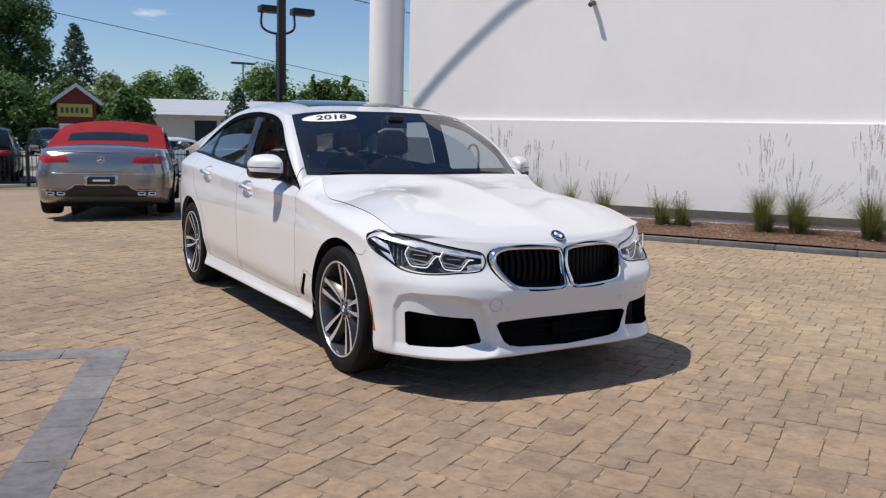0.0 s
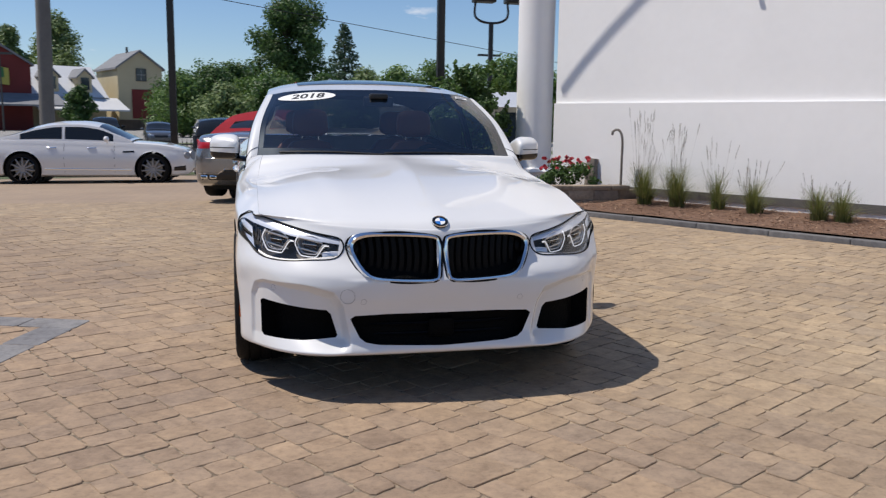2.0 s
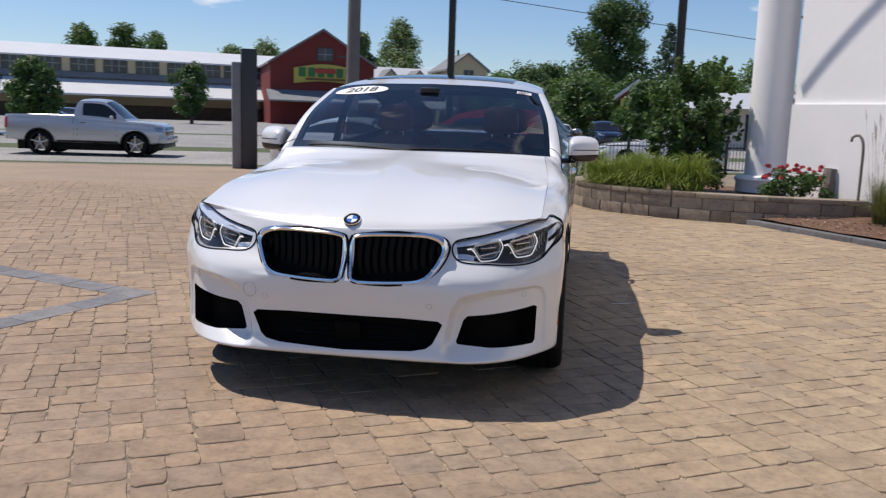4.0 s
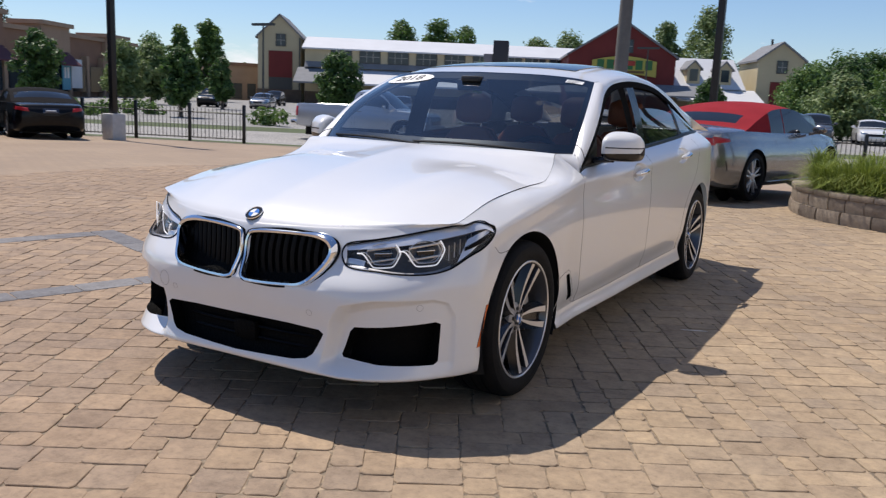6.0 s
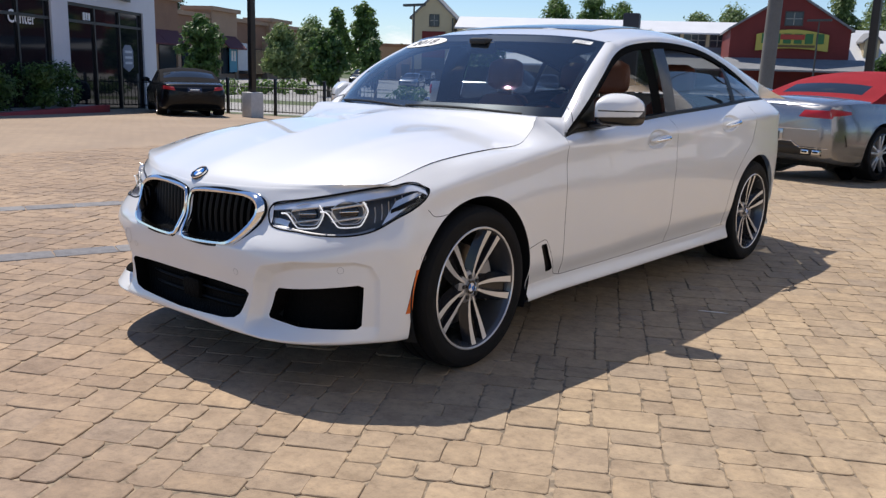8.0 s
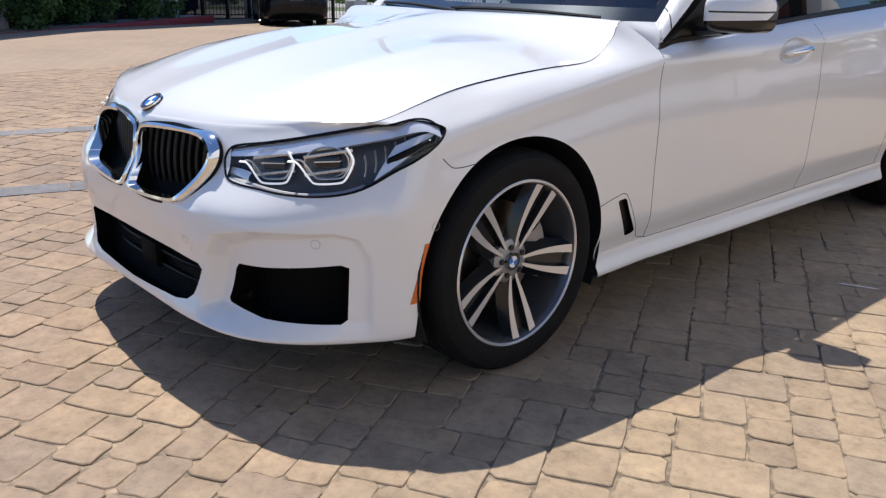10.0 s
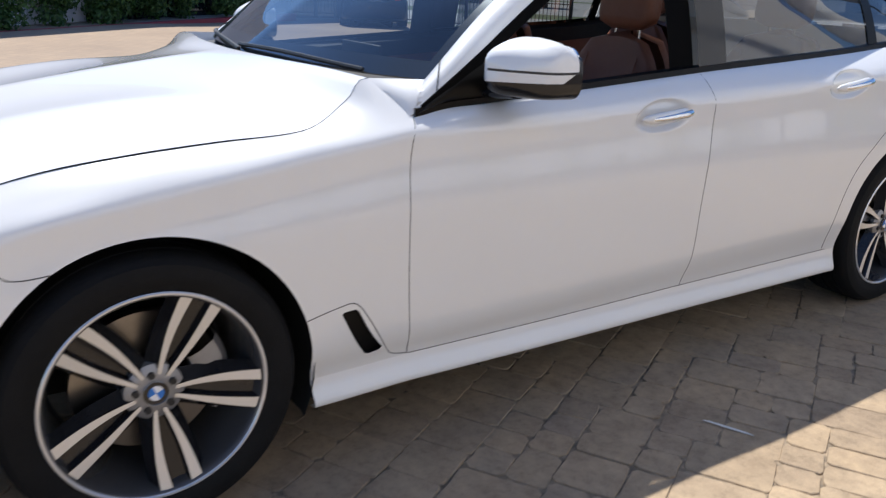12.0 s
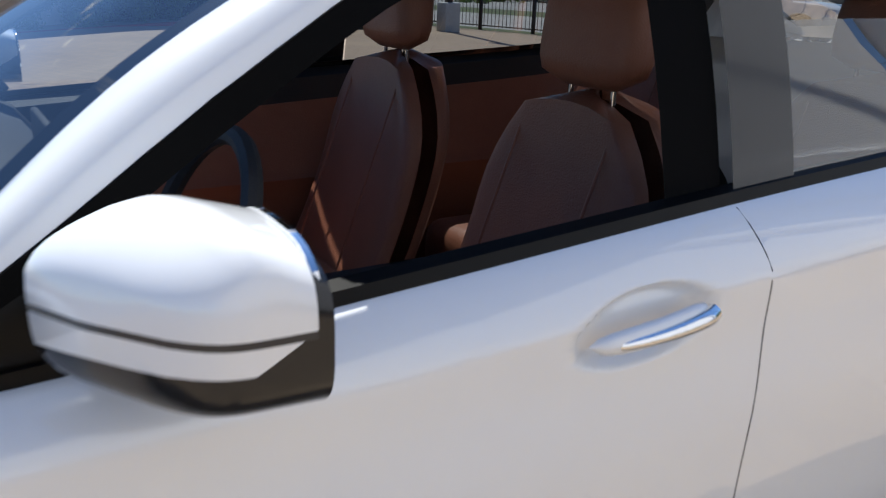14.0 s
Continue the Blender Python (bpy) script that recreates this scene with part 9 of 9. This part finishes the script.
# ordinary parked cars farther off
def parked(kind, label, x, y, head, paint, z=None, group="cars parked in the lots"):
    z = ground_z(x, y) if z is None else z
    if kind == "suv":
        st = saloon(0.95, 3.72, 0.95, 1.06, 1.7, 2.8, 0, 0, 0.0, 0.27)
        tp = {"line": [(-0.86, 1.10), (-0.62, 1.48), (-0.3, 1.66), (0.6, 1.72), (1.4, 1.69), (1.75, 1.6), (2.2, 1.32), (2.55, 1.1)], "cuts": [-0.8, -0.5, -0.3, 0.42, 0.5, 1.2, 1.28, 1.72, 2.5],
              "side": [(-0.55, 0.42), (0.5, 1.2), (1.28, 2.05)], "rear": (-0.8, -0.45), "front": (1.72, 2.5), "mirror": 1.95}
        wh = (0.37, 0.25, 0.94, 2.8, 5, False, RIM_BRIGHT)
    else:
        st = saloon(1.05, 3.72, 0.91, 0.93, 1.46, 2.78, 0, 0, 0.0, 0.2)
        tp = {"line": [(-0.72, 1.0), (-0.3, 1.14), (0.15, 1.37), (0.7, 1.46), (1.1, 1.46), (1.5, 1.39), (2.0, 1.15), (2.32, 1.0)], "cuts": [-0.6, 0.1, 0.05, 0.75, 0.83, 1.5, 1.55, 2.25],
              "side": [(-0.15, 0.75), (0.83, 1.8)], "rear": (-0.6, 0.1), "front": (1.55, 2.25), "mirror": 1.75}
        wh = (0.325, 0.22, 0.90, 2.78, 5, True, RIM_BRIGHT)
    zs = st["sec"][3][3]
    lamps = [("tail_lamp", [(s * 0.46, zs - 0.20), (s * 0.76, zs - 0.18), (s * 0.76, zs - 0.06), (s * 0.46, zs - 0.08)], "rear", RED_LAMP, 0.012) for s in (1, -1)]
    lamps += [("headlamp", [(s * 0.42, zs - 0.32), (s * 0.72, zs - 0.30), (s * 0.78, zs - 0.19), (s * 0.42, zs - 0.24)], "front", LAMP_GREY, 0.012) for s in (1, -1)]
    lamps += [("grille", [(-0.38, zs - 0.42), (0.38, zs - 0.42), (0.40, zs - 0.28), (-0.40, zs - 0.28)], "front", BLACK_GLOSS, 0.012),
              ("number_plate", [(-0.16, zs - 0.28), (0.16, zs - 0.28), (0.16, zs - 0.16), (-0.16, zs - 0.16)], "rear", LABEL_WHITE, 0.016)]
    return other_car("parked_car", label, (x, y, z), head, paint, st, tp, wh, None, lamps, group)


parked("saloon", "white saloon car parked behind the bushes", 5.5, 28.6, (-0.99, -0.1), WHITE_PAINT, ground_z(5.5, 28.6))
parked("suv", "dark grey sport utility car parked at the shops", -36.3, 57.5, (0.5, -0.86), GREY_PAINT)
parked("saloon", "silver saloon car parked at the shops", -37.2, 54.5, (0.5, -0.86), SILVER)
parked("saloon", "dark blue saloon car parked at the shops", -33.6, 44.8, (0.9, 0.42), BLUE_PAINT)
parked("suv", "black sport utility car parked across the street", -55.0, 54.6, (0.5, -0.86), BLACK_PAINT)
parked("saloon", "silver saloon car parked across the street", -51.5, 57.5, (0.5, -0.86), SILVER)
parked("suv", "black sport utility car parked before the cream tower", -63.0, 72.4, (0.5, -0.86), BLACK_PAINT)
parked("suv", "black sport utility car parked beyond the silver convertible", -1.7, 25.2, (0.1, 0.99), BLACK_PAINT)

# a row of cars across the street, before the trees
for kind, label, x, y, paint in (("suv", "black sport utility car in the row across the street", -9.6, 52.2, BLACK_PAINT), ("saloon", "dark grey saloon car in the row across the street", -6.5, 52.6, GREY_PAINT),
                                 ("suv", "dark grey sport utility car in the row across the street", -3.4, 53.0, GREY_PAINT), ("saloon", "white saloon car in the row across the street", -0.4, 53.4, WHITE_PAINT),
                                 ("suv", "dark blue sport utility car in the row across the street", 2.6, 53.8, BLUE_PAINT)):
    parked(kind, label, x, y, (0.15, -0.99), paint)
# ---- pavers: tumbled stones of mixed sizes, grey diagonal band ----
PA, PB = Vector((math.cos(PAVER_ANGLE), math.sin(PAVER_ANGLE), 0)), Vector((-math.sin(PAVER_ANGLE), math.cos(PAVER_ANGLE), 0))
BAND_C, B1, B2, BAND_L = Vector((-1.805, 1.0, 0)), Vector((-0.948, 0.319, 0)), Vector((-0.302, -0.953, 0)), 2.15


def band_at(x, y):
    """True on the grey band: a square ring laid into the paving."""
    d = Vector((x, y, 0)) - BAND_C
    a, c = d.dot(B1), d.dot(B2)
    return min(a, c) > -0.02 and max(a, c) < BAND_L + 0.02 and (min(a, c) < 0.215 or max(a, c) > BAND_L - 0.215)


def courtyard(x, y):
    p = Vector((x, y, 0)) - WALL_A
    if -p.dot(WALL_N) < KERB_OUT + 0.08 and p.dot(WALL_D) > -0.9:
        return False
    if x > 0.85 and y > float(np.interp(x, [0.85, 0.98, 1.18, 1.62, 2.25, 3.0, 3.7, 4.7], [9.2, 8.9, 8.2, 7.62, 7.24, 7.03, 6.94, 6.94])) + 0.05:
        return False
    return -0.39 * x + 0.92 * y < 20.6


def paver_verts(L, W, r):
    """A worn stone: eight-sided top, rounded edge, skirt; about its middle."""
    c = r.uniform(0.010, 0.018)
    ring = []
    for x0, y0, x1, y1 in ((-L / 2 + c, -W / 2, L / 2 - c, -W / 2), (L / 2, -W / 2 + c, L / 2, W / 2 - c), (L / 2 - c, W / 2, -L / 2 + c, W / 2), (-L / 2, W / 2 - c, -L / 2, -W / 2 + c)):
        ring += [(x0 + (x1 - x0) * q, y0 + (y1 - y0) * q) for q in (0, 0.5, 1)]
    ring = [(x + r.uniform(-0.0042, 0.0022) * (1 if x > 0 else -1), y + r.uniform(-0.0048, 0.0022) * (1 if y > 0 else -1)) for x, y in ring]
    tx, ty = r.uniform(-0.005, 0.005), r.uniform(-0.005, 0.005)
    n, V = len(ring), []
    for k, z in ((1.0, -0.03), (1.0, -0.0026), (0.93, 0.0)):
        for x, y in ring:
            sx, sy = (x - math.copysign(0.0022, x), y - math.copysign(0.0022, y)) if k < 1 else (x, y)
            V.append((sx, sy, z + tx * x + ty * y))
    F = [tuple(range(2 * n, 3 * n))]
    for a in (0, n):
        F += [(a + i, a + (i + 1) % n, a + n + (i + 1) % n, a + n + i) for i in range(n)]
    return V, F


def warp(p):
    """The slight wander of hand-laid courses."""
    q = Vector((p.x * 1.3, p.y * 1.3, 0))
    return Vector((p.x + 0.016 * noise.noise(q) + 0.006 * noise.noise(q * 3.1), p.y + 0.016 * noise.noise(q + Vector((7, 3, 1))) + 0.006 * noise.noise(q * 3.1 + Vector((2, 9, 4))), p.z))


rng = np.random.default_rng(11)
pavement = thing("pavement", "tan and brown tumbled concrete pavers in mixed sizes", "pavement", kind="structure")
JOINT = 0.0022
shapes = {}
many_v, many_f, grey_v, grey_f = [], [], [], []
count = 0


def lay(s, w, ln, wd):
    """One stone with its corner at s along and w across the courses."""
    global count
    c = warp(PA * (s + ln / 2) + PB * (w + wd / 2))
    x, y = c.x, c.y
    if max(abs(x - 0.5) / 9.0, abs(y - 1.5) / 8.0) > 1.0 or y < -6 or not courtyard(x, y) or all(band_at(x + p, y + q) for p in (-0.09, 0.09) for q in (-0.09, 0.09)):
        return
    if -0.5 < x < 0.45 and 0.6 < y < 3.3:
        return
    dz = ground_z(x, y) + rng.uniform(-0.002, 0.002)
    turn = PAVER_ANGLE + rng.uniform(-0.012, 0.012)
    if 1.02 < x < 3.0 and -1.75 < y < 1.55 and count < 300 and (x - 1.0) * 0.9 + abs(y + 0.1) * 0.5 < 1.75:
        key = (ln, wd, int(rng.integers(3)))
        if key not in shapes:
            V, F = paver_verts(ln - JOINT, wd - JOINT, rng)
            me = bpy.data.meshes.new("paver")
            me.from_pydata(V, [], F)
            me.shade_smooth()
            me.set_sharp_from_angle(angle=0.6)
            me.materials.append(PAVE_OBJ)
            shapes[key] = me
        o = new("paver", shapes[key])
        o.parent = pavement
        o.matrix_basis = Matrix.Translation((x, y, dz)) @ Matrix.Rotation(turn, 4, "Z")
        count += 1
        return
    V, F = paver_verts(ln - JOINT, wd - JOINT, rng)
    i = len(many_v)
    ca, sa = math.cos(turn), math.sin(turn)
    many_v.extend([(x + a * ca - b * sa, y + a * sa + b * ca, h + dz) for a, b, h in V])
    many_f.extend([tuple(j + i for j in f) for f in F])


# mixed stones fitted into one another on a 6 cm module, so that no joint runs far
UNIT = 0.06
COLS, ROWS = 700, 660
taken = np.zeros((ROWS + 6, COLS), dtype=bool)
for row in range(ROWS):
    k = 0
    while k < COLS:
        if taken[row, k]:
            k += 1
            continue
        run = 1
        while run < 7 and k + run < COLS and not taken[row, k + run]:
            run += 1
        if run < 2:
            k += 1
            continue
        wide = [v for v in (2, 3, 3, 4) if v <= run and run - v != 1]
        cols = int(rng.choice(wide))
        high = int(rng.choice((2, 3, 3))) if cols > 2 else int(rng.choice((2, 2, 3)))
        taken[row:row + high, k:k + cols] = True
        lay(-26.0 + k * UNIT, -13.0 + row * UNIT, round(cols * UNIT, 3), round(high * UNIT, 3))
        k += cols


def stuff(name, V, F, mat, label, category, parent=None):
    me = bpy.data.meshes.new(name)
    me.from_pydata(V, [], F)
    me.shade_smooth()
    me.set_sharp_from_angle(angle=0.6)
    me.materials.append(mat)
    o = new(name, me)
    if parent is not None:
        o.parent = parent
    return tagged(o, label, category, kind="stuff")


for leg, other, inset, start, end in ((B1, B2, 0.0, 0.0, BAND_L), (B2, B1, 0.0, 0.215, BAND_L), (B2, B1, BAND_L - 0.215, 0.215, BAND_L), (B1, B2, BAND_L - 0.215, 0.215, BAND_L - 0.215)):
    n = round((end - start) / 0.39)
    ln = (end - start) / n
    for k in range(n):
        V, F = paver_verts(0.211, ln - 0.004, rng)
        c = BAND_C + other * (inset + 0.1075) + leg * (start + ln * (k + 0.5))
        i = len(grey_v)
        grey_v += [tuple(c + other * a + leg * b + Vector((0, 0, h + 0.004))) for a, b, h in V]
        grey_f += [tuple(j + i for j in f) for f in F]
stuff("paver_field", many_v, many_f, PAVE_MANY, "tan tumbled pavers of the wider courtyard", "pavers")
grey = stuff("paver_band", grey_v, grey_f, PAVE_GREY, "square band of smooth grey pavers in the paving", "pavers")
# thin slit of sunlight across two stones beside the car, a pale painted strip
b = prism([(-0.078, -0.003), (-0.02, -0.005), (0.05, -0.0045), (0.078, -0.001), (0.05, 0.004), (-0.01, 0.005), (-0.06, 0.003)], 0.0, 0.0016)
solo("paint_mark", b, plain("pale_scratch", (0.72, 0.70, 0.66), 0.8, vary=0.1, scale=40), "thin pale scratch on the pavers beside the car", "mark", m=Matrix.Translation((1.306, 1.592, 0.0022)) @ Matrix.Rotation(radians(23), 4, "Z"), smooth=False)
# beyond the laid stones the same paving as a sheet with shallow joints
m, t, b = _nodes("paver_far")
g = t.nodes.new("ShaderNodeNewGeometry")
mp = t.nodes.new("ShaderNodeMapping")
mp.inputs["Rotation"].default_value = (0, 0, -PAVER_ANGLE)
br = node(t, "ShaderNodeTexBrick", Scale=1.0)
br.inputs["Color1"].default_value, br.inputs["Color2"].default_value, br.inputs["Mortar"].default_value = (0.335, 0.250, 0.176, 1), (0.30, 0.227, 0.165, 1), (0.25, 0.19, 0.135, 1)
br.inputs["Mortar Size"].default_value, br.inputs["Brick Width"].default_value, br.inputs["Row Height"].default_value = 0.008, 0.22, 0.186
nz = node(t, "ShaderNodeTexNoise", Scale=0.5, Detail=5.0)
t.links.new(g.outputs["Position"], mp.inputs["Vector"])
t.links.new(mp.outputs[0], br.inputs["Vector"])
t.links.new(g.outputs["Position"], nz.inputs["Vector"])
t.links.new(mix_color(t, 0.7, br.outputs["Color"], ramp(t, nz.outputs["Fac"], [(0.3, (0.82, 0.8, 0.8)), (0.7, (1.1, 1.09, 1.06))]), "MULTIPLY"), b.inputs["Base Color"])
b.inputs["Roughness"].default_value = 0.9
V, F = [], []
step = 0.5
for ix in range(-60, 30):
    for iy in range(-16, 52):
        x, y = ix * step, iy * step
        cx, cy = x + step / 2, y + step / 2
        far = max(abs(cx - 0.5) / 9.0, abs(cy - 1.5) / 8.0)
        if far < 0.93 and cy > -6 or not courtyard(cx, cy) or -0.39 * cx + 0.92 * cy > 20.3:
            continue
        i = len(V)
        V += [(px, py, ground_z(px, py) - 0.0022) for px, py in ((x, y), (x + step, y), (x + step, y + step), (x, y + step))]
        F.append((i, i + 1, i + 2, i + 3))
me = bpy.data.meshes.new("paving_far")
me.from_pydata(V, [], F)
me.materials.append(m)
tagged(new("paving_far", me), "far part of the tan paved courtyard", "pavement", kind="structure")
